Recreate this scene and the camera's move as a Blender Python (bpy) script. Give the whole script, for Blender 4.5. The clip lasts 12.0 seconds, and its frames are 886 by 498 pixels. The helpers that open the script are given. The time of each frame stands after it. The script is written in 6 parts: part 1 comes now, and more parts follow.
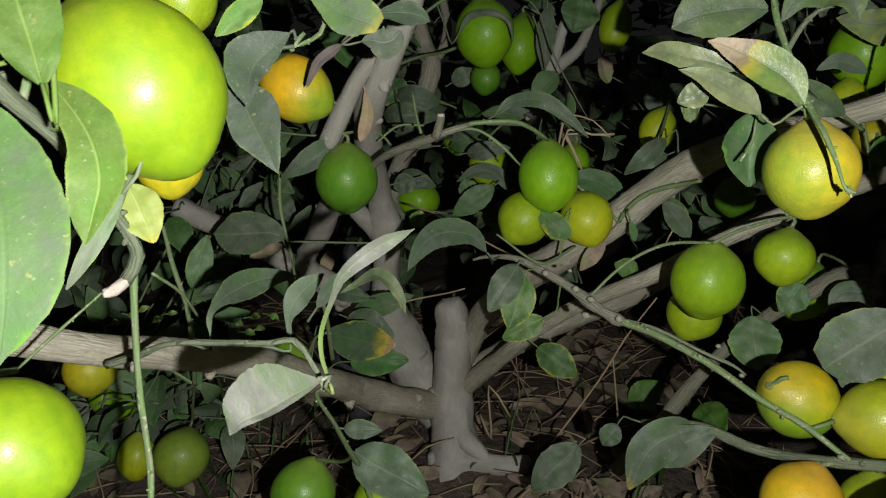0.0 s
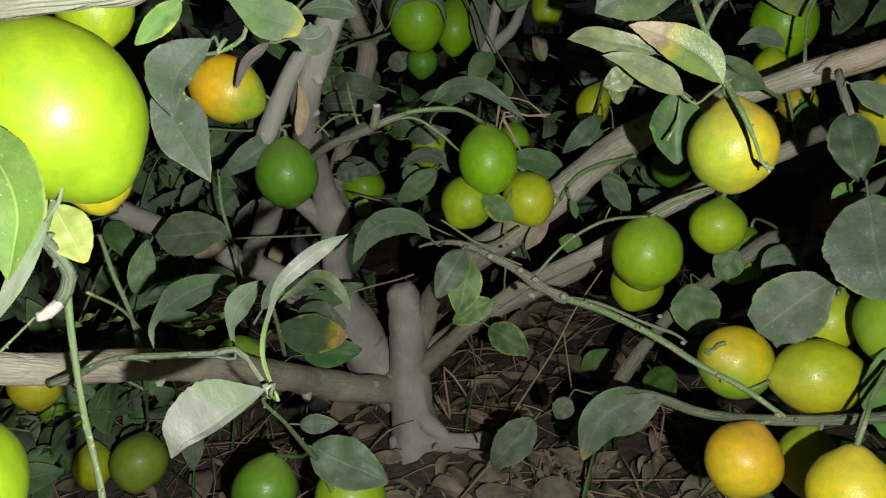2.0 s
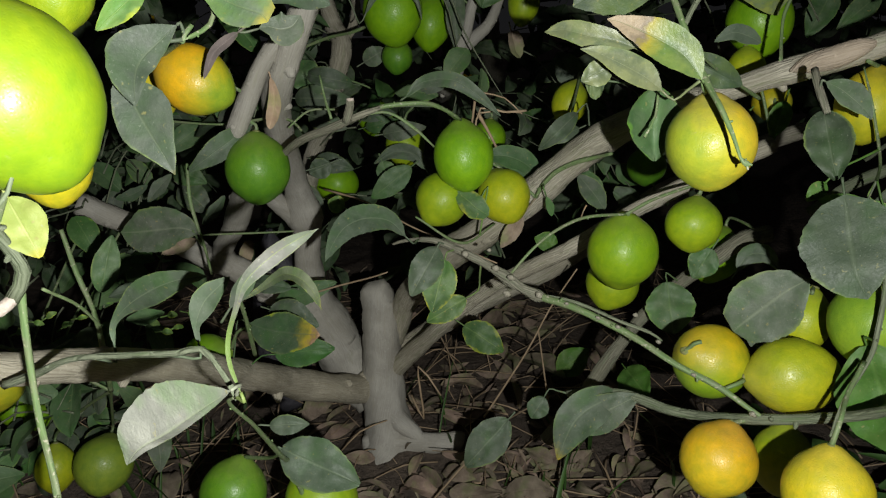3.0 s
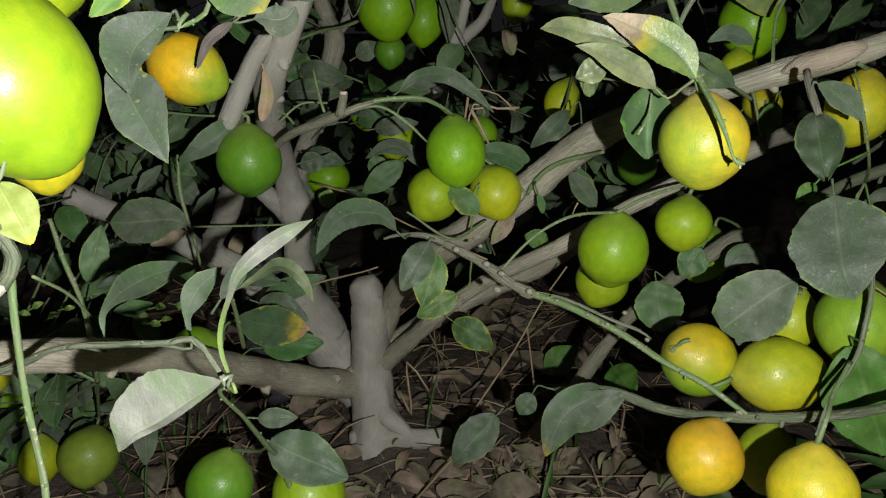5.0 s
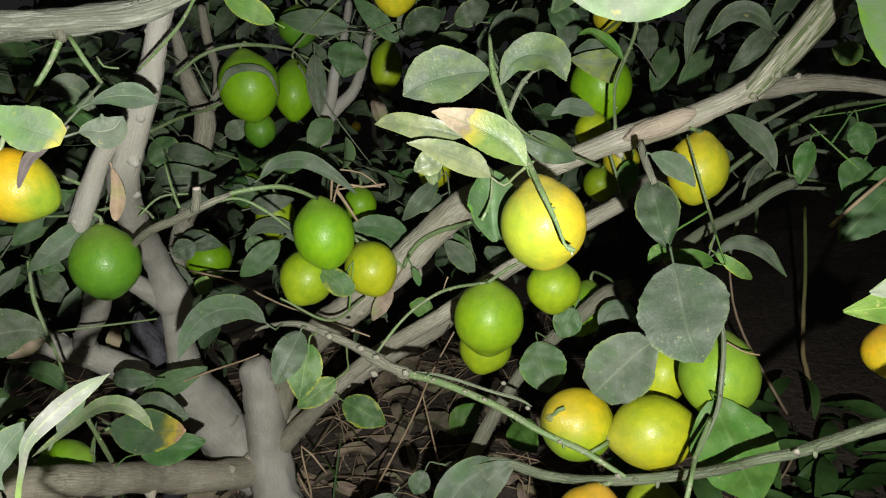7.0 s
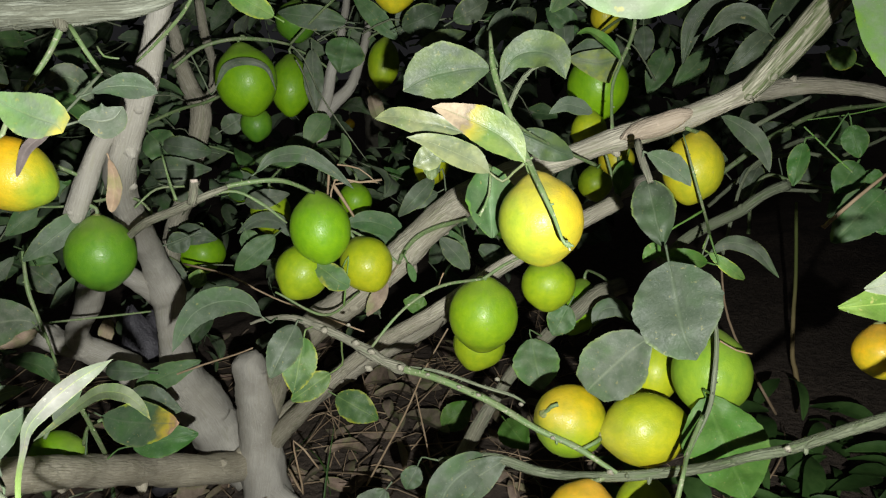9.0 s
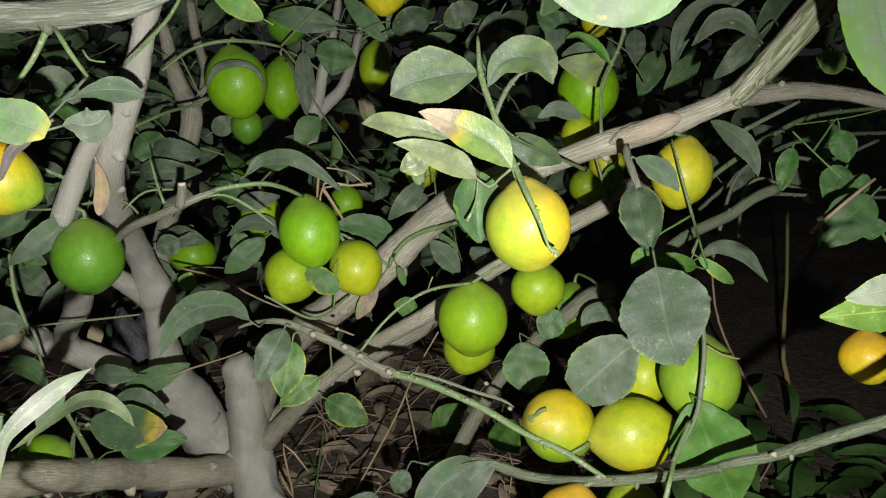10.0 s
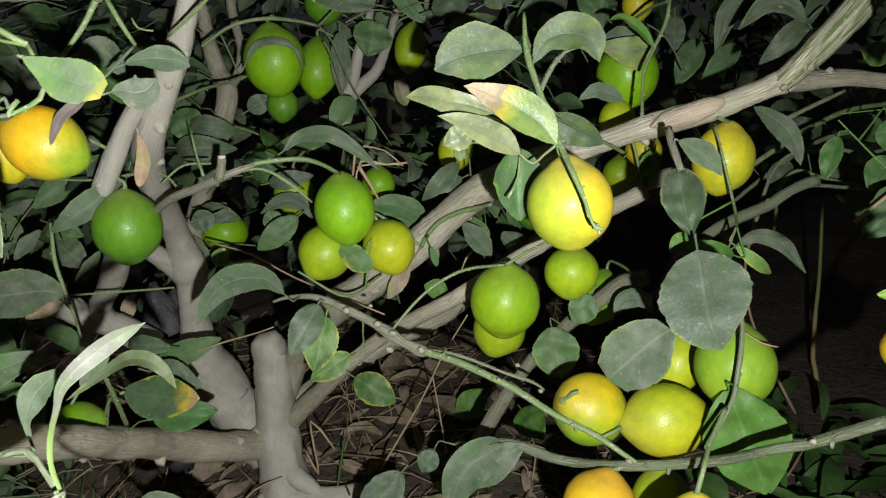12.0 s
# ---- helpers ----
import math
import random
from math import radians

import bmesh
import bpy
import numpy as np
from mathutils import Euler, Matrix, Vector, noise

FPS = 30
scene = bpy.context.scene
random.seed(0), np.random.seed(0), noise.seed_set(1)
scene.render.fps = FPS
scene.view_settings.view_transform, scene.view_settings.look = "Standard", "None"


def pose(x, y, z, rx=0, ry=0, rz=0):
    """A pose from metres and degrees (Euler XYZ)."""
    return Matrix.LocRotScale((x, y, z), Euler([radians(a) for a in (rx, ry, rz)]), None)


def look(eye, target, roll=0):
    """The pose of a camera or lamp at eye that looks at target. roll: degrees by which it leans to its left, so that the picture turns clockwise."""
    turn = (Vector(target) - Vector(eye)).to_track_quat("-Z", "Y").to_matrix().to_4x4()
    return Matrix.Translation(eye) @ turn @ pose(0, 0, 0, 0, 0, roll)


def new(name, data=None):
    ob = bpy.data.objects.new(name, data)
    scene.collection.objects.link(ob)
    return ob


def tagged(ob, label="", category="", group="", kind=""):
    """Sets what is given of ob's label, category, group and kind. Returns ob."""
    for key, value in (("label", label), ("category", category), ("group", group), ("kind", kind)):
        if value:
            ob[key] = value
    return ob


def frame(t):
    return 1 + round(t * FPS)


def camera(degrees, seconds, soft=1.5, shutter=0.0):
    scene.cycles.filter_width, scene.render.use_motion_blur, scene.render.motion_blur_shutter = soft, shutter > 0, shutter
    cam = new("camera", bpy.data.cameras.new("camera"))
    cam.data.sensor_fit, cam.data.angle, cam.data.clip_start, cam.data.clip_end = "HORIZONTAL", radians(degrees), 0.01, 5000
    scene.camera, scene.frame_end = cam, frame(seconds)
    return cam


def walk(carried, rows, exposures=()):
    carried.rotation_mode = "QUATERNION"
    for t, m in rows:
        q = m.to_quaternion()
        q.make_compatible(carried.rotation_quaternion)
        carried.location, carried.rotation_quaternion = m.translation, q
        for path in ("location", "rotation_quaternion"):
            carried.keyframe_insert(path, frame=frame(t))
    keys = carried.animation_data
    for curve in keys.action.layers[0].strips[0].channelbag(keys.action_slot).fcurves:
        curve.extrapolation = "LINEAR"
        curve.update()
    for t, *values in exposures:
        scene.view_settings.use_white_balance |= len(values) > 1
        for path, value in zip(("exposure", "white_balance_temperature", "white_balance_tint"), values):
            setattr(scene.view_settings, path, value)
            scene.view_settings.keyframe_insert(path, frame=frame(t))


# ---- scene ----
cam = camera(63.12, 12.0, soft=1.2, shutter=0.6)
PATH = [
    (0, (0.0000, 0.0000, 0.6000), (0.0000, 0.9660, 0.3415), 0.00),
    (0.5, (0.0047, 0.0034, 0.6043), (0.0137, 0.9672, 0.3378), -1.46),
    (1, (-0.0015, -0.0146, 0.6156), (0.0310, 0.9416, 0.3247), -3.23),
    (1.5, (0.0077, -0.0079, 0.6163), (0.0521, 0.9482, 0.3266), -2.96),
    (2, (0.0093, -0.0029, 0.6114), (0.0712, 0.9520, 0.3210), -2.63),
    (2.5, (0.0094, -0.0006, 0.6099), (0.0917, 0.9523, 0.3181), -2.17),
    (3, (0.0101, 0.0073, 0.6070), (0.1070, 0.9583, 0.3135), -1.77),
    (5, (0.0073, 0.0069, 0.6051), (0.1201, 0.9551, 0.3080), -0.62),
    (5.5, (0.0340, 0.0161, 0.6164), (0.1916, 0.9609, 0.3291), -0.90),
    (6, (0.0390, 0.0217, 0.6176), (0.2409, 0.9636, 0.3494), -0.93),
    (6.5, (0.0556, 0.0196, 0.6321), (0.2819, 0.9606, 0.3805), -2.41),
    (7, (0.0555, 0.0139, 0.6355), (0.2841, 0.9564, 0.3916), -3.99),
    (9, (0.0503, 0.0116, 0.6333), (0.2903, 0.9509, 0.3880), -2.99),
    (9.5, (0.0548, 0.0126, 0.6346), (0.3012, 0.9502, 0.3894), -2.56),
    (10, (0.0560, 0.0120, 0.6360), (0.3030, 0.9495, 0.3909), -2.79),
    (10.5, (0.0569, 0.0125, 0.6358), (0.2969, 0.9517, 0.3903), -3.10),
    (11, (0.0615, 0.0155, 0.6353), (0.2971, 0.9553, 0.3880), -3.08),
    (11.5, (0.0515, 0.0155, 0.6305), (0.2799, 0.9559, 0.3784), -2.52),
    (12, (0.0432, 0.0129, 0.6263), (0.2599, 0.9550, 0.3704), -1.55),
]
walk(cam, [(t, look(eye, target, roll)) for t, eye, target, roll in PATH], exposures=[(0, -0.47), (1, -0.38), (3, -0.30), (5, -0.25), (5.5, -0.12), (6, 0.32), (12, 0.36)])

# ---- night sky and the phone's light ----
world = bpy.data.worlds.new("night")
scene.world = world
world.use_nodes = True
world.node_tree.nodes["Background"].inputs[0].default_value = (0.42, 0.42, 0.45, 1)
world.node_tree.nodes["Background"].inputs[1].default_value = 0.024

lamp = bpy.data.lights.new("phone_light", "SPOT")
lamp.spot_size, lamp.spot_blend = radians(155), 1.0
lamp.energy, lamp.color, lamp.shadow_soft_size = 28.6, (0.99, 1.0, 0.955), 0.004
new("phone_light", lamp).matrix_basis = pose(0.062, -0.080, 0.600, 67, 0, 9)

# ---- materials ----
class Nodes:
    """Short hand for building one node material."""

    def __init__(self, name):
        self.mat = bpy.data.materials.new(name)
        self.mat.use_nodes = True
        self.tree = self.mat.node_tree
        self.bsdf = self.tree.nodes["Principled BSDF"]

    def node(self, kind, **inputs):
        n = self.tree.nodes.new(kind)
        for key, value in inputs.items():
            self.plug(value, n.inputs[int(key[1:]) if key[0] == "i" and key[1:].isdigit() else key])
        return n

    def plug(self, value, socket):
        if isinstance(value, bpy.types.NodeSocket):
            self.tree.links.new(value, socket)
        else:
            socket.default_value = (*value, 1) if isinstance(value, tuple) and len(value) == 3 and socket.type == "RGBA" else value

    def math(self, op, a, b=0.0, c=0.0, clamp=False):
        n = self.node("ShaderNodeMath", i0=a, i1=b, i2=c)
        n.operation, n.use_clamp = op, clamp
        return n.outputs[0]

    def ramp(self, value, lo, hi, a=0.0, b=1.0):
        n = self.node("ShaderNodeMapRange", i0=value, i1=lo, i2=hi, i3=a, i4=b)
        return n.outputs[0]

    def mix(self, fac, a, b, how="MIX"):
        n = self.node("ShaderNodeMix")
        n.data_type, n.blend_type = "RGBA", how
        self.plug(fac, n.inputs[0])
        self.plug(a, n.inputs[6])
        self.plug(b, n.inputs[7])
        return n.outputs[2]

    def noise(self, vector, scale, detail=4.0, rough=0.55):
        n = self.node("ShaderNodeTexNoise", Vector=vector, Scale=scale, Detail=detail, Roughness=rough)
        return n.outputs[0]

    def coords(self, kind):
        return self.node("ShaderNodeTexCoord").outputs[kind]

    def split(self, vector):
        return self.node("ShaderNodeSeparateXYZ", Vector=vector).outputs

    def stretched(self, vector, scale):
        return self.node("ShaderNodeMapping", Vector=vector, Scale=scale).outputs[0]

    def random(self):
        return self.node("ShaderNodeObjectInfo").outputs["Random"]

    def island(self):
        return self.node("ShaderNodeNewGeometry").outputs["Random Per Island"]

    def done(self, color, rough, height=None, strength=0.3, distance=0.001, spec=0.5):
        self.plug(color, self.bsdf.inputs["Base Color"])
        self.plug(rough, self.bsdf.inputs["Roughness"])
        self.plug(spec, self.bsdf.inputs["Specular IOR Level"])
        if height is not None:
            bump = self.node("ShaderNodeBump", Height=height, Strength=strength, Distance=distance)
            self.plug(bump.outputs[0], self.bsdf.inputs["Normal"])
            self.plug(bump.outputs[0], self.bsdf.inputs["Coat Normal"])
        return self.mat


def bark_material(name, dark, light, moss, mossy, rugged=1.0):
    """Grey citrus bark; rugged: how deep and dense its lengthwise cracks are."""
    n = Nodes(name)
    uv, place = n.coords("UV"), n.coords("Object")
    streak = n.noise(n.stretched(uv, (700, 26, 1)), 1.0, 5.0, 0.68)
    patch = n.noise(place, 26.0, 5.0)
    broad = n.noise(place, 9.0, 3.0)
    grain = n.noise(place, 210.0, 4.0, 0.7)
    mean = tuple(0.42 * d + 0.58 * l for d, l in zip(dark, light))
    c = n.mix(min(1.0, 0.30 + 0.55 * rugged), mean, n.mix(n.ramp(streak, 0.32, 0.68), dark, light))
    c = n.mix(n.ramp(patch, 0.44, 0.66, 0.0, 0.60), c, tuple(v * 1.18 for v in light))
    c = n.mix(n.ramp(broad, 0.44, 0.60, 0.0, 0.45), c, tuple(v * f for v, f in zip(mean, (0.80, 0.78, 0.72))))
    c = n.mix(n.ramp(n.noise(n.stretched(uv, (200, 24, 1)), 1.0, 4.0), 0.60 - 0.12 * mossy, 0.70 - 0.12 * mossy, 0.0, min(0.9, mossy)), c, moss)
    c = n.mix(n.ramp(grain, 0.28, 0.46, 0.30, 0.0), c, dark)
    c = n.mix(n.ramp(n.noise(place, 330.0, 2.0), 0.64, 0.72, 0.0, 0.35), c, tuple(v * 1.3 for v in light))
    warp = n.node("ShaderNodeTexNoise", Vector=n.stretched(uv, (150, 60, 1)), Scale=1.0, Detail=3.0).outputs[1]
    bent = n.node("ShaderNodeVectorMath", i0=n.stretched(uv, (420, 34, 1)), i1=warp)
    cells = n.node("ShaderNodeTexVoronoi", Vector=bent.outputs[0], Scale=1.0)
    cells.feature = "DISTANCE_TO_EDGE"
    crack = n.math("MULTIPLY", n.ramp(cells.outputs["Distance"], 0.02, 0.16, 1.0, 0.0), n.ramp(patch, 0.36, 0.58, 0.15, 1.0))
    c = n.mix(n.math("MULTIPLY", crack, 0.42 * rugged**2), c, tuple(v * 0.55 for v in dark))
    h = n.math("SUBTRACT", n.math("ADD", n.math("MULTIPLY", streak, rugged), n.math("MULTIPLY", grain, 0.4)), n.math("MULTIPLY", crack, 0.6 * rugged))
    return n.done(c, 0.85, h, 0.30 + 0.35 * rugged, 0.0018, 0.2)


def stem_material(name, a, b):
    n = Nodes(name)
    uv, place = n.coords("UV"), n.coords("Object")
    streak = n.noise(n.stretched(uv, (600, 60, 1)), 1.0, 4.0)
    c = n.mix(n.ramp(streak, 0.35, 0.65), a, b)
    c = n.mix(n.ramp(n.noise(place, 90.0, 4.0), 0.45, 0.65, 0.0, 0.5), c, (0.20, 0.19, 0.13))
    c = n.mix(n.ramp(n.noise(place, 420.0, 2.0), 0.60, 0.68, 0.0, 0.7), c, (0.46, 0.43, 0.33))
    return n.done(c, 0.55, streak, 0.5, 0.0008, 0.4)


def leaf_material(name, a, b, vein, edge=None, edge_from=2.0, tip=None, tip_from=2.0, rough=0.52, spec=0.32, loose=False, patch=None, patchy=0.0, foot=None):
    """a, b: the blade's two tones; edge: colour that eats in from the margin; tip: dried colour from the tip on;
    patch: colour of the large uneven patches between rib and margin; foot: colour of the narrow foot."""
    n = Nodes(name)
    u, v, _ = n.split(n.coords("UV"))
    place = n.coords("Object")
    off = n.math("ABSOLUTE", n.math("MULTIPLY_ADD", u, 2.0, -1.0))
    rand = n.island() if loose else n.random()
    blotch = n.noise(place, 70.0, 4.0)
    fine = n.noise(place, 600.0, 3.0)
    c = n.mix(n.ramp(blotch, 0.35, 0.68), a, b)
    cloud = n.noise(place, 170.0, 5.0, 0.7)
    c = n.mix(n.ramp(cloud, 0.50, 0.72, 0.0, 0.32), c, tuple(1.5 * t + 0.01 for t in b))
    c = n.mix(n.ramp(n.math("ADD", off, n.math("MULTIPLY", cloud, 0.25)), 1.0, 1.16), c, n.mix(n.ramp(n.noise(place, 28.0, 2.0), 0.45, 0.62, 0.0, 0.8), c, (0.22, 0.30, 0.07)))
    green = n.noise(place, 38.0, 3.0)
    c = n.mix(n.ramp(green, 0.48, 0.68, 0.0, 0.45), c, (0.62 * b[0], 1.12 * b[1], 0.42 * b[2]))
    spots = n.noise(place, 240.0, 3.0)
    c = n.mix(n.ramp(spots, 0.66, 0.72, 0.0, 0.55), c, (0.30, 0.27, 0.10))
    if patch:
        between = n.math("MULTIPLY", n.ramp(off, 0.10, 0.40), n.ramp(n.noise(place, 60.0, 4.0, 0.65), 0.40, 0.62))
        c = n.mix(n.math("MULTIPLY", between, patchy), c, patch)
    if foot:
        c = n.mix(n.ramp(n.math("ADD", v, n.math("MULTIPLY", cloud, 0.1)), 0.34, 0.52, 0.9, 0.0), c, foot)
    if edge:
        reach = n.math("ADD", off, n.math("MULTIPLY_ADD", n.noise(place, 90.0, 3.0), 1.5, -0.75))
        c = n.mix(n.ramp(reach, edge_from, edge_from + 0.35), c, edge)
    if tip:
        reach = n.math("ADD", v, n.math("MULTIPLY_ADD", n.noise(place, 65.0, 4.0), 0.42, -0.21))
        yellowish = n.mix(0.7, a, (0.55, 0.42, 0.03))
        c = n.mix(n.ramp(reach, tip_from - 0.22, tip_from - 0.04), c, yellowish)
        c = n.mix(n.ramp(reach, tip_from - 0.06, tip_from), c, tuple(0.45 * t for t in tip))
        c = n.mix(n.ramp(reach, tip_from - 0.01, tip_from + 0.05), c, n.mix(n.ramp(cloud, 0.4, 0.6), tip, tuple(0.75 * t for t in tip)))
    side = n.math("PINGPONG", n.math("SUBTRACT", n.math("MULTIPLY", v, 9.0), n.math("MULTIPLY", off, 1.7)), 0.5)
    lateral = n.ramp(side, 0.0, 0.09, 1.0, 0.0)
    mid = n.ramp(off, 0.015, 0.075, 1.0, 0.0)
    veins = n.math("MAXIMUM", mid, n.math("MULTIPLY", lateral, 0.10))
    c = n.mix(n.math("MULTIPLY", veins, 0.42), c, vein)
    c = n.mix(n.ramp(fine, 0.66, 0.72, 0.0, 0.32), c, (0.34, 0.36, 0.30))
    c = n.mix(1.0, c, n.node("ShaderNodeCombineColor", i0=n.ramp(rand, 0, 1, 0.80, 1.22), i1=n.ramp(rand, 0, 1, 0.86, 1.14), i2=n.ramp(rand, 0, 1, 0.8, 1.15)).outputs[0], "MULTIPLY")
    h = n.math("ADD", n.math("MULTIPLY", veins, -0.35), n.math("ADD", n.math("MULTIPLY", blotch, 0.35), n.math("ADD", n.math("MULTIPLY", cloud, 0.6), n.math("MULTIPLY", fine, 0.15))))
    return n.done(c, n.ramp(fine, 0.3, 0.7, rough - 0.07, rough + 0.12), h, 0.45, 0.0016, spec)


def lemon_material(name, a, b, way=(0.0, 0.0, 1.0), at=0.0, soft=0.9, blotchy=0.28, blemish=0.35, pitted=1.0):
    """Peel that goes from a to b along way, over the fruit's own unit ball; b lies on the far side."""
    n = Nodes(name)
    p = n.coords("Object")
    along = n.node("ShaderNodeVectorMath", i0=p, i1=way)
    along.operation = "DOT_PRODUCT"
    blotch = n.noise(p, 1.7, 4.0)
    t = n.math("ADD", along.outputs["Value"], n.math("MULTIPLY_ADD", blotch, 2 * blotchy, -blotchy))
    c = n.mix(n.ramp(t, at - soft, at + soft), a, b)
    pores = n.node("ShaderNodeTexVoronoi", Vector=p, Scale=19.0).outputs["Distance"]
    c = n.mix(n.ramp(pores, 0.0, 0.28, 0.30 * pitted, 0.0), c, tuple(v * 0.7 for v in a))
    scurf = n.noise(p, 5.0, 6.0, 0.7)
    mottle = n.ramp(n.noise(p, 3.2, 5.0, 0.6), 0.33, 0.67, 0.80, 1.14)
    c = n.mix(1.0, c, n.node("ShaderNodeCombineColor", i0=mottle, i1=n.math("MULTIPLY_ADD", mottle, 0.6, 0.4), i2=1.0).outputs[0], "MULTIPLY")
    c = n.mix(n.ramp(scurf, 0.64, 0.74, 0.0, blemish), c, (0.30, 0.27, 0.13))
    height = n.split(p)[2]
    dusty = n.math("ADD", height, n.math("MULTIPLY_ADD", n.noise(p, 2.6, 5.0, 0.65), 1.1, -0.55))
    c = n.mix(n.ramp(dusty, 0.35, 1.0, 0.0, 0.75 * blemish), c, (0.23, 0.19, 0.09))
    tint = n.ramp(n.random(), 0, 1, 0.94, 1.10)
    c = n.mix(1.0, c, n.node("ShaderNodeCombineColor", i0=tint, i1=tint, i2=tint).outputs[0], "MULTIPLY")
    h = n.math("ADD", n.ramp(pores, 0.0, 0.4), n.math("MULTIPLY", n.noise(p, 7.0, 3.0), 1.2))
    n.plug(0.20, n.bsdf.inputs["Coat Weight"])
    n.plug(0.25, n.bsdf.inputs["Coat Roughness"])
    return n.done(c, n.ramp(scurf, 0.35, 0.7, 0.42, 0.60), h, 0.16 * pitted, 0.002, 0.34)


def plain_material(name, a, b, scale, rough, strength=0.5, distance=0.002, loose=False):
    n = Nodes(name)
    p = n.coords("Object")
    grain = n.noise(p, scale, 6.0, 0.65)
    c = n.mix(n.ramp(grain, 0.3, 0.7), a, b)
    if loose:
        shade = n.ramp(n.island(), 0, 1, 0.55, 1.25)
        c = n.mix(1.0, c, n.node("ShaderNodeCombineColor", i0=shade, i1=shade, i2=shade).outputs[0], "MULTIPLY")
    return n.done(c, rough, grain, strength, distance, 0.3)


BARK = bark_material("bark", (0.258, 0.235, 0.178), (0.554, 0.520, 0.420), (0.21, 0.24, 0.13), 0.5)
BARKL = bark_material("furrowed_bark", (0.229, 0.225, 0.150), (0.554, 0.530, 0.410), (0.115, 0.165, 0.055), 1.2)
BARKP = bark_material("pale_bark", (0.258, 0.240, 0.208), (0.468, 0.450, 0.400), (0.28, 0.28, 0.19), 0.3, 0.55)
BARKB = bark_material("brown_bark", (0.239, 0.210, 0.155), (0.573, 0.530, 0.420), (0.32, 0.29, 0.20), 0.3, 0.85)
BARKS = bark_material("smooth_bark", (0.267, 0.248, 0.215), (0.458, 0.440, 0.395), (0.36, 0.33, 0.26), 0.3, 0.52)
BARKG = bark_material("twig_bark", (0.095, 0.120, 0.068), (0.255, 0.280, 0.195), (0.13, 0.19, 0.08), 0.6)
STEM = stem_material("green_stem", (0.10, 0.17, 0.06), (0.19, 0.27, 0.11))
FRESHSTEM = stem_material("fresh_stem", (0.10, 0.26, 0.04), (0.18, 0.36, 0.07))
DRY = stem_material("dry_stem", (0.24, 0.14, 0.07), (0.38, 0.26, 0.14))
BARKM = bark_material("lichen_bark", (0.10, 0.10, 0.07), (0.29, 0.28, 0.215), (0.23, 0.26, 0.17), 0.6)
BARKN = bark_material("mottled_bark", (0.115, 0.122, 0.090), (0.28, 0.290, 0.230), (0.40, 0.42, 0.34), 0.75)
WOUND = bark_material("bare_wood", (0.34, 0.27, 0.20), (0.58, 0.49, 0.39), (0.42, 0.34, 0.26), 0.4)
NODE = plain_material("corky_node", (0.20, 0.19, 0.14), (0.40, 0.37, 0.30), 400.0, 0.85)
PALE = plain_material("pale_wood", (0.42, 0.34, 0.28), (0.64, 0.56, 0.49), 300.0, 0.8)
STRAW = plain_material("straw", (0.26, 0.185, 0.11), (0.44, 0.33, 0.22), 60.0, 0.75, loose=True)
SOIL = plain_material("soil", (0.062, 0.049, 0.040), (0.155, 0.120, 0.094), 60.0, 0.95, 0.8, 0.012)
BAG = plain_material("black_plastic", (0.050, 0.048, 0.056), (0.105, 0.100, 0.115), 40.0, 0.45, 0.8, 0.01)
WEED = plain_material("weed_leaves", (0.035, 0.090, 0.020), (0.075, 0.15, 0.040), 50.0, 0.5, loose=True)
two = Nodes("green_stalk")
above = two.math("ADD", two.split(two.coords("Object"))[2], two.math("MULTIPLY", two.noise(two.coords("Object"), 30.0), 0.06))
STALKG = two.done(two.mix(two.ramp(above, 0.14, 0.24), (0.40, 0.31, 0.15), (0.20, 0.25, 0.07)), 0.7, two.noise(two.coords("Object"), 90.0), 0.4, 0.001, 0.3)
GRASS = plain_material("grass", (0.03, 0.08, 0.015), (0.065, 0.14, 0.028), 50.0, 0.5, loose=True)

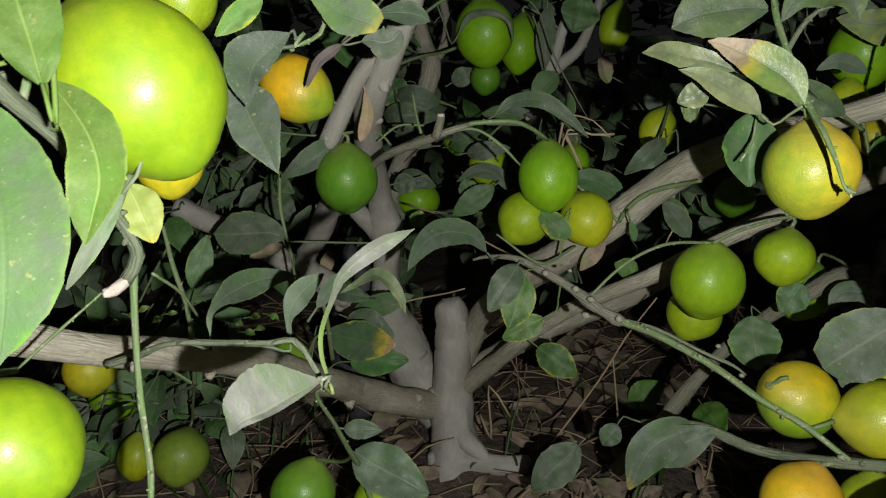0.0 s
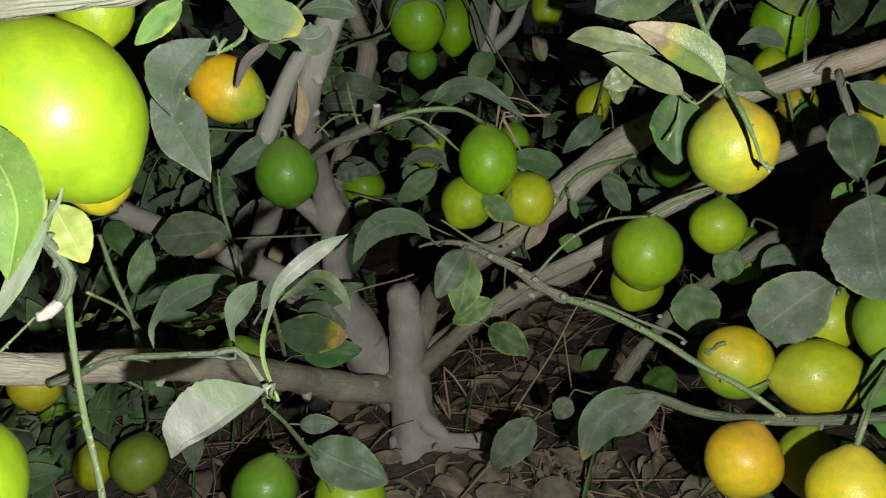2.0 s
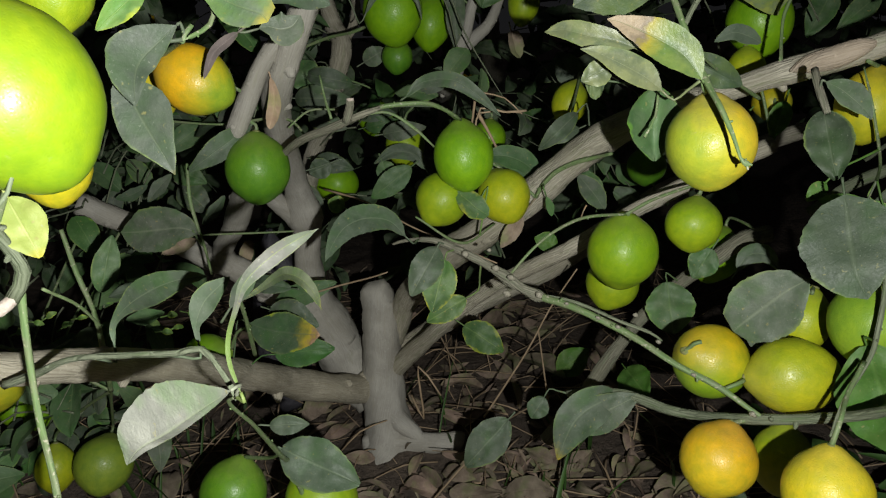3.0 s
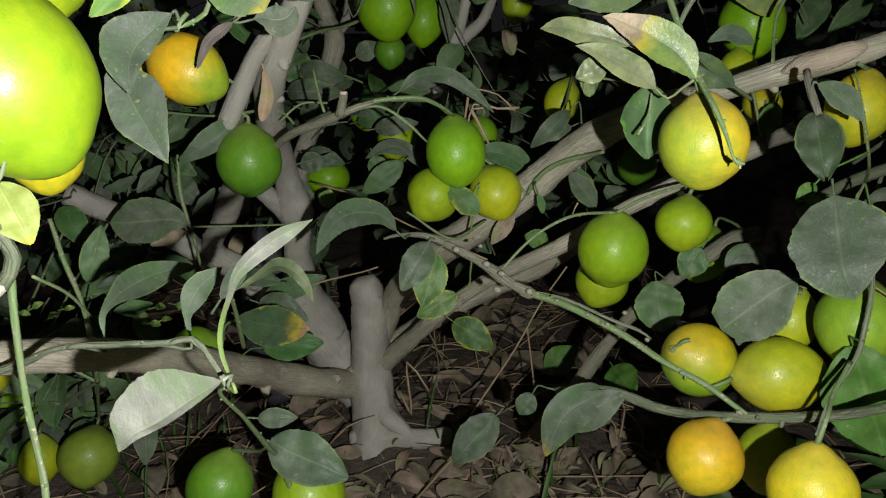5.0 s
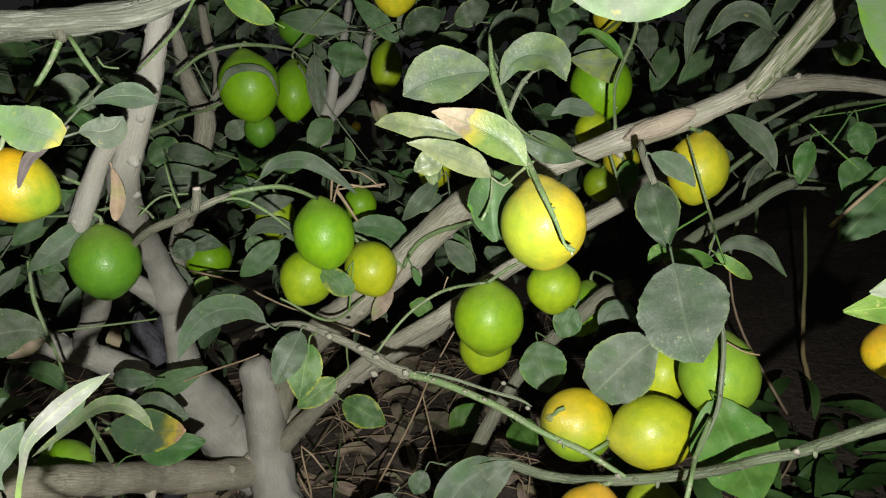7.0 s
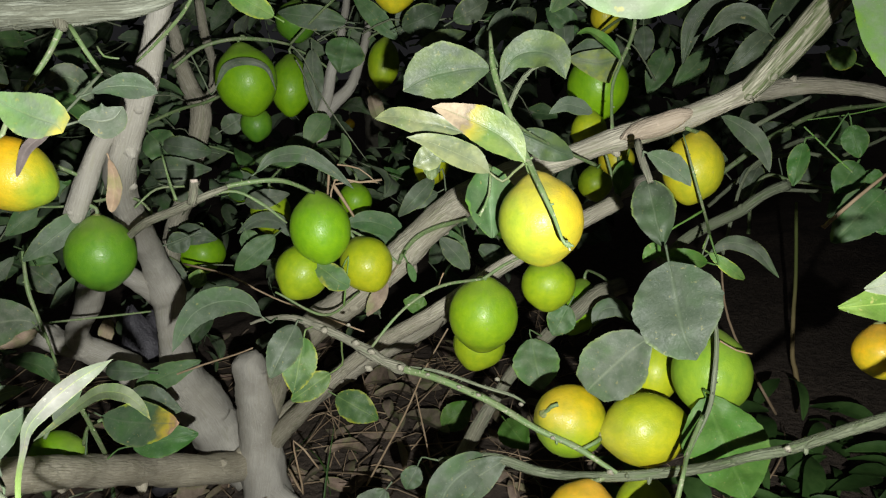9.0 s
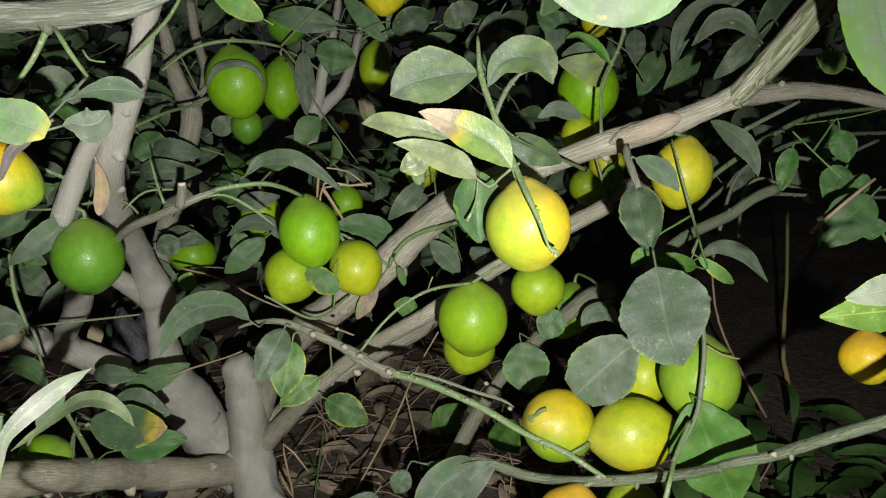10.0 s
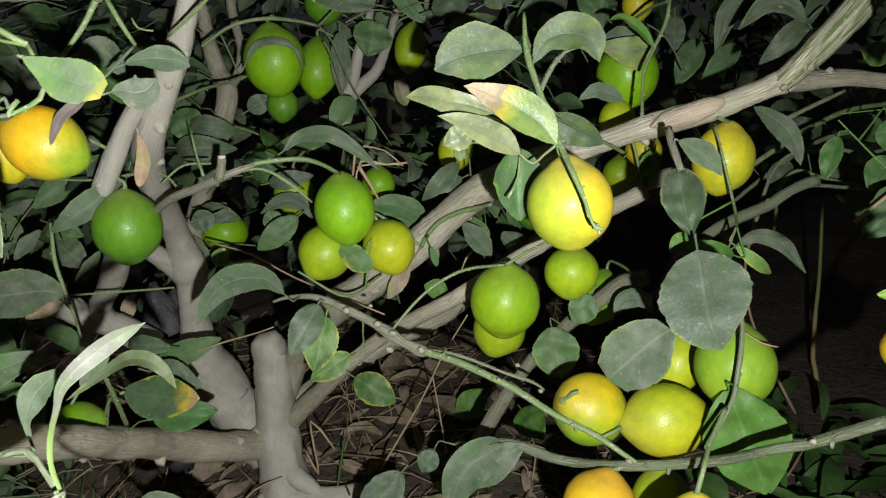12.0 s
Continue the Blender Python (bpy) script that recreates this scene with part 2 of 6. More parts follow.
DULL = ((0.066, 0.096, 0.058), (0.116, 0.140, 0.104))
LEAVES = {
    "dullnear": leaf_material("leaf_dull_near", (0.036, 0.056, 0.031), (0.062, 0.082, 0.051), (0.11, 0.14, 0.085), (0.12, 0.18, 0.05), 1.15),
    "grey": leaf_material("leaf_grey", (0.056, 0.076, 0.052), (0.088, 0.106, 0.080), (0.12, 0.15, 0.09), (0.14, 0.22, 0.05), 1.2),
    "greytip": leaf_material("leaf_grey_tip", (0.056, 0.076, 0.052), (0.088, 0.106, 0.080), (0.12, 0.15, 0.09), None, 2.0, (0.40, 0.24, 0.14), 1.2),
    "dull": leaf_material("leaf_dull", *DULL, (0.20, 0.24, 0.16), (0.20, 0.27, 0.08), 1.15),
    "dark": leaf_material("leaf_dark", (0.055, 0.115, 0.045), (0.100, 0.160, 0.075), (0.15, 0.22, 0.10)),
    "mid": leaf_material("leaf_mid", (0.050, 0.078, 0.042), (0.080, 0.106, 0.064), (0.10, 0.14, 0.07), (0.17, 0.24, 0.04), 1.1, rough=0.5, spec=0.36, patch=(0.115, 0.165, 0.040), patchy=0.55),
    "mid2": leaf_material("leaf_mid_two", (0.075, 0.140, 0.060), (0.12, 0.175, 0.085), (0.16, 0.24, 0.10), (0.16, 0.34, 0.05), 0.95),
    "fresh": leaf_material("leaf_fresh", (0.062, 0.150, 0.026), (0.098, 0.192, 0.040), (0.15, 0.26, 0.07), (0.20, 0.28, 0.04), 1.2),
    "freshdark": leaf_material("leaf_fresh_dark", (0.042, 0.108, 0.030), (0.070, 0.150, 0.045), (0.12, 0.21, 0.07), (0.22, 0.36, 0.05), 1.1),
    "freshy": leaf_material("leaf_fresh_yellow", (0.11, 0.22, 0.06), (0.20, 0.31, 0.09), (0.26, 0.38, 0.12), (0.40, 0.48, 0.05), 0.8),
    "pale": leaf_material("leaf_pale", (0.088, 0.118, 0.066), (0.165, 0.185, 0.090), (0.20, 0.23, 0.12), (0.27, 0.32, 0.09), 1.05, rough=0.42, spec=0.5, patch=(0.24, 0.27, 0.12), patchy=0.6),
    "mottled": leaf_material("leaf_mottled", (0.120, 0.165, 0.085), (0.180, 0.215, 0.130), (0.22, 0.27, 0.12), (0.30, 0.35, 0.06), 0.95, patch=(0.26, 0.32, 0.05), patchy=0.7),
    "burnt": leaf_material("leaf_burnt", (0.085, 0.135, 0.050), (0.150, 0.200, 0.066), (0.18, 0.23, 0.10), (0.14, 0.20, 0.07), 1.15, (0.50, 0.38, 0.27), 0.70, rough=0.42, spec=0.5, patch=(0.25, 0.31, 0.075), patchy=0.6),
    "burntedge": leaf_material("leaf_burnt_edge", (0.140, 0.185, 0.120), (0.20, 0.245, 0.170), (0.19, 0.25, 0.12), (0.38, 0.42, 0.13), 0.98, (0.64, 0.46, 0.32), 1.06, rough=0.45, spec=0.45, patch=(0.18, 0.29, 0.07), patchy=0.5),
    "tipyellow": leaf_material("leaf_tip_yellow", (0.055, 0.110, 0.040), (0.095, 0.160, 0.050), (0.20, 0.28, 0.10), (0.33, 0.34, 0.03), 0.82),
    "tipburnt": leaf_material("leaf_tip_burnt", (0.045, 0.085, 0.042), (0.075, 0.115, 0.062), (0.10, 0.14, 0.08), (0.28, 0.36, 0.03), 0.95, (0.55, 0.36, 0.22), 0.90),
    "dulltip": leaf_material("leaf_dull_tip", *DULL, (0.20, 0.24, 0.16), None, 2.0, (0.38, 0.29, 0.21), 1.05),
    "yellow": leaf_material("leaf_yellow", (0.40, 0.34, 0.04), (0.30, 0.33, 0.05), (0.45, 0.42, 0.1)),
    "strap": leaf_material("leaf_strap", (0.075, 0.085, 0.070), (0.120, 0.128, 0.112), (0.20, 0.26, 0.08), (0.17, 0.23, 0.05), 1.12, foot=(0.100, 0.165, 0.038)),
    "strapside": leaf_material("leaf_strap_side", (0.078, 0.112, 0.055), (0.125, 0.150, 0.095), (0.20, 0.26, 0.08), (0.24, 0.32, 0.07), 0.95, (0.34, 0.30, 0.18), 1.15),
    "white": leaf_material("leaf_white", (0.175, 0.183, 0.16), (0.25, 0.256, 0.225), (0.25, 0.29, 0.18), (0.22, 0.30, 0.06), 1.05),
    "near": leaf_material("leaf_near", (0.098, 0.130, 0.078), (0.082, 0.155, 0.042), (0.12, 0.20, 0.065), (0.11, 0.25, 0.022), 0.85, rough=0.62, spec=0.25),
    "nearmint": leaf_material("leaf_near_mint", (0.190, 0.225, 0.165), (0.165, 0.245, 0.110), (0.15, 0.24, 0.08), (0.17, 0.32, 0.03), 0.9, rough=0.6, spec=0.25, patch=(0.13, 0.28, 0.03), patchy=0.6),
    "nearpale": leaf_material("leaf_near_pale", (0.135, 0.155, 0.115), (0.175, 0.195, 0.14), (0.22, 0.26, 0.14), (0.19, 0.28, 0.05), 1.0, rough=0.6, spec=0.25),
    "nearfresh": leaf_material("leaf_near_fresh", (0.062, 0.112, 0.020), (0.100, 0.155, 0.030), (0.24, 0.32, 0.08), rough=0.6, spec=0.25),
    "nearyellow": leaf_material("leaf_near_yellow", (0.25, 0.32, 0.07), (0.34, 0.38, 0.11), (0.5, 0.52, 0.2), None, 2.0, (0.45, 0.25, 0.08), 1.1),
    "drygrey": leaf_material("leaf_dry_grey", (0.10, 0.09, 0.085), (0.16, 0.14, 0.13), (0.16, 0.14, 0.12)),
    "drytan": leaf_material("leaf_dry_tan", (0.36, 0.26, 0.18), (0.46, 0.35, 0.25), (0.40, 0.30, 0.2), rough=0.7),
    "drybrown": leaf_material("leaf_dry_brown", (0.20, 0.155, 0.115), (0.33, 0.26, 0.20), (0.28, 0.22, 0.16), rough=0.75),
    "litter": leaf_material("leaf_litter", (0.168, 0.126, 0.098), (0.285, 0.218, 0.172), (0.24, 0.18, 0.14), rough=0.8, loose=True),
    "far": leaf_material("leaf_far", (0.06, 0.105, 0.05), (0.135, 0.17, 0.115), (0.18, 0.22, 0.14), loose=True),
}
G1, G2, LIME, YEL, ORA = (0.140, 0.310, 0.007), (0.205, 0.410, 0.007), (0.32, 0.42, 0.012), (0.62, 0.50, 0.02), (0.66, 0.36, 0.012)
PEELS = {
    "green": (lemon_material("peel_green", G2, G1), "glossy green unripe lemon hanging among the leaves"),
    "green2": (lemon_material("peel_green_lit", (0.215, 0.390, 0.009), (0.30, 0.43, 0.012), (0.5, 0, -0.8)), "green lemon turning lighter below, on a curved stalk"),
    "dark": (lemon_material("peel_dark", (0.085, 0.225, 0.014), (0.120, 0.270, 0.014)), "dark green unripe lemon with a matt peel"),
    "limedull": (lemon_material("peel_lime_dull", (0.24, 0.37, 0.025), (0.18, 0.33, 0.025), blemish=0.4), "dull yellow-green lemon behind a hanging twig"),
    "lime": (lemon_material("peel_lime", LIME, (0.22, 0.36, 0.010)), "yellow-green half-ripe lemon hanging in the tree"),
    "bright": (lemon_material("peel_bright", (0.215, 0.340, 0.009), (0.250, 0.345, 0.010), blemish=0.2, pitted=0.35), "large bright green lemon close to the light"),
    "yellowgreen": (lemon_material("peel_yellow_green", (0.43, 0.45, 0.012), LIME), "yellow lemon with a green flush"),
    "olive": (lemon_material("peel_olive", (0.47, 0.43, 0.014), (0.34, 0.39, 0.014), (0, 1, 0)), "oval olive-yellow lemon lying against its neighbours"),
    "olivedark": (lemon_material("peel_olive_dark", (0.22, 0.30, 0.03), (0.17, 0.26, 0.028)), "olive green lemon low in the shade"),
    "half": (lemon_material("peel_half", (0.335, 0.390, 0.028), (0.60, 0.45, 0.026), (1.0, 0, 0.15), -0.05, 0.65, blemish=0.6), "large ripening lemon, yellow on one side and green on the other"),
    "halfdown": (lemon_material("peel_half_down", (0.22, 0.36, 0.014), (0.57, 0.43, 0.012), (0.1, 0.9, 0.55), 0.30, 0.50, blemish=0.3), "lemon with a yellow crown and a green underside"),
    "yellow": (lemon_material("peel_yellow", (0.54, 0.47, 0.016), YEL), "ripe yellow lemon on a green stalk"),
    "yellow2": (lemon_material("peel_yellow_two", (0.40, 0.40, 0.018), (0.58, 0.46, 0.016), (0.8, 0, 0.5)), "ripe yellow lemon with a greenish shoulder"),
    "orange": (lemon_material("peel_orange", YEL, ORA, blemish=0.4), "orange-yellow fully ripe lemon with brown specks"),
    "orangegreen": (lemon_material("peel_orange_green", (0.24, 0.33, 0.02), (0.66, 0.39, 0.012), (0, 0, 1.0), -0.42, 0.45), "orange-yellow lemon with a green tip"),
}
CALYX = plain_material("calyx", (0.16, 0.22, 0.06), (0.30, 0.27, 0.12), 300.0, 0.7)

# ---- builders ----
rng = random.Random(7)


def mesh_of(name, verts, faces, material, uvs=None, smooth=True):
    me = bpy.data.meshes.new(name)
    me.from_pydata([tuple(v) for v in verts], [], faces)
    if uvs is not None:
        layer = me.uv_layers.new(name="UVMap")
        flat = [c for loop in me.loops for c in uvs[loop.vertex_index]]
        layer.data.foreach_set("uv", flat)
    if smooth:
        me.polygons.foreach_set("use_smooth", [True] * len(me.polygons))
    me.materials.append(material)
    me.update()
    return me


def smooth_path(points, step):
    """Catmull-Rom through points (x, y, z, radius), about step metres apart."""
    pts = [np.array(p, float) for p in points]
    pts = [2 * pts[0] - pts[1], *pts, 2 * pts[-1] - pts[-2]]
    done = []
    for a, b, c, d in zip(pts, pts[1:], pts[2:], pts[3:]):
        n = max(2, int(np.linalg.norm((c - b)[:3]) / step))
        for k in range(n):
            t = k / n
            done.append(0.5 * (2 * b + (c - a) * t + (2 * a - 5 * b + 4 * c - d) * t * t + (3 * b - a - 3 * c + d) * t**3))
    done.append(pts[-2])
    return done


def tube(points, sides, rough=0.0, step=0.01, cap=True):
    """Vertices, faces and uvs (metres round, metres along) of a limb with an uneven skin."""
    path = smooth_path(points, step)
    verts, faces, uvs, along = [], [], [], 0.0
    seed = float(points[0][0]) * 97
    for k, p in enumerate(path):
        q, r = path[max(k - 1, 0)], path[min(k + 1, len(path) - 1)]
        axis = Vector((r - q)[:3]).normalized()
        side = axis.cross(Vector((0.31, 0.95, 0.05))).normalized()
        other = axis.cross(side)
        along += float(np.linalg.norm((p - path[max(k - 1, 0)])[:3]))
        rad = max(float(p[3]), 0.0006)
        for s in range(sides):
            a = 2 * math.pi * s / sides
            out = side * math.cos(a) + other * math.sin(a)
            at = Vector(p[:3])
            flute = Vector((1.1 * math.cos(a) + seed, 1.1 * math.sin(a), along * 14))
            lump = 1 + rough * (0.9 * noise.noise(at * 16 + out * 0.5) + 0.6 * noise.noise(flute) + 0.22 * noise.noise(flute * 2.3) + 0.35 * noise.noise((at + out * rad) * 130))
            verts.append(at + out * rad * lump)
            uvs.append((a * rad, along))
    n = len(path)
    for k in range(n - 1):
        for s in range(sides):
            t = (s + 1) % sides
            faces.append((k * sides + s, k * sides + t, (k + 1) * sides + t, (k + 1) * sides + s))
    if cap:
        faces.append(tuple(range(sides))[::-1])
        faces.append(tuple((n - 1) * sides + s for s in range(sides)))
    return verts, faces, uvs


def blade(base, tip, width, normal, bend=0.05, fold=0.1, twist=0, rows=11, cols=6, seed=0.0, peak=0.86):
    """Vertices, faces and uvs of one leaf blade from base to tip."""
    base, tip, normal = Vector(base), Vector(tip), Vector(normal).normalized()
    axis = tip - base
    length = axis.length
    axis.normalize()
    side0 = axis.cross(normal).normalized()
    verts, faces, uvs = [], [], []
    for i in range(rows):
        v = i / (rows - 1)
        shape = (math.sin(math.pi * min(1.0, v * 0.97 + 0.015) ** peak)) ** (0.70 if peak < 1.5 else 0.4) * (1 - 0.22 * v**5)
        half = 0.5 * width * max(shape, 0.03)
        turn = radians(twist) * (v - 0.5)
        up = normal * math.cos(turn) + side0 * math.sin(turn)
        side = axis.cross(up)
        mid = base + axis * (length * v) + normal * (bend * length * 4 * v * (1 - v))
        for j in range(cols + 1):
            u = 2 * j / cols - 1
            edge = 1 + 0.055 * noise.noise(Vector((v * 9, u * 3, seed))) + 0.04 * noise.noise(Vector((v * 30, u * 3, seed))) + 0.008 * abs(u) ** 3 * math.sin(v * 80 + seed)
            wave = 0.10 * width * noise.noise(Vector((v * 4.2, u * 1.7, seed + 5))) + 0.005 * width * abs(u) * math.sin(v * 31 + seed)
            verts.append(mid + side * (u * half * edge) + up * (fold * abs(u) * half * 2 + wave))
            uvs.append((0.5 * (u + 1), v))
    w = cols + 1
    for i in range(rows - 1):
        for j in range(cols):
            faces.append((i * w + j, i * w + j + 1, (i + 1) * w + j + 1, (i + 1) * w + j))
    return verts, faces, uvs


def join(lots):
    verts, faces, uvs = [], [], []
    for v, f, u in lots:
        k = len(verts)
        verts += v
        uvs += u
        faces += [tuple(i + k for i in face) for face in f]
    return verts, faces, uvs


FOOT = Vector((0.04, 0.93, 0.0))
tree = tagged(new("lemon_tree"), "lemon tree with grey bark, dull green leaves and ripening fruit", "tree")
tree.location = FOOT
far_tree = tagged(new("lemon_tree"), "dim lemon tree further off in the dark", "tree")
far_tree.location = (0.85, 4.7, 0.0)
BRANCHES = []  # (object, sample points)


def part(name, data, parent, label=""):
    """A mesh in world places, linked under a thing or a part of it."""
    ob = new(name, data)
    ob.parent = parent
    if parent.type == "EMPTY":
        ob.matrix_parent_inverse = Matrix.Translation(parent.location).inverted()
    if label:
        ob["label"] = label
    return ob


def branch(name, points, material, label="", owner=None):
    thick = max(p[3] for p in points)
    sides, step = (20, 0.006) if thick > 0.009 else (10, 0.006)
    got = tube(points, sides, 0.16 if name == "trunk" else {BARK: 0.22, BARKL: 0.22, BARKS: 0.24, BARKP: 0.24, BARKB: 0.20, BARKM: 0.30, BARKN: 0.30, WOUND: 0.06, NODE: 0.5}.get(material, 0.34), step)
    if thick < 0.009 and material in (STEM, BARKG):
        path, lots = smooth_path(points, 0.016), [got]
        for k, p in enumerate(path[1:-1]):
            if rng.random() < 0.45:
                out = Vector((rng.uniform(-1, 1), rng.uniform(-1, 0.2), rng.uniform(-1, 1))).normalized()
                at = Vector(p[:3])
                r = float(p[3])
                lots.append(tube([(*at, r * 0.55), (*(at + out * r * 1.25), r * 0.45), (*(at + out * r * 1.8), r * 0.15)], 6, 0.1, 0.004))
        got = join(lots)
    if name == "limb" and owner is None:  # knots and broken spurs
        path, lots = smooth_path(points, 0.02), [got]
        for p in path[2:-2]:
            if rng.random() < 0.42:
                out = Vector((rng.uniform(-1, 1), rng.uniform(-1, 0.4), rng.uniform(-1, 1))).normalized()
                at, r, tall = Vector(p[:3]), float(p[3]), rng.uniform(1.12, 1.5)
                lots.append(tube([(*at, r * 0.5), (*(at + out * r * 0.9), r * 0.42), (*(at + out * r * tall), r * 0.16)], 8, 0.3, 0.004))
        got = join(lots)
    if name == "trunk" and owner is None:  # angular flanks, splintered top
        for v in got[0]:
            a = math.atan2(v.y - 1.0, v.x - 0.016)
            k = 1 + 0.20 * noise.noise(Vector((2.3 * math.cos(a), 2.3 * math.sin(a), v.z * 6))) + 0.07 * noise.noise(v * 80)
            v.x, v.y = 0.016 + (v.x - 0.016) * k, 1.0 + (v.y - 1.0) * k
        for v in got[0][-5 * sides :]:
            v.z += 0.012 * noise.noise(Vector((v.x * 44, v.y * 44, 0.0))) + 0.006 * noise.noise(v * 170) - 0.6 * max(0.0, v.x - 0.012)
    ob = part(name, mesh_of(name, *got[:2], material, got[2]), owner or tree, label)
    BRANCHES.append((ob, np.array(smooth_path(points, 0.012))))
    return ob


def nearest(place):
    best = (9.0, None, None)
    for ob, pts in BRANCHES:
        d = np.linalg.norm(pts[:, :3] - np.array(place), axis=1)
        k = int(d.argmin())
        if d[k] < best[0]:
            best = (float(d[k]), ob, Vector(pts[k, :3]))
    return best


def petiole(base, axis, reach=0.06):
    far, ob, at = nearest(base)
    base = Vector(base)
    if far > reach:
        at, ob = base - Vector(axis) * 0.012, ob or tree
    knee = base - Vector(axis) * min(0.4 * (at - base).length, 0.015)
    return tube([(*at, 0.0012), (*(at * 0.45 + knee * 0.55), 0.0009), (*knee, 0.0009), (*base, 0.0008)], 6, 0.0, 0.008), ob


def leaf(base, tip, width, normal, kind, bend=0.05, fold=0.1, twist=0, peak=0.86):
    seed = rng.uniform(0, 60)
    axis = (Vector(tip) - Vector(base)).normalized()
    stalk, ob = petiole(base, axis)
    stalk = (stalk[0], stalk[1], [(0.5, 0.02)] * len(stalk[0]))
    got = join([blade(base, tip, width, normal, bend, fold, twist, 26, 8, seed, peak), stalk])
    return part("leaf", mesh_of("leaf", *got[:2], LEAVES[kind], got[2]), ob)


def curled_leaf(points, width, normal, kind, fold=0.12, twist=0, peak=0.86):
    """A leaf whose midrib runs in a curve through the points; its face looks along normal, turning by twist."""
    seed, face = rng.uniform(0, 60), Vector(normal).normalized()
    path = smooth_path([(*p, 0.0) for p in points], 0.004)
    n, cols = len(path), 8
    verts, faces, uvs = [], [], []
    for i, p in enumerate(path):
        v = i / (n - 1)
        axis = Vector((path[min(i + 1, n - 1)] - path[max(i - 1, 0)])[:3]).normalized()
        up = (face - axis * face.dot(axis)).normalized()
        up = Matrix.Rotation(radians(twist) * (v - 0.3), 3, axis) @ up
        side = axis.cross(up)
        half = 0.5 * width * max(math.sin(math.pi * min(1.0, v * 0.97 + 0.015) ** peak) ** 0.82 * (1 - 0.22 * v**5), 0.03)
        for j in range(cols + 1):
            u = 2 * j / cols - 1
            wave = 0.09 * width * noise.noise(Vector((v * 4.2, u * 1.7, seed))) + 0.008 * width * abs(u) * math.sin(v * 29 + seed)
            verts.append(Vector(p[:3]) + side * (u * half) + up * (fold * abs(u) * half * 2 + wave))
            uvs.append((0.5 * (u + 1), v))
    w = cols + 1
    for i in range(n - 1):
        for j in range(cols):
            faces.append((i * w + j, i * w + j + 1, (i + 1) * w + j + 1, (i + 1) * w + j))
    axis = (Vector(points[1]) - Vector(points[0])).normalized()
    stalk, ob = petiole(points[0], axis)
    got = join([(verts, faces, uvs), (stalk[0], stalk[1], [(0.5, 0.02)] * len(stalk[0]))])
    return part("leaf", mesh_of("leaf", *got[:2], LEAVES[kind], got[2]), ob)


def drawn_leaf(points, halves, normal, kind, fold=0.12, twist=0, stalk=True):
    """A leaf along a curved midrib; halves: its half widths on either side of the rib at even steps from foot to tip."""
    seed, face = rng.uniform(0, 60), Vector(normal).normalized()
    path = smooth_path([(*p, 0.0) for p in points], 0.0025)
    n, cols = len(path), 12
    sides = np.array(halves)
    at = np.linspace(0, 1, len(sides))
    verts, faces, uvs = [], [], []
    for i, p in enumerate(path):
        v = i / (n - 1)
        axis = Vector((path[min(i + 1, n - 1)] - path[max(i - 1, 0)])[:3]).normalized()
        up = (face - axis * face.dot(axis)).normalized()
        up = Matrix.Rotation(radians(twist) * (v - 0.3), 3, axis) @ up
        side = axis.cross(up)
        near = [float(np.mean([np.interp(v + d, at, sides[:, k]) for d in (-0.08, -0.04, 0.0, 0.04, 0.08)])) for k in (0, 1)]
        taper = min(1.0, 0.10 + 14 * min(v, 1 - v))
        wide = near[0] + near[1]
        for j in range(cols + 1):
            u = 2 * j / cols - 1
            half = near[1 if u > 0 else 0] * taper
            edge = 1 + 0.05 * noise.noise(Vector((v * 8, u, seed))) + 0.012 * abs(u) ** 3 * math.sin(v * 70 + seed) + 0.03 * abs(u) ** 3 * noise.noise(Vector((v * 40, u, seed)))
            wave = wide * (0.055 * noise.noise(Vector((v * 3.2, u * 1.3, seed))) + 0.03 * u * u * noise.noise(Vector((v * 11, u * 2, seed + 9))))
            verts.append(Vector(p[:3]) + side * (u * half * edge) + up * (fold * abs(u) * half * 2 + wave * taper))
            uvs.append((0.5 * (u + 1), v))
    w = cols + 1
    for i in range(n - 1):
        for j in range(cols):
            faces.append((i * w + j, i * w + j + 1, (i + 1) * w + j + 1, (i + 1) * w + j))
    lots = [(verts, faces, uvs)]
    foot, ob = petiole(points[0], (Vector(points[1]) - Vector(points[0])).normalized())
    if stalk:
        lots.append((foot[0], foot[1], [(0.5, 0.02)] * len(foot[0])))
    got = join(lots)
    return part("leaf", mesh_of("leaf", *got[:2], LEAVES[kind], got[2]), ob)


def fruit_mesh(seed):
    """A lemon about one unit in radius, stem end up (+z), with a nipple below."""
    verts, faces, rings, sides = [], [], 26, 36
    for i in range(rings + 1):
        a = math.pi * i / rings
        z, r = math.cos(a), math.sin(a)
        if z < -0.80:
            z -= 0.10 * ((-z - 0.80) / 0.20) ** 1.6
        if z > 0.86:
            z += 0.11 * ((z - 0.86) / 0.14) ** 1.5
        for s in range(sides):
            b = 2 * math.pi * s / sides
            p = Vector((r * math.cos(b), r * math.sin(b), z))
            p *= 1 + 0.035 * noise.noise(p * 1.2 + Vector((seed, 0, 0))) + 0.008 * noise.noise(p * 4 + Vector((0, seed, 0)))
            verts.append(p)
    for i in range(rings):
        for s in range(sides):
            t = (s + 1) % sides
            faces.append((i * sides + s, (i + 1) * sides + s, (i + 1) * sides + t, i * sides + t))
    return verts, faces


SHAPES = [fruit_mesh(3.7 * k) for k in range(5)]
FRUIT = {}
HANGING = []  # centre and radius of each fruit


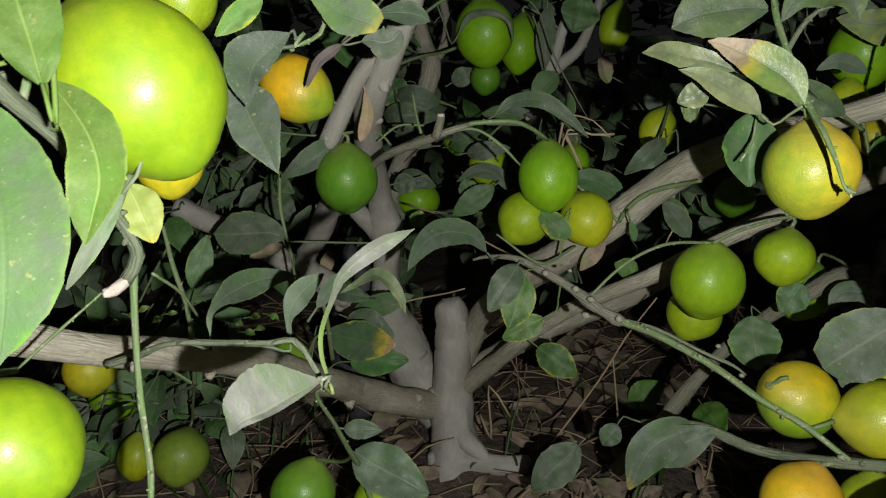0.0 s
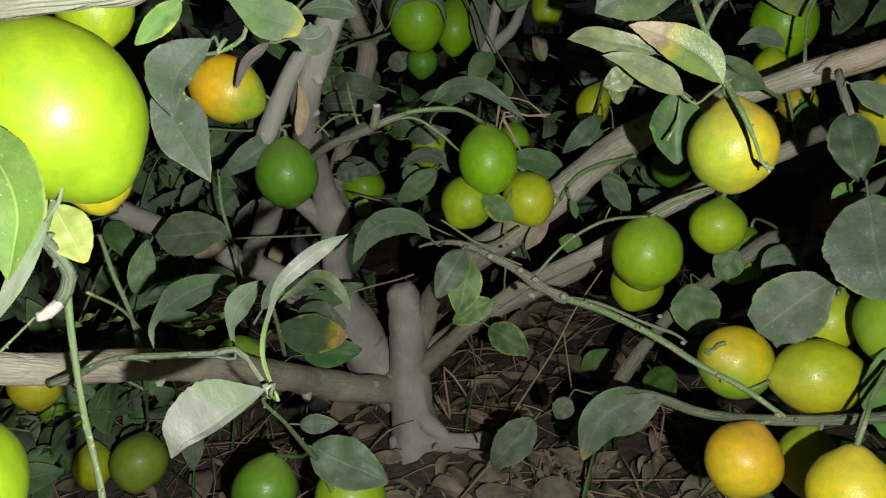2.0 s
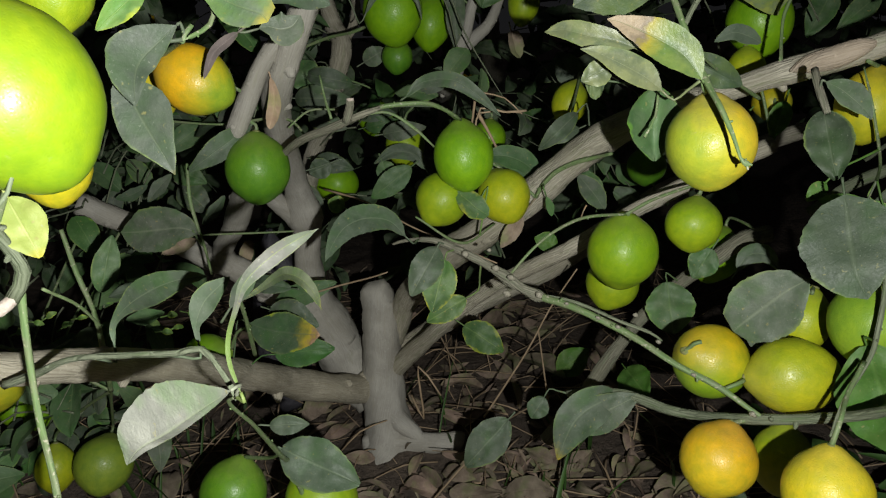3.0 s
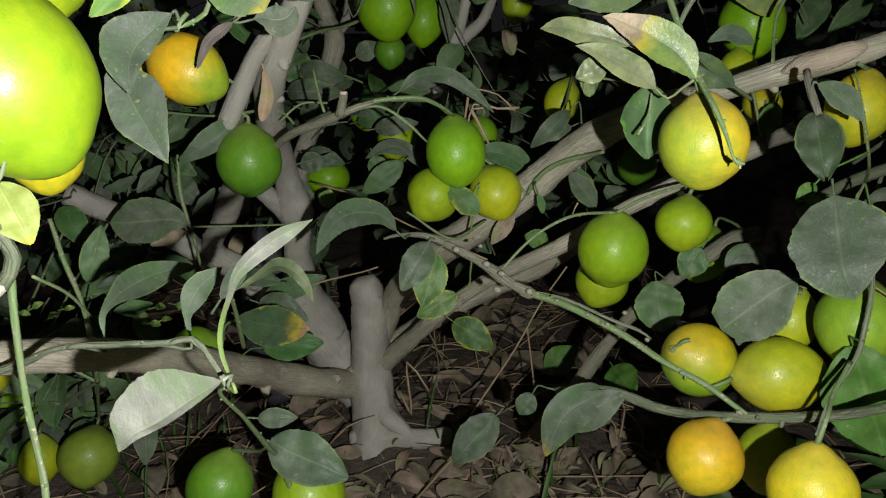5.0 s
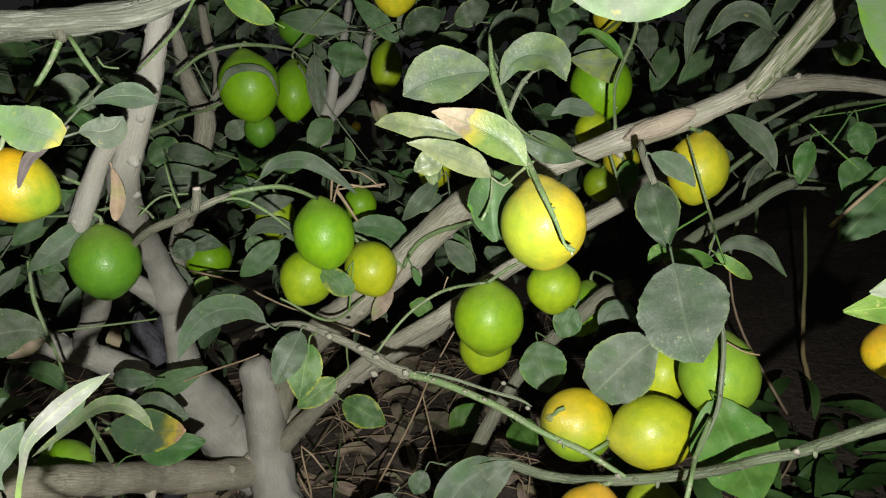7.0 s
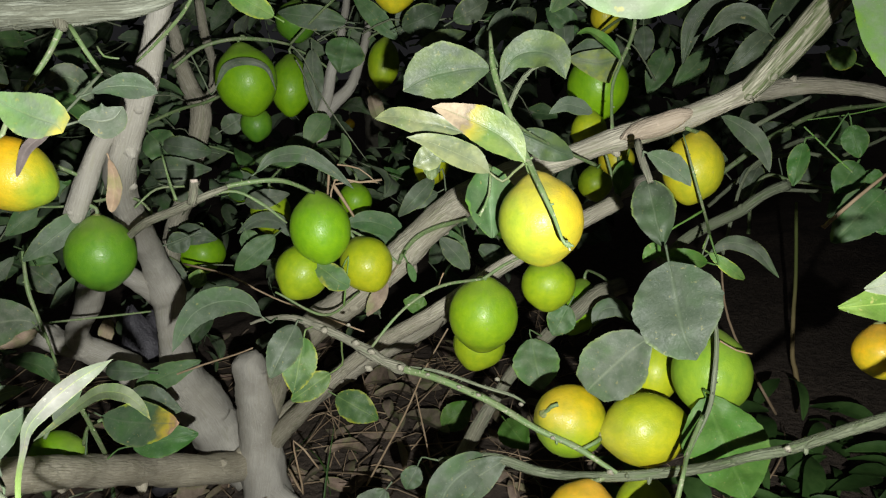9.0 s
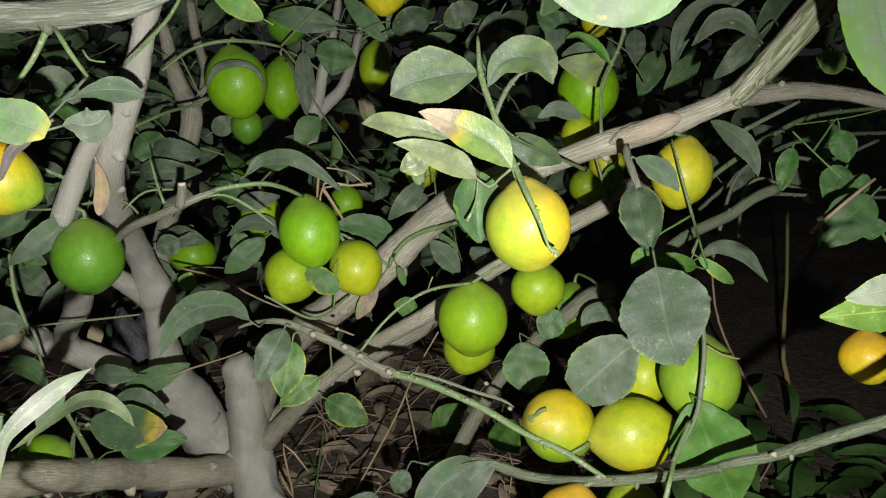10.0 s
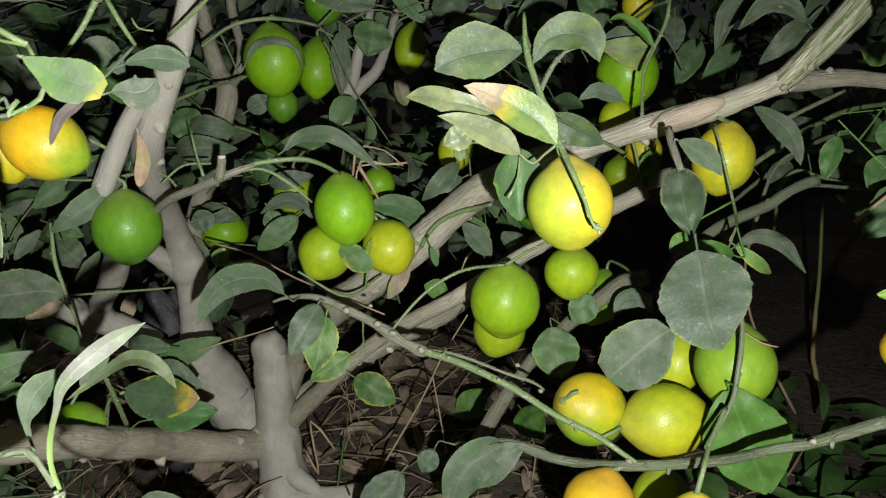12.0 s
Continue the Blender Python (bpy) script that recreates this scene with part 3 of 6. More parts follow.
def lemon(place, radius, ratio, up, spin, kind, stalk="auto"):
    material, label = PEELS[kind]
    HANGING.append((Vector(place), radius))
    shape = rng.randrange(len(SHAPES))
    if (kind, shape) not in FRUIT:
        FRUIT[kind, shape] = mesh_of("lemon", *SHAPES[shape], material)
    up = Vector(up).normalized()
    turn = up.to_track_quat("Z", "Y").to_matrix().to_4x4() @ Matrix.Rotation(radians(spin), 4, "Z")
    m = Matrix.Translation(place) @ turn @ Matrix.Diagonal((radius, radius, radius * ratio, 1))
    ob = tagged(new("lemon", FRUIT[kind, shape]), label, "lemon", "lemons on the trees")
    ob.matrix_basis = m
    top = Vector(place) + up * radius * ratio * 1.06
    star = tube([(*(top - up * 0.002), 0.0036), (*(top + up * 0.001), 0.0039), (*(top + up * 0.0022), 0.0020)], 10, 0.5, 0.0015)
    cal = new("calyx", mesh_of("calyx", *star[:2], CALYX))
    cal.parent, cal.matrix_parent_inverse = ob, m.inverted()
    if stalk == "auto":
        far, _, at = nearest(top)
        knee = top + up * min(0.012, 0.4 * far)
        stalk = [tuple(top), tuple(knee), tuple(knee * 0.4 + at * 0.6 + Vector((0, 0, 0.004))), tuple(at)] if far < 0.30 else None
    if stalk:
        got = tube([(*top, 0.0022), *((*p, 0.0017) for p in stalk[1:])], 8, 0.15, 0.006)
        st = new("stalk", mesh_of("stalk", *got[:2], STEM, got[2]))
        st.parent, st.matrix_parent_inverse = ob, m.inverted()
    return ob

# ---- ground ----
def ground_height(x, y):
    return 0.018 * noise.noise(Vector((x * 3, y * 3, 0))) + 0.010 * noise.noise(Vector((x * 11, y * 11, 3))) + 0.004 * noise.noise(Vector((x * 37, y * 37, 7)))


steps = [s * v for s in (-1, 1) for v in (60, 30, 16, 9, 6, 4.5)]
xs = sorted(steps + [-3.2 + 0.035 * k for k in range(184)])
ys = sorted([-60, -25, -10, -4, -2, -1, -0.4, *(0.035 * k for k in range(126)), 6, 9, 16, 30, 60])
verts = [(x, y, ground_height(x, y)) for y in ys for x in xs]
w = len(xs)
faces = [(j * w + i, j * w + i + 1, (j + 1) * w + i + 1, (j + 1) * w + i) for j in range(len(ys) - 1) for i in range(w - 1)]
tagged(new("ground", mesh_of("ground", verts, faces, SOIL)), "dark bare soil under the trees, strewn with litter", "ground", kind="structure")

# ---- trunk, limbs and twigs ----
branch("trunk", [(0.019, 0.968, -0.072, 0.0789), (0.018, 0.974, -0.028, 0.0620), (0.017, 0.983, 0.004, 0.0430), (0.014, 0.996, 0.052, 0.0339), (0.014, 1.009, 0.101, 0.0273), (0.015, 1.013, 0.139, 0.0268), (0.017, 1.016, 0.173, 0.0288), (0.018, 1.016, 0.194, 0.0300), (0.018, 1.015, 0.212, 0.0282), (0.016, 1.015, 0.230, 0.0265), (0.014, 1.017, 0.243, 0.0240), (0.012, 1.019, 0.251, 0.0130)], BARKS, "pale grey-brown trunk with a broken, splintered top")
branch("root", [(-0.018, 0.976, 0.006, 0.0173), (0.026, 0.964, 0.012, 0.0163), (0.077, 0.950, 0.016, 0.0153), (0.117, 0.942, 0.018, 0.0152), (0.124, 0.941, 0.017, 0.0118)], BARKS, "grey root lying along the soil at the foot of the trunk")
branch("root", [(0.019, 0.983, 0.055, 0.0155), (0.038, 0.967, 0.041, 0.0145), (0.058, 0.956, 0.028, 0.0111), (0.072, 0.945, 0.014, 0.0059)], BARKS)
branch("limb", [(0.001, 0.724, 0.730, 0.0086), (-0.011, 0.725, 0.702, 0.0092), (-0.020, 0.726, 0.679, 0.0101), (-0.029, 0.728, 0.655, 0.0116), (-0.040, 0.730, 0.631, 0.0141), (-0.051, 0.737, 0.606, 0.0143), (-0.063, 0.749, 0.580, 0.0146), (-0.076, 0.772, 0.552, 0.0151), (-0.085, 0.819, 0.517, 0.0151), (-0.087, 0.892, 0.469, 0.0150), (-0.085, 0.962, 0.415, 0.0177), (-0.082, 0.996, 0.363, 0.0241), (-0.081, 1.005, 0.337, 0.0203), (-0.085, 1.024, 0.282, 0.0209), (-0.086, 1.053, 0.212, 0.0331), (-0.067, 1.062, 0.160, 0.0386), (-0.046, 1.058, 0.105, 0.0375), (-0.004, 1.031, 0.045, 0.0274)], BARKP)
branch("limb", [(-0.053, 0.742, 0.614, 0.0047), (-0.065, 0.739, 0.602, 0.0068), (-0.080, 0.737, 0.585, 0.0083), (-0.094, 0.737, 0.562, 0.0089), (-0.107, 0.742, 0.536, 0.0096), (-0.119, 0.752, 0.511, 0.0097), (-0.121, 0.804, 0.506, 0.0121), (-0.128, 0.866, 0.450, 0.0138), (-0.168, 0.951, 0.368, 0.0153), (-0.195, 0.988, 0.319, 0.0153), (-0.175, 1.004, 0.280, 0.0158), (-0.131, 1.034, 0.233, 0.0198), (-0.090, 1.055, 0.207, 0.0312), (-0.051, 1.060, 0.140, 0.0321)], BARKP)
branch("limb", [(0.018, 1.041, 0.082, 0.0190), (0.006, 1.021, 0.073, 0.0204), (-0.024, 0.997, 0.088, 0.0206), (-0.062, 0.942, 0.121, 0.0201), (-0.107, 0.890, 0.161, 0.0196), (-0.140, 0.796, 0.222, 0.0180), (-0.165, 0.674, 0.295, 0.0156), (-0.183, 0.567, 0.352, 0.0134), (-0.198, 0.495, 0.387, 0.0116), (-0.215, 0.436, 0.415, 0.0105), (-0.231, 0.397, 0.436, 0.0098), (-0.246, 0.354, 0.461, 0.0091)], BARKB, "grey bare limb with a knot, growing sideways from the trunk")
branch("limb", [(0.025, 1.038, 0.120, 0.0156), (0.054, 0.994, 0.225, 0.0176), (0.094, 0.899, 0.312, 0.0192), (0.146, 0.827, 0.375, 0.0196), (0.202, 0.799, 0.427, 0.0190), (0.249, 0.754, 0.483, 0.0174), (0.295, 0.698, 0.520, 0.0147), (0.337, 0.640, 0.545, 0.0106), (0.376, 0.593, 0.566, 0.0108), (0.413, 0.560, 0.582, 0.0100), (0.433, 0.545, 0.592, 0.0089), (0.448, 0.530, 0.601, 0.0103)], BARK, "thick grey limb with a peeled brown wound")
branch("limb", [(0.445, 0.540, 0.596, 0.0056), (0.447, 0.528, 0.602, 0.0092), (0.460, 0.523, 0.615, 0.0105), (0.474, 0.517, 0.632, 0.0108), (0.487, 0.511, 0.649, 0.0107), (0.500, 0.506, 0.666, 0.0106), (0.523, 0.501, 0.690, 0.0105)], BARKL, "grey-tan arm of the limb with green lichen in its furrows")
branch("twig", [(0.411, 0.649, 0.672, 0.0016), (0.407, 0.645, 0.656, 0.0019), (0.398, 0.639, 0.642, 0.0018), (0.388, 0.633, 0.629, 0.0018), (0.376, 0.626, 0.610, 0.0016), (0.370, 0.617, 0.590, 0.0015), (0.363, 0.602, 0.570, 0.0018)], STEM)
branch("twig", [(-0.179, 0.786, 0.478, 0.0015), (-0.180, 0.785, 0.457, 0.0018), (-0.180, 0.783, 0.436, 0.0021), (-0.175, 0.780, 0.408, 0.0021), (-0.170, 0.778, 0.386, 0.0018), (-0.169, 0.788, 0.353, 0.0016)], STEM)
branch("twig", [(-0.172, 0.779, 0.389, 0.0015), (-0.176, 0.778, 0.397, 0.0015), (-0.181, 0.780, 0.407, 0.0012)], STEM)
branch("limb", [(0.454, 0.538, 0.598, 0.0074), (0.486, 0.551, 0.599, 0.0080), (0.535, 0.560, 0.600, 0.0074), (0.585, 0.561, 0.595, 0.0071), (0.632, 0.557, 0.584, 0.0067), (0.705, 0.548, 0.563, 0.0064)], BARK)
branch("limb", [(0.018, 1.030, 0.086, 0.0127), (0.044, 1.000, 0.127, 0.0148), (0.072, 0.965, 0.169, 0.0127), (0.100, 0.920, 0.216, 0.0106), (0.138, 0.880, 0.267, 0.0094), (0.170, 0.850, 0.301, 0.0091), (0.205, 0.820, 0.330, 0.0095), (0.244, 0.795, 0.356, 0.0093), (0.293, 0.770, 0.396, 0.0084), (0.345, 0.750, 0.430, 0.0089), (0.394, 0.737, 0.456, 0.0095), (0.435, 0.730, 0.476, 0.0095), (0.438, 0.730, 0.477, 0.0082)], BARK, "grey limb with furrowed bark rising from the trunk")
branch("limb", [(0.016, 1.030, 0.115, 0.0150), (0.151, 1.034, 0.193, 0.0170), (0.259, 1.030, 0.243, 0.0174), (0.306, 1.034, 0.267, 0.0168), (0.427, 1.033, 0.344, 0.0153), (0.522, 1.031, 0.389, 0.0138), (0.604, 1.030, 0.426, 0.0123), (0.730, 1.047, 0.455, 0.0111)], BARK)
branch("spur", [(-0.072, 0.595, 0.684, 0.0071), (-0.068, 0.587, 0.676, 0.0051), (-0.066, 0.582, 0.671, 0.0019)], BARKM)
branch("limb", [(-0.144, 0.934, 0.449, 0.0105), (-0.130, 0.953, 0.416, 0.0115), (-0.108, 0.981, 0.382, 0.0134), (-0.083, 1.003, 0.348, 0.0167)], BARKP)
branch("limb", [(-0.362, 0.960, 0.403, 0.0151), (-0.320, 0.960, 0.381, 0.0137), (-0.283, 0.979, 0.355, 0.0156), (-0.246, 0.993, 0.331, 0.0172), (-0.219, 1.002, 0.309, 0.0169), (-0.180, 0.998, 0.292, 0.0164), (-0.137, 1.009, 0.256, 0.0177)], BARKP)
branch("limb", [(-0.146, 0.611, 0.683, 0.0112), (-0.101, 0.600, 0.684, 0.0108), (-0.066, 0.591, 0.684, 0.0101), (-0.040, 0.588, 0.686, 0.0091), (-0.019, 0.584, 0.687, 0.0084), (0.006, 0.585, 0.694, 0.0070), (0.054, 0.589, 0.716, 0.0056)], BARKN, "grey-barked limb with small spurs")
branch("limb", [(-0.048, 1.256, 0.719, 0.0073), (-0.045, 1.247, 0.685, 0.0097), (-0.038, 1.224, 0.646, 0.0120), (-0.029, 1.212, 0.612, 0.0152), (-0.017, 1.192, 0.587, 0.0167), (-0.026, 1.185, 0.549, 0.0143), (-0.036, 1.200, 0.518, 0.0137), (-0.050, 1.190, 0.470, 0.0138), (-0.073, 1.140, 0.420, 0.0145), (-0.083, 1.070, 0.372, 0.0150), (-0.083, 1.015, 0.345, 0.0150)], BARK)
branch("limb", [(-0.016, 1.193, 0.591, 0.0087), (-0.000, 1.205, 0.611, 0.0080), (0.007, 1.234, 0.649, 0.0073), (-0.002, 1.272, 0.702, 0.0075), (-0.006, 1.297, 0.756, 0.0075)], BARK)
branch("limb", [(0.178, 1.644, 0.473, 0.0180), (0.159, 1.389, 0.490, 0.0165), (0.140, 1.140, 0.520, 0.0147), (0.146, 1.120, 0.545, 0.0161), (0.157, 1.120, 0.572, 0.0127), (0.169, 1.120, 0.604, 0.0084), (0.177, 1.120, 0.635, 0.0075), (0.191, 1.130, 0.667, 0.0067), (0.205, 1.150, 0.704, 0.0060), (0.216, 1.170, 0.742, 0.0052)], BARKP)
branch("limb", [(0.153, 1.120, 0.565, 0.0102), (0.178, 1.125, 0.587, 0.0094), (0.202, 1.130, 0.607, 0.0086), (0.218, 1.140, 0.634, 0.0077), (0.235, 1.150, 0.674, 0.0069), (0.250, 1.170, 0.716, 0.0061)], BARKP)
branch("limb", [(0.207, 0.766, 0.120, 0.0088), (0.243, 0.759, 0.170, 0.0084), (0.287, 0.755, 0.241, 0.0080), (0.331, 0.739, 0.307, 0.0078), (0.381, 0.709, 0.364, 0.0086), (0.404, 0.703, 0.382, 0.0115), (0.413, 0.706, 0.383, 0.0098), (0.433, 0.707, 0.386, 0.0099)], BARKM, "grey limb ending in a pale sawn stub")
branch("twig", [(0.193, 0.772, 0.424, 0.0019), (0.200, 0.766, 0.440, 0.0025), (0.212, 0.757, 0.455, 0.0028), (0.228, 0.742, 0.467, 0.0027), (0.244, 0.722, 0.475, 0.0024), (0.253, 0.700, 0.482, 0.0017)], STEM, "thin green twig lying across a thick limb")
branch("limb", [(0.497, 0.741, 0.397, 0.0067), (0.531, 0.720, 0.432, 0.0066), (0.574, 0.704, 0.456, 0.0065), (0.600, 0.692, 0.477, 0.0058), (0.625, 0.688, 0.485, 0.0064)], BARKG)
branch("twig", [(0.619, 0.688, 0.480, 0.0022), (0.669, 0.684, 0.474, 0.0022), (0.757, 0.669, 0.466, 0.0019), (0.824, 0.662, 0.465, 0.0015)], BARKG)
branch("twig", [(0.598, 0.763, 0.380, 0.0025), (0.631, 0.762, 0.491, 0.0024), (0.685, 0.742, 0.509, 0.0028), (0.723, 0.720, 0.506, 0.0023), (0.784, 0.710, 0.526, 0.0023)], BARKG)
branch("twig", [(0.538, 0.663, 0.547, 0.0034), (0.567, 0.649, 0.566, 0.0027), (0.608, 0.643, 0.584, 0.0020)], BARKG)
branch("twig", [(0.030, 0.694, 0.403, 0.0014), (0.044, 0.692, 0.407, 0.0020), (0.070, 0.675, 0.410, 0.0031), (0.098, 0.654, 0.401, 0.0040), (0.122, 0.640, 0.389, 0.0045), (0.135, 0.629, 0.381, 0.0060), (0.146, 0.621, 0.375, 0.0042), (0.158, 0.615, 0.370, 0.0060), (0.164, 0.612, 0.368, 0.0033)], BARKM, "grey old twig with knobbly pale nodes")
branch("twig", [(0.156, 0.616, 0.371, 0.0033), (0.165, 0.609, 0.368, 0.0033), (0.188, 0.589, 0.364, 0.0032), (0.226, 0.559, 0.349, 0.0031), (0.256, 0.531, 0.332, 0.0028), (0.283, 0.510, 0.320, 0.0026), (0.302, 0.497, 0.307, 0.0022), (0.314, 0.486, 0.300, 0.0016)], STEM, "smooth green twig with pale buds")
branch("node", [(0.245, 0.602, 0.349, 0.0010), (0.246, 0.599, 0.350, 0.0017), (0.248, 0.601, 0.348, 0.0008)], NODE)
branch("node", [(0.215, 0.563, 0.357, 0.0010), (0.215, 0.560, 0.357, 0.0016), (0.218, 0.562, 0.356, 0.0007)], NODE)
branch("node", [(0.201, 0.576, 0.361, 0.0010), (0.202, 0.573, 0.361, 0.0016), (0.204, 0.575, 0.359, 0.0007)], NODE)
branch("node", [(0.116, 0.643, 0.407, 0.0010), (0.118, 0.640, 0.408, 0.0017), (0.119, 0.642, 0.406, 0.0008)], NODE)
branch("node", [(0.263, 0.589, 0.327, 0.0010), (0.264, 0.586, 0.327, 0.0017), (0.266, 0.588, 0.326, 0.0008)], NODE)
branch("node", [(0.178, 0.595, 0.368, 0.0010), (0.179, 0.592, 0.369, 0.0016), (0.181, 0.594, 0.367, 0.0008)], NODE)
branch("node", [(0.265, 0.519, 0.328, 0.0009), (0.265, 0.516, 0.329, 0.0015), (0.267, 0.518, 0.327, 0.0007)], NODE)
branch("twig", [(0.158, 0.615, 0.370, 0.0018), (0.193, 0.609, 0.362, 0.0016), (0.234, 0.604, 0.342, 0.0015), (0.259, 0.595, 0.333, 0.0014), (0.269, 0.590, 0.326, 0.0008)], BARKG)
branch("twig", [(0.136, 0.630, 0.387, 0.0012), (0.159, 0.635, 0.409, 0.0014), (0.182, 0.639, 0.424, 0.0015), (0.211, 0.644, 0.433, 0.0015), (0.253, 0.654, 0.431, 0.0013)], STEM)
branch("twig", [(0.206, 0.645, 0.432, 0.0006), (0.210, 0.651, 0.437, 0.0006), (0.213, 0.651, 0.443, 0.0008)], DRY)
branch("twig", [(0.199, 0.652, 0.246, 0.0031), (0.241, 0.613, 0.263, 0.0043), (0.278, 0.562, 0.267, 0.0049), (0.307, 0.497, 0.295, 0.0046), (0.345, 0.442, 0.325, 0.0043), (0.351, 0.387, 0.365, 0.0038), (0.358, 0.358, 0.385, 0.0036), (0.360, 0.314, 0.421, 0.0035), (0.360, 0.283, 0.446, 0.0035), (0.363, 0.244, 0.481, 0.0032)], BARKG, "green twig with pale lenticels")
branch("twig", [(0.325, 0.425, 0.321, 0.0012), (0.343, 0.441, 0.339, 0.0014), (0.364, 0.448, 0.369, 0.0017), (0.374, 0.457, 0.389, 0.0020), (0.382, 0.467, 0.417, 0.0018), (0.388, 0.481, 0.434, 0.0013)], BARKG)
branch("twig", [(0.384, 0.466, 0.416, 0.0005), (0.396, 0.461, 0.408, 0.0005), (0.407, 0.457, 0.405, 0.0005)], DRY)
branch("twig", [(-0.076, 0.745, 0.488, 0.0032), (-0.052, 0.716, 0.507, 0.0039), (-0.024, 0.696, 0.519, 0.0043), (0.003, 0.682, 0.531, 0.0035), (0.025, 0.683, 0.538, 0.0023)], BARKM)
branch("twig", [(0.005, 0.681, 0.532, 0.0018), (0.019, 0.684, 0.537, 0.0023), (0.038, 0.686, 0.540, 0.0023), (0.068, 0.688, 0.540, 0.0021), (0.088, 0.702, 0.531, 0.0019), (0.104, 0.716, 0.520, 0.0016)], STEM)
branch("spur", [(-0.007, 0.682, 0.526, 0.0046), (-0.004, 0.679, 0.537, 0.0040), (-0.002, 0.676, 0.547, 0.0036)], BARKM, "short cut spur with a pale end")
branch("cut_end", [(-0.002, 0.676, 0.546, 0.0036), (-0.002, 0.676, 0.5485, 0.0035)], PALE)
branch("twig", [(0.008, 0.681, 0.532, 0.0013), (0.032, 0.685, 0.533, 0.0013), (0.055, 0.686, 0.518, 0.0015), (0.074, 0.687, 0.499, 0.0009)], STEM)
branch("twig", [(-0.030, 0.721, 0.567, 0.0009), (-0.026, 0.709, 0.545, 0.0012), (-0.021, 0.698, 0.528, 0.0015)], STEM)
branch("twig", [(-0.218, 0.843, 0.518, 0.0015), (-0.146, 0.823, 0.513, 0.0013), (-0.089, 0.809, 0.519, 0.0015), (-0.066, 0.797, 0.515, 0.0015), (-0.053, 0.784, 0.500, 0.0015)], STEM)
branch("twig", [(-0.070, 0.781, 0.511, 0.0010), (-0.048, 0.790, 0.527, 0.0013), (-0.021, 0.794, 0.527, 0.0013)], STEM)
branch("twig", [(-0.067, 0.589, 0.676, 0.0023), (-0.080, 0.586, 0.654, 0.0020), (-0.098, 0.585, 0.632, 0.0016)], STEM)
branch("twig", [(-0.063, 0.587, 0.674, 0.0016), (-0.054, 0.580, 0.656, 0.0016), (-0.047, 0.585, 0.641, 0.0014)], STEM)
branch("twig", [(-0.032, 0.573, 0.650, 0.0006), (-0.042, 0.576, 0.652, 0.0007), (-0.046, 0.579, 0.659, 0.0007)], STEM)
branch("twig", [(0.026, 0.569, 0.695, 0.0011), (0.011, 0.590, 0.678, 0.0012), (-0.014, 0.613, 0.658, 0.0011), (-0.028, 0.625, 0.648, 0.0007)], STEM)
branch("twig", [(-0.030, 0.945, 0.647, 0.0019), (0.004, 0.952, 0.669, 0.0023), (0.044, 0.955, 0.678, 0.0024), (0.084, 0.976, 0.676, 0.0022), (0.112, 0.988, 0.670, 0.0017)], STEM)
branch("twig", [(-0.062, 0.884, 0.587, 0.0018), (-0.029, 0.932, 0.599, 0.0021), (-0.002, 0.980, 0.604, 0.0022), (0.018, 0.997, 0.611, 0.0021)], STEM)
branch("twig", [(0.340, 0.518, 0.570, 0.0025), (0.337, 0.505, 0.557, 0.0029), (0.336, 0.490, 0.541, 0.0023)], BARKM)
branch("twig", [(0.398, 0.545, 0.568, 0.0005), (0.397, 0.526, 0.536, 0.0011), (0.420, 0.541, 0.495, 0.0011), (0.469, 0.605, 0.463, 0.0013)], STEM)
branch("twig", [(0.219, 0.508, 0.655, 0.0011), (0.215, 0.491, 0.629, 0.0021), (0.216, 0.468, 0.602, 0.0021), (0.218, 0.439, 0.573, 0.0021), (0.216, 0.412, 0.558, 0.0019), (0.218, 0.398, 0.543, 0.0014), (0.219, 0.390, 0.532, 0.0010), (0.222, 0.389, 0.529, 0.0021), (0.223, 0.388, 0.527, 0.0010)], STEM, "green-grey twig with leaves, bent over a fruit")
branch("twig", [(0.217, 0.473, 0.601, 0.0015), (0.228, 0.480, 0.617, 0.0018), (0.240, 0.485, 0.628, 0.0013), (0.258, 0.492, 0.632, 0.0010)], BARKG)
branch("twig", [(0.209, 0.487, 0.564, 0.0008), (0.204, 0.478, 0.546, 0.0008), (0.195, 0.472, 0.533, 0.0009)], STEM)
branch("twig", [(0.344, 0.595, 0.541, 0.0015), (0.275, 0.535, 0.570, 0.0011), (0.234, 0.487, 0.588, 0.0009), (0.220, 0.471, 0.598, 0.0009)], STEM)
branch("twig", [(0.057, 0.744, 0.417, 0.0013), (0.106, 0.744, 0.385, 0.0014), (0.148, 0.779, 0.395, 0.0011)], STEM)
branch("twig", [(-0.194, 0.864, 0.379, 0.0011), (-0.125, 0.867, 0.376, 0.0013), (-0.083, 0.866, 0.376, 0.0009)], STEM)
branch("twig", [(-0.102, 0.579, 0.400, 0.0017), (-0.105, 0.621, 0.355, 0.0019), (-0.111, 0.674, 0.304, 0.0021)], STEM)
branch("twig", [(-0.168, 0.241, 0.610, 0.0039), (-0.155, 0.247, 0.596, 0.0037), (-0.153, 0.266, 0.582, 0.0035), (-0.151, 0.291, 0.564, 0.0034), (-0.150, 0.323, 0.530, 0.0030), (-0.146, 0.333, 0.508, 0.0034), (-0.154, 0.334, 0.494, 0.0032)], BARKG, "grey-green twig close to the lens with pale scars")
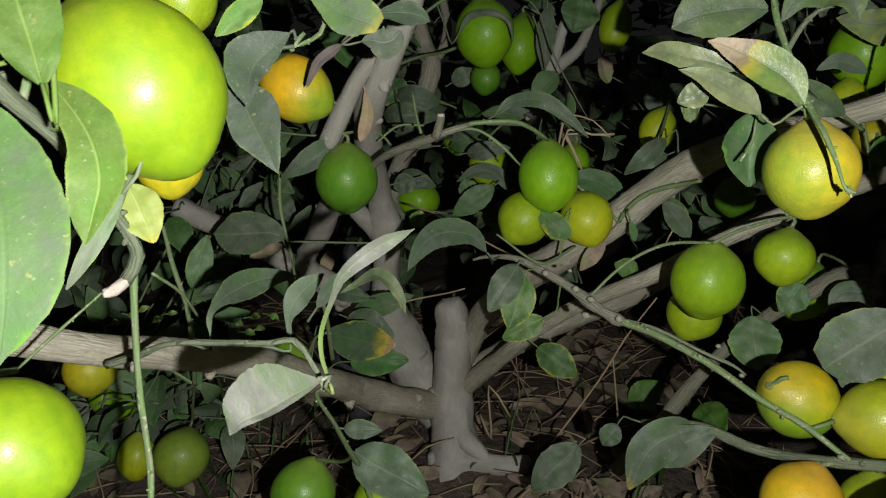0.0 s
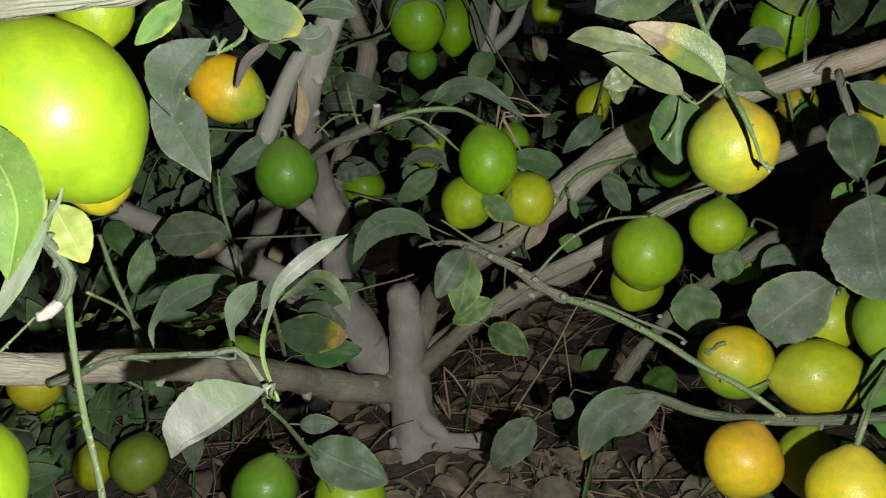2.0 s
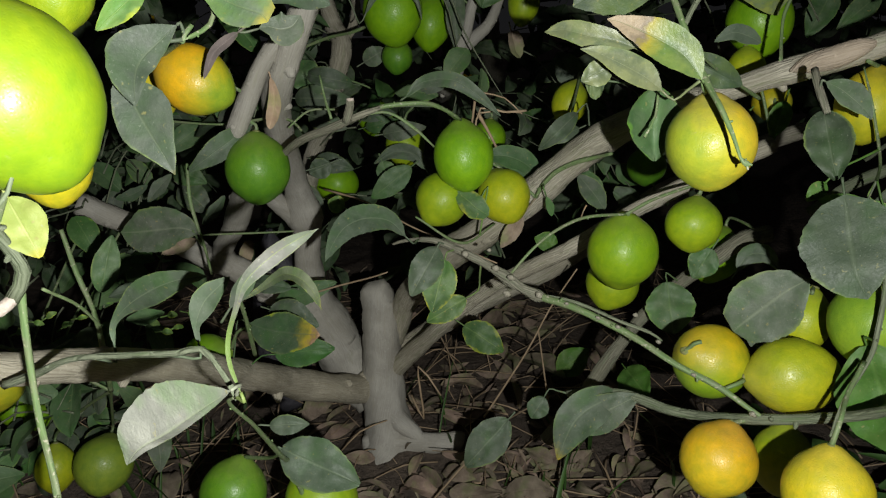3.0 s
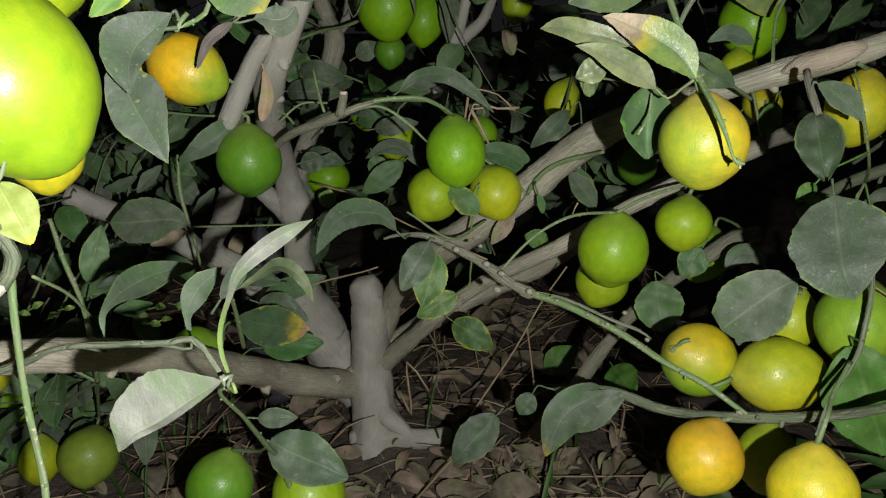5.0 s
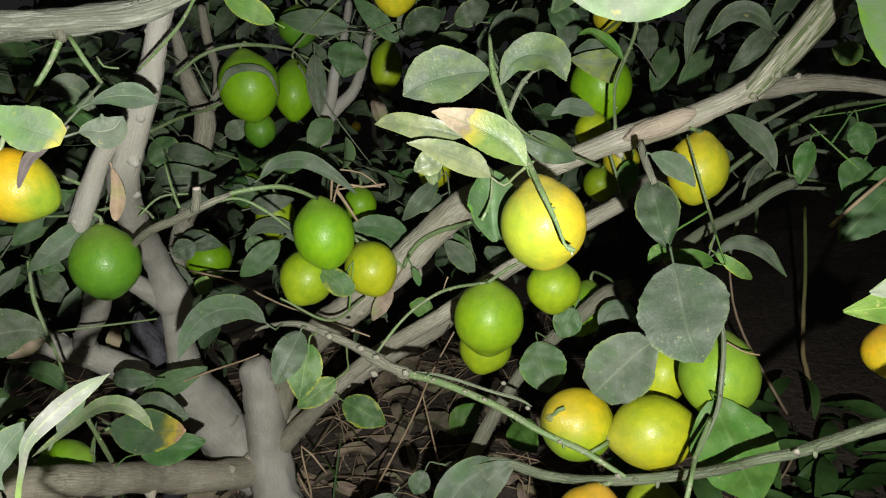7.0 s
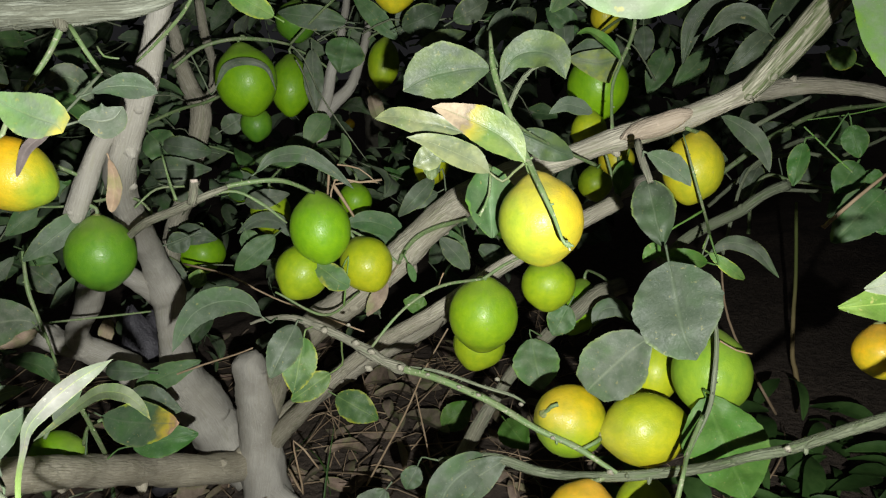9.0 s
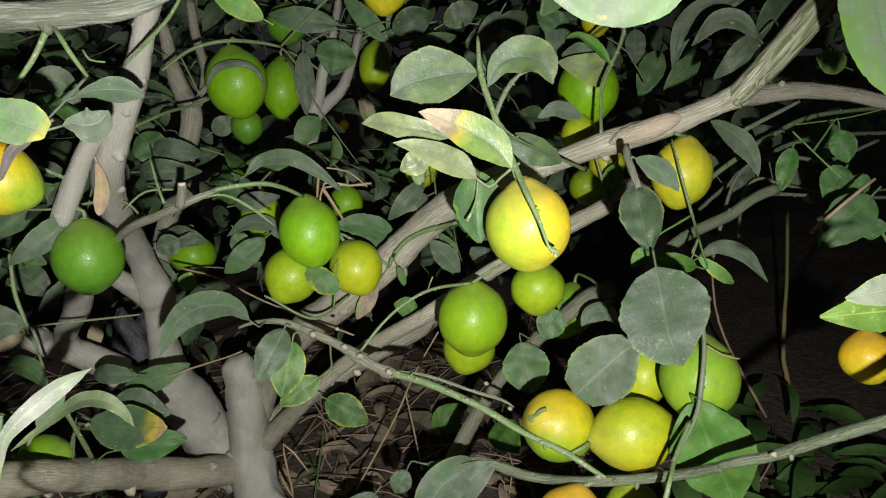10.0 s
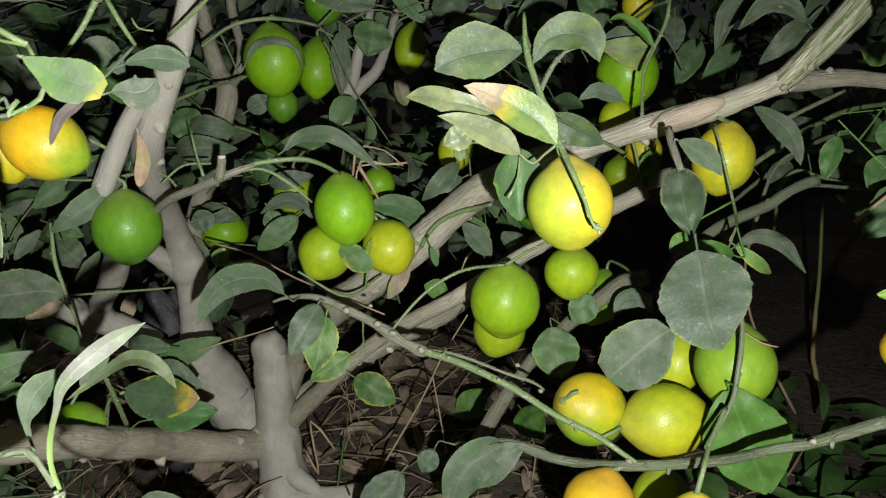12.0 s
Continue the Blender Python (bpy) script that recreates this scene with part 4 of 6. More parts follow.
branch("twig", [(-0.150, 0.336, 0.502, 0.0020), (-0.152, 0.336, 0.482, 0.0017), (-0.153, 0.335, 0.458, 0.0017), (-0.153, 0.333, 0.434, 0.0018), (-0.152, 0.332, 0.409, 0.0017), (-0.150, 0.328, 0.393, 0.0018), (-0.150, 0.323, 0.376, 0.0015), (-0.152, 0.317, 0.353, 0.0014)], STEM, "hanging green twig with buds")
branch("twig", [(-0.153, 0.334, 0.495, 0.0027), (-0.158, 0.329, 0.491, 0.0030), (-0.161, 0.325, 0.491, 0.0020)], PALE)
branch("twig", [(-0.161, 0.323, 0.492, 0.0006), (-0.169, 0.321, 0.485, 0.0006), (-0.182, 0.318, 0.474, 0.0008), (-0.201, 0.314, 0.457, 0.0006)], STEM)
branch("twig", [(-0.145, 0.345, 0.495, 0.0008), (-0.145, 0.380, 0.473, 0.0008), (-0.153, 0.424, 0.443, 0.0008)], STEM)
branch("twig", [(-0.205, 0.407, 0.418, 0.0024), (-0.183, 0.399, 0.427, 0.0023), (-0.155, 0.382, 0.442, 0.0016), (-0.116, 0.359, 0.452, 0.0018), (-0.087, 0.340, 0.460, 0.0015), (-0.073, 0.331, 0.465, 0.0016), (-0.063, 0.319, 0.459, 0.0010), (-0.054, 0.307, 0.450, 0.0014)], BARKG, "thin grey twig with curled leaves")
branch("twig", [(-0.055, 0.307, 0.451, 0.0008), (-0.063, 0.329, 0.436, 0.0010), (-0.068, 0.407, 0.378, 0.0014), (-0.070, 0.516, 0.286, 0.0021), (-0.070, 0.550, 0.257, 0.0023), (-0.064, 0.576, 0.200, 0.0018)], STEM)
branch("twig", [(-0.241, 0.604, 0.459, 0.0020), (-0.236, 0.605, 0.423, 0.0021), (-0.228, 0.605, 0.387, 0.0023), (-0.230, 0.616, 0.350, 0.0024), (-0.258, 0.688, 0.270, 0.0024)], STEM)
branch("twig", [(-0.075, 0.406, 0.612, 0.0012), (-0.080, 0.404, 0.605, 0.0010), (-0.068, 0.416, 0.612, 0.0012), (-0.066, 0.419, 0.623, 0.0011), (-0.072, 0.424, 0.638, 0.0011)], STEM)
branch("twig", [(0.540, 0.571, 0.563, 0.0007), (0.567, 0.561, 0.535, 0.0009), (0.593, 0.553, 0.510, 0.0011), (0.608, 0.543, 0.487, 0.0012), (0.635, 0.534, 0.440, 0.0012)], FRESHSTEM)
branch("twig", [(0.573, 0.605, 0.565, 0.0006), (0.619, 0.594, 0.569, 0.0006), (0.662, 0.585, 0.577, 0.0006), (0.695, 0.578, 0.587, 0.0008)], FRESHSTEM)
branch("twig", [(-0.151, 0.243, 0.622, 0.0048), (-0.125, 0.243, 0.624, 0.0048), (-0.103, 0.245, 0.625, 0.0050), (-0.083, 0.249, 0.627, 0.0047), (-0.073, 0.253, 0.628, 0.0053), (-0.060, 0.260, 0.634, 0.0039), (-0.040, 0.267, 0.644, 0.0037)], BARKM, "thick green-grey twig close to the light")
branch("twig", [(0.630, 0.859, 0.451, 0.0031), (0.670, 0.837, 0.491, 0.0035), (0.725, 0.822, 0.528, 0.0035), (0.785, 0.812, 0.550, 0.0030), (0.903, 0.793, 0.556, 0.0026)], STEM)
branch("twig", [(0.663, 0.885, 0.422, 0.0028), (0.709, 0.864, 0.469, 0.0032), (0.773, 0.856, 0.505, 0.0032), (0.843, 0.842, 0.518, 0.0027), (0.949, 0.813, 0.517, 0.0023)], BARKG)
branch("twig", [(0.687, 0.828, 0.392, 0.0022), (0.692, 0.830, 0.446, 0.0026), (0.708, 0.822, 0.471, 0.0026), (0.739, 0.801, 0.462, 0.0022), (0.810, 0.779, 0.448, 0.0019), (0.897, 0.757, 0.455, 0.0017)], STEM)
branch("wound", [(0.362, 0.586, 0.564, 0.0010), (0.373, 0.581, 0.569, 0.0074), (0.388, 0.567, 0.575, 0.0092), (0.401, 0.554, 0.583, 0.0071), (0.414, 0.553, 0.586, 0.0010)], WOUND, "bare brown wound where the bark has peeled")
branch("trunk", [(0.85, 4.7, -0.05, 0.09), (0.84, 4.7, 0.4, 0.07), (0.8, 4.65, 0.8, 0.05), (0.7, 4.6, 1.3, 0.03)], BARK, "", far_tree)
branch("limb", [(0.840, 4.700, 0.500, 0.0300), (0.693, 4.527, 0.568, 0.0150), (0.556, 4.394, 0.416, 0.0060)], BARK, "", far_tree)
branch("limb", [(0.840, 4.700, 0.500, 0.0300), (0.737, 4.564, 0.550, 0.0150), (0.644, 4.468, 0.379, 0.0060)], BARK, "", far_tree)
branch("limb", [(-0.113, 2.024, 0.661, 0.0100), (-0.093, 2.224, 0.711, 0.0080), (-0.063, 2.374, 0.716, 0.0040)], BARK)
branch("limb", [(-0.602, 1.787, 0.656, 0.0100), (-0.582, 1.987, 0.706, 0.0080), (-0.552, 2.137, 0.711, 0.0040)], BARK)
branch("node", [(0.132, 0.623, 0.386, 0.0015), (0.134, 0.618, 0.387, 0.0030), (0.137, 0.621, 0.384, 0.0013)], NODE, "pale corky node")
branch("node", [(0.155, 0.609, 0.373, 0.0015), (0.156, 0.604, 0.374, 0.0030), (0.159, 0.607, 0.370, 0.0013)], NODE, "pale corky node")
branch("node", [(0.128, 0.622, 0.372, 0.0015), (0.130, 0.618, 0.372, 0.0031), (0.133, 0.620, 0.369, 0.0013)], NODE, "pale corky node")
branch("node", [(0.094, 0.650, 0.404, 0.0016), (0.096, 0.645, 0.404, 0.0031), (0.098, 0.648, 0.401, 0.0013)], NODE, "pale corky node")
branch("node", [(0.353, 0.354, 0.389, 0.0011), (0.352, 0.351, 0.391, 0.0021), (0.356, 0.353, 0.387, 0.0009)], NODE, "pale corky node")
branch("node", [(0.304, 0.494, 0.302, 0.0014), (0.304, 0.490, 0.304, 0.0028), (0.308, 0.492, 0.300, 0.0012)], NODE, "pale corky node")
branch("node", [(0.120, 0.635, 0.392, 0.0015), (0.122, 0.630, 0.393, 0.0031), (0.125, 0.633, 0.390, 0.0013)], NODE, "pale corky node")

# ---- fruit ----
lemon((0.230, 0.449, 0.531), 0.0283, 1.03, (-0.074, 0.122, 0.990), 150, "half", stalk=[(0.223, 0.445, 0.560), (0.220, 0.442, 0.566), (0.218, 0.442, 0.573)])
lemon((0.108, 0.732, 0.481), 0.0307, 1.12, (-0.034, 0.162, 0.986), 0, "green", stalk=[(0.102, 0.732, 0.517), (0.096, 0.719, 0.524), (0.089, 0.707, 0.530)])
lemon((0.087, 0.756, 0.432), 0.0284, 1.02, (0.577, 0.395, 0.715), 0, "lime")
lemon((0.157, 0.772, 0.428), 0.0291, 1.04, (-0.234, 0.617, 0.751), 40, "yellowgreen")
lemon((-0.100, 0.742, 0.477), 0.0324, 1.05, (0.055, 0.037, 0.998), 0, "dark")
lemon((0.255, 0.664, 0.391), 0.0347, 1.04, (0.089, -0.021, 0.996), 20, "green2", stalk=[(0.257, 0.657, 0.428), (0.255, 0.653, 0.431)])
lemon((0.270, 0.731, 0.333), 0.0288, 1.00, (0.441, 0.466, 0.767), 0, "lime")
lemon((0.321, 0.654, 0.417), 0.0271, 0.94, (0.201, 0.198, 0.959), 0, "lime")
lemon((0.294, 0.546, 0.325), 0.0319, 1.02, (-0.820, -0.304, 0.486), 0, "halfdown", stalk=[(0.267, 0.536, 0.341), (0.268, 0.533, 0.346), (0.270, 0.529, 0.351), (0.275, 0.527, 0.353)])
lemon((0.347, 0.511, 0.324), 0.0312, 1.15, (-0.988, 0.135, -0.076), 0, "olive", stalk=[(0.308, 0.510, 0.323), (0.299, 0.507, 0.323), (0.288, 0.509, 0.318)])
lemon((0.401, 0.498, 0.373), 0.0326, 1.05, (0.245, 0.377, 0.893), 0, "limedull")
lemon((0.393, 0.573, 0.344), 0.0236, 1.25, (0.292, 0.169, 0.941), 0, "yellowgreen", stalk=[(0.390, 0.563, 0.363), (0.390, 0.561, 0.375)])
lemon((0.405, 0.768, 0.345), 0.0289, 1.10, (0.378, 0.140, 0.915), 0, "green")
lemon((0.283, 0.498, 0.260), 0.0311, 0.98, (0.384, 0.194, 0.903), 60, "orange", stalk=[(0.303, 0.494, 0.285), (0.307, 0.497, 0.296), (0.310, 0.508, 0.299)])
lemon((0.357, 0.526, 0.234), 0.0267, 1.12, (0.161, 0.276, 0.947), 0, "yellowgreen", stalk=[(0.351, 0.519, 0.277), (0.347, 0.503, 0.292)])
lemon((0.301, 0.389, 0.304), 0.0284, 1.03, (0.074, 0.189, 0.979), 30, "yellow", stalk=[(0.302, 0.390, 0.340), (0.310, 0.398, 0.353), (0.328, 0.419, 0.357), (0.355, 0.442, 0.369)])
lemon((0.423, 0.567, 0.535), 0.0264, 1.12, (0.222, 0.091, 0.971), 0, "yellow2", stalk=[(0.414, 0.561, 0.564), (0.407, 0.554, 0.572)])
lemon((0.433, 0.769, 0.604), 0.0336, 1.08, (-0.015, 0.157, 0.988), 0, "green")
lemon((0.413, 0.751, 0.556), 0.0197, 1.10, (0.105, 0.226, 0.968), 0, "yellowgreen")
lemon((0.531, 0.971, 0.456), 0.0252, 1.00, (0.105, 0.226, 0.968), 0, "lime")
lemon((0.053, 0.961, 0.629), 0.0376, 1.10, (-0.086, 0.075, 0.993), 0, "green")
lemon((0.116, 1.122, 0.617), 0.0300, 1.40, (0.105, 0.226, 0.968), 0, "green")
lemon((0.060, 1.040, 0.570), 0.0215, 1.05, (0.105, 0.226, 0.968), 0, "dark")
lemon((0.129, 1.078, 0.704), 0.0284, 0.95, (0.105, 0.226, 0.968), 0, "dark")
lemon((0.256, 1.120, 0.642), 0.0240, 1.50, (0.201, 0.198, 0.959), 0, "lime")
lemon((0.280, 0.950, 0.507), 0.0235, 1.20, (0.378, 0.140, 0.915), 0, "yellowgreen")
lemon((-0.039, 1.123, 0.380), 0.0336, 0.90, (0.105, 0.226, 0.968), 0, "green")
lemon((0.181, 1.002, 0.459), 0.0235, 1.00, (0.105, 0.226, 0.968), 0, "green")
lemon((0.066, 1.048, 0.447), 0.0279, 1.10, (0.105, 0.226, 0.968), 0, "lime")
lemon((0.027, 1.172, 0.473), 0.0278, 1.00, (0.105, 0.226, 0.968), 0, "green")
lemon((-0.182, 0.776, 0.256), 0.0288, 1.00, (0.909, -0.136, 0.394), 0, "green", stalk=[(-0.155, 0.766, 0.286), (-0.142, 0.754, 0.296), (-0.125, 0.742, 0.307)])
lemon((0.492, 0.420, 0.408), 0.0202, 0.95, (0.009, 0.251, 0.968), 0, "orange", stalk=[(0.492, 0.420, 0.408), (0.512, 0.420, 0.458), (0.562, 0.390, 0.508)])
lemon((0.470, 0.822, 0.682), 0.0180, 1.10, (0.105, 0.226, 0.968), 0, "yellow2")
lemon((0.223, 0.845, 0.724), 0.0262, 1.10, (0.105, 0.226, 0.968), 0, "yellow")
lemon((-0.116, 0.582, 0.575), 0.0256, 1.16, (-0.865, 0.129, 0.484), 0, "orangegreen", stalk=[(-0.129, 0.574, 0.597), (-0.112, 0.532, 0.602), (-0.090, 0.447, 0.604)])
lemon((-0.174, 0.680, 0.562), 0.0221, 1.20, (-0.266, 0.321, 0.909), 0, "yellow")
lemon((-0.326, 0.801, 0.118), 0.0340, 1.00, (0.096, 0.737, 0.669), 0, "olivedark")
lemon((-0.401, 0.842, 0.093), 0.0244, 1.20, (0.063, 0.287, 0.956), 0, "yellowgreen")
lemon((-0.140, 0.635, 0.177), 0.0321, 1.05, (0.346, 0.247, 0.905), 0, "dark", stalk=[(-0.119, 0.632, 0.208), (-0.097, 0.606, 0.230), (-0.078, 0.553, 0.267)])
lemon((-0.051, 0.589, 0.190), 0.0342, 1.10, (0.054, 0.191, 0.980), 0, "lime")
lemon((-0.1200, 0.290, 0.5885), 0.0332, 1.10, (-0.50, 0.10, 0.86), 0, "bright")
lemon((-0.146, 0.423, 0.634), 0.0206, 1.20, (-0.000, 0.258, 0.966), 0, "lime")
lemon((-0.146, 0.384, 0.546), 0.0181, 1.05, (-0.000, 0.258, 0.966), 0, "yellow")
lemon((-0.176, 0.259, 0.446), 0.0296, 0.98, (-0.921, 0.338, 0.195), 0, "bright")
lemon((0.556, 4.394, 0.356), 0.0316, 1.00, (0.105, 0.226, 0.968), 0, "orange")
lemon((0.644, 4.468, 0.319), 0.0307, 1.00, (0.105, 0.226, 0.968), 0, "orange")
lemon((-0.063, 2.374, 0.661), 0.0219, 1.00, (0.063, 0.281, 0.958), 0, "orange")
lemon((-0.552, 2.137, 0.656), 0.0200, 1.00, (0.063, 0.281, 0.958), 0, "orange")
lemon((-0.462, 0.896, 0.150), 0.0194, 1.10, (0.063, 0.287, 0.956), 0, "green")
lemon((-0.433, 0.891, 0.142), 0.0164, 1.10, (0.063, 0.287, 0.956), 0, "green")
lemon((-0.367, 0.692, 0.285), 0.0264, 1.00, (-0.000, 0.258, 0.966), 0, "yellow2")
lemon((0.384, 0.935, 0.420), 0.0262, 0.95, (-0.000, 0.258, 0.966), 0, "dark")
lemon((0.465, 0.784, 0.516), 0.0215, 0.90, (0.196, 0.253, 0.947), 0, "yellow2")

# ---- leaves ----
drawn_leaf([(-0.174, 0.778, 0.403), (-0.192, 0.782, 0.409), (-0.216, 0.789, 0.407), (-0.240, 0.796, 0.404), (-0.263, 0.803, 0.403)], [(0.0036, 0.0036), (0.0200, 0.0200), (0.0257, 0.0257), (0.0221, 0.0221), (0.0019, 0.0019)], (0.15, -0.92, 0.35), "dull", 0.16, 0, stalk=False)
drawn_leaf([(-0.181, 0.791, 0.393), (-0.200, 0.801, 0.384), (-0.226, 0.811, 0.373)], [(0.0031, 0.0031), (0.0088, 0.0088), (0.0019, 0.0019)], (0.15, -0.9, 0.3), "drybrown", 0.1, 0, stalk=False)
drawn_leaf([(-0.194, 0.685, 0.351), (-0.213, 0.686, 0.347), (-0.232, 0.687, 0.345)], [(0.0016, 0.0016), (0.0093, 0.0093), (0.0016, 0.0016)], (0.15, -0.9, 0.4), "dark", 0.1, 0, stalk=False)
drawn_leaf([(-0.312, 0.947, 0.411), (-0.292, 0.946, 0.414), (-0.270, 0.947, 0.426)], [(0.0022, 0.0022), (0.0086, 0.0086), (0.0022, 0.0022)], (0.15, -0.9, 0.3), "dull", 0.1, 0, stalk=False)
drawn_leaf([(-0.280, 0.971, 0.399), (-0.266, 0.975, 0.415), (-0.247, 0.979, 0.433)], [(0.0022, 0.0022), (0.0104, 0.0104), (0.0022, 0.0022)], (0.15, -0.9, 0.3), "dull", 0.1, 0, stalk=False)
drawn_leaf([(-0.211, 0.955, 0.368), (-0.193, 0.959, 0.386), (-0.179, 0.963, 0.404)], [(0.0022, 0.0022), (0.0089, 0.0089), (0.0022, 0.0022)], (0.15, -0.9, 0.3), "dull", 0.1, 0, stalk=False)
drawn_leaf([(0.416, 0.679, 0.630), (0.408, 0.687, 0.631), (0.398, 0.699, 0.629), (0.384, 0.709, 0.632), (0.373, 0.718, 0.635)], [(0.0045, 0.0045), (0.0248, 0.0113), (0.0160, 0.0137), (0.0092, 0.0092), (0.0012, 0.0012)], (-0.25, -0.95, 0.15), "mottled", 0.06, 0, stalk=False)
drawn_leaf([(0.418, 0.388, 0.722), (0.419, 0.381, 0.696), (0.419, 0.374, 0.671), (0.420, 0.367, 0.645), (0.424, 0.360, 0.622), (0.428, 0.353, 0.600)], [(0.0010, 0.0010), (0.0145, 0.0145), (0.0188, 0.0197), (0.0201, 0.0204), (0.0158, 0.0165), (0.0010, 0.0010)], (-0.62, -0.74, 0.27), "nearmint", 0.08, 0)
drawn_leaf([(0.423, 0.728, 0.642), (0.408, 0.738, 0.644), (0.393, 0.752, 0.641)], [(0.0048, 0.0048), (0.0108, 0.0108), (0.0024, 0.0024)], (-0.25, -0.95, 0.15), "dull", 0.06, 0, stalk=False)
drawn_leaf([(0.388, 0.633, 0.630), (0.379, 0.633, 0.641), (0.368, 0.633, 0.650), (0.355, 0.633, 0.657), (0.342, 0.630, 0.655)], [(0.0010, 0.0010), (0.0047, 0.0047), (0.0062, 0.0062), (0.0036, 0.0036), (0.0010, 0.0010)], (-0.2, -0.8, 0.55), "fresh", 0.2, 0, stalk=False)
drawn_leaf([(0.341, 0.597, 0.587), (0.328, 0.596, 0.593), (0.314, 0.595, 0.596), (0.300, 0.597, 0.589)], [(0.0020, 0.0020), (0.0078, 0.0078), (0.0063, 0.0063), (0.0010, 0.0010)], (-0.25, -0.95, 0.15), "dull", 0.08, 0, stalk=False)
drawn_leaf([(0.468, 0.593, 0.576), (0.483, 0.592, 0.569), (0.501, 0.590, 0.556), (0.512, 0.587, 0.539), (0.518, 0.586, 0.521)], [(0.0021, 0.0021), (0.0063, 0.0115), (0.0094, 0.0136), (0.0069, 0.0074), (0.0011, 0.0011)], (-0.3, -0.93, 0.2), "dull", 0.08, 10, stalk=False)
drawn_leaf([(-0.174, 1.084, 0.307), (-0.180, 1.081, 0.290), (-0.184, 1.076, 0.268)], [(0.0065, 0.0065), (0.0113, 0.0113), (0.0040, 0.0040)], (0.1, -0.9, 0.3), "drytan", 0.1, 0, stalk=False)
drawn_leaf([(-0.078, 0.735, 0.566), (-0.076, 0.733, 0.554), (-0.076, 0.732, 0.541), (-0.079, 0.734, 0.530), (-0.084, 0.738, 0.516)], [(0.0016, 0.0016), (0.0047, 0.0047), (0.0068, 0.0068), (0.0058, 0.0058), (0.0021, 0.0021)], (0.1, -0.97, 0.2), "drytan", 0.4, 0)
drawn_leaf([(0.146, 0.860, 0.456), (0.173, 0.860, 0.457), (0.200, 0.860, 0.446), (0.220, 0.860, 0.426)], [(0.0034, 0.0034), (0.0136, 0.0136), (0.0165, 0.0165), (0.0035, 0.0035)], (-0.1, -0.9, 0.35), "dark", 0.08, 0)
drawn_leaf([(0.248, 0.800, 0.442), (0.261, 0.800, 0.427), (0.272, 0.800, 0.413), (0.282, 0.800, 0.397)], [(0.0026, 0.0026), (0.0125, 0.0125), (0.0120, 0.0120), (0.0027, 0.0027)], (-0.2, -0.9, 0.3), "dull", 0.1, 0)
drawn_leaf([(0.197, 0.740, 0.432), (0.201, 0.740, 0.421), (0.203, 0.740, 0.410)], [(0.0018, 0.0018), (0.0048, 0.0048), (0.0018, 0.0018)], (-0.2, -0.9, 0.3), "freshdark", 0.1, 0)
drawn_leaf([(0.157, 0.850, 0.427), (0.182, 0.850, 0.433), (0.205, 0.850, 0.428)], [(0.0027, 0.0027), (0.0102, 0.0102), (0.0021, 0.0021)], (-0.1, -0.9, 0.4), "dark", 0.1, 0)
drawn_leaf([(0.262, 1.180, 0.030), (0.286, 1.130, 0.042), (0.309, 1.043, 0.054)], [(0.0051, 0.0051), (0.0245, 0.0245), (0.0037, 0.0037)], (0.1, -0.6, 0.8), "drybrown", 0.25, 0, stalk=False)
drawn_leaf([(0.233, 1.102, 0.030), (0.227, 1.026, 0.042), (0.215, 0.957, 0.054)], [(0.0038, 0.0038), (0.0071, 0.0071), (0.0025, 0.0025)], (0.1, -0.6, 0.8), "drytan", 0.25, 0, stalk=False)
drawn_leaf([(0.110, 1.100, 0.030), (0.142, 1.085, 0.042), (0.172, 1.033, 0.054)], [(0.0046, 0.0046), (0.0147, 0.0147), (0.0035, 0.0035)], (0.1, -0.6, 0.8), "drybrown", 0.25, 0, stalk=False)
drawn_leaf([(0.221, 1.281, 0.030), (0.263, 1.264, 0.042), (0.293, 1.200, 0.054)], [(0.0043, 0.0043), (0.0140, 0.0140), (0.0041, 0.0041)], (0.1, -0.6, 0.8), "drybrown", 0.25, 0, stalk=False)
drawn_leaf([(0.411, 1.234, 0.030), (0.406, 1.134, 0.042), (0.393, 1.049, 0.054)], [(0.0043, 0.0043), (0.0161, 0.0161), (0.0038, 0.0038)], (0.1, -0.6, 0.8), "drybrown", 0.25, 0, stalk=False)
drawn_leaf([(-0.059, 0.541, 0.610), (-0.052, 0.541, 0.611), (-0.044, 0.542, 0.609), (-0.036, 0.543, 0.611), (-0.030, 0.544, 0.618)], [(0.0011, 0.0011), (0.0075, 0.0075), (0.0129, 0.0129), (0.0099, 0.0099), (0.0023, 0.0023)], (-0.1, -0.97, 0.2), "dull", 0.06, 0)
drawn_leaf([(-0.052, 0.565, 0.628), (-0.041, 0.565, 0.631), (-0.028, 0.567, 0.631), (-0.018, 0.570, 0.629), (-0.010, 0.572, 0.625)], [(0.0016, 0.0016), (0.0051, 0.0051), (0.0099, 0.0099), (0.0088, 0.0088), (0.0016, 0.0016)], (-0.3, -0.9, 0.3), "dull", 0.06, 0)
drawn_leaf([(0.100, 0.735, 0.444), (0.109, 0.728, 0.437), (0.118, 0.722, 0.429), (0.131, 0.720, 0.420)], [(0.0036, 0.0036), (0.0118, 0.0118), (0.0129, 0.0129), (0.0047, 0.0047)], (0.1, -0.95, 0.2), "tipyellow", 0.1, 0)
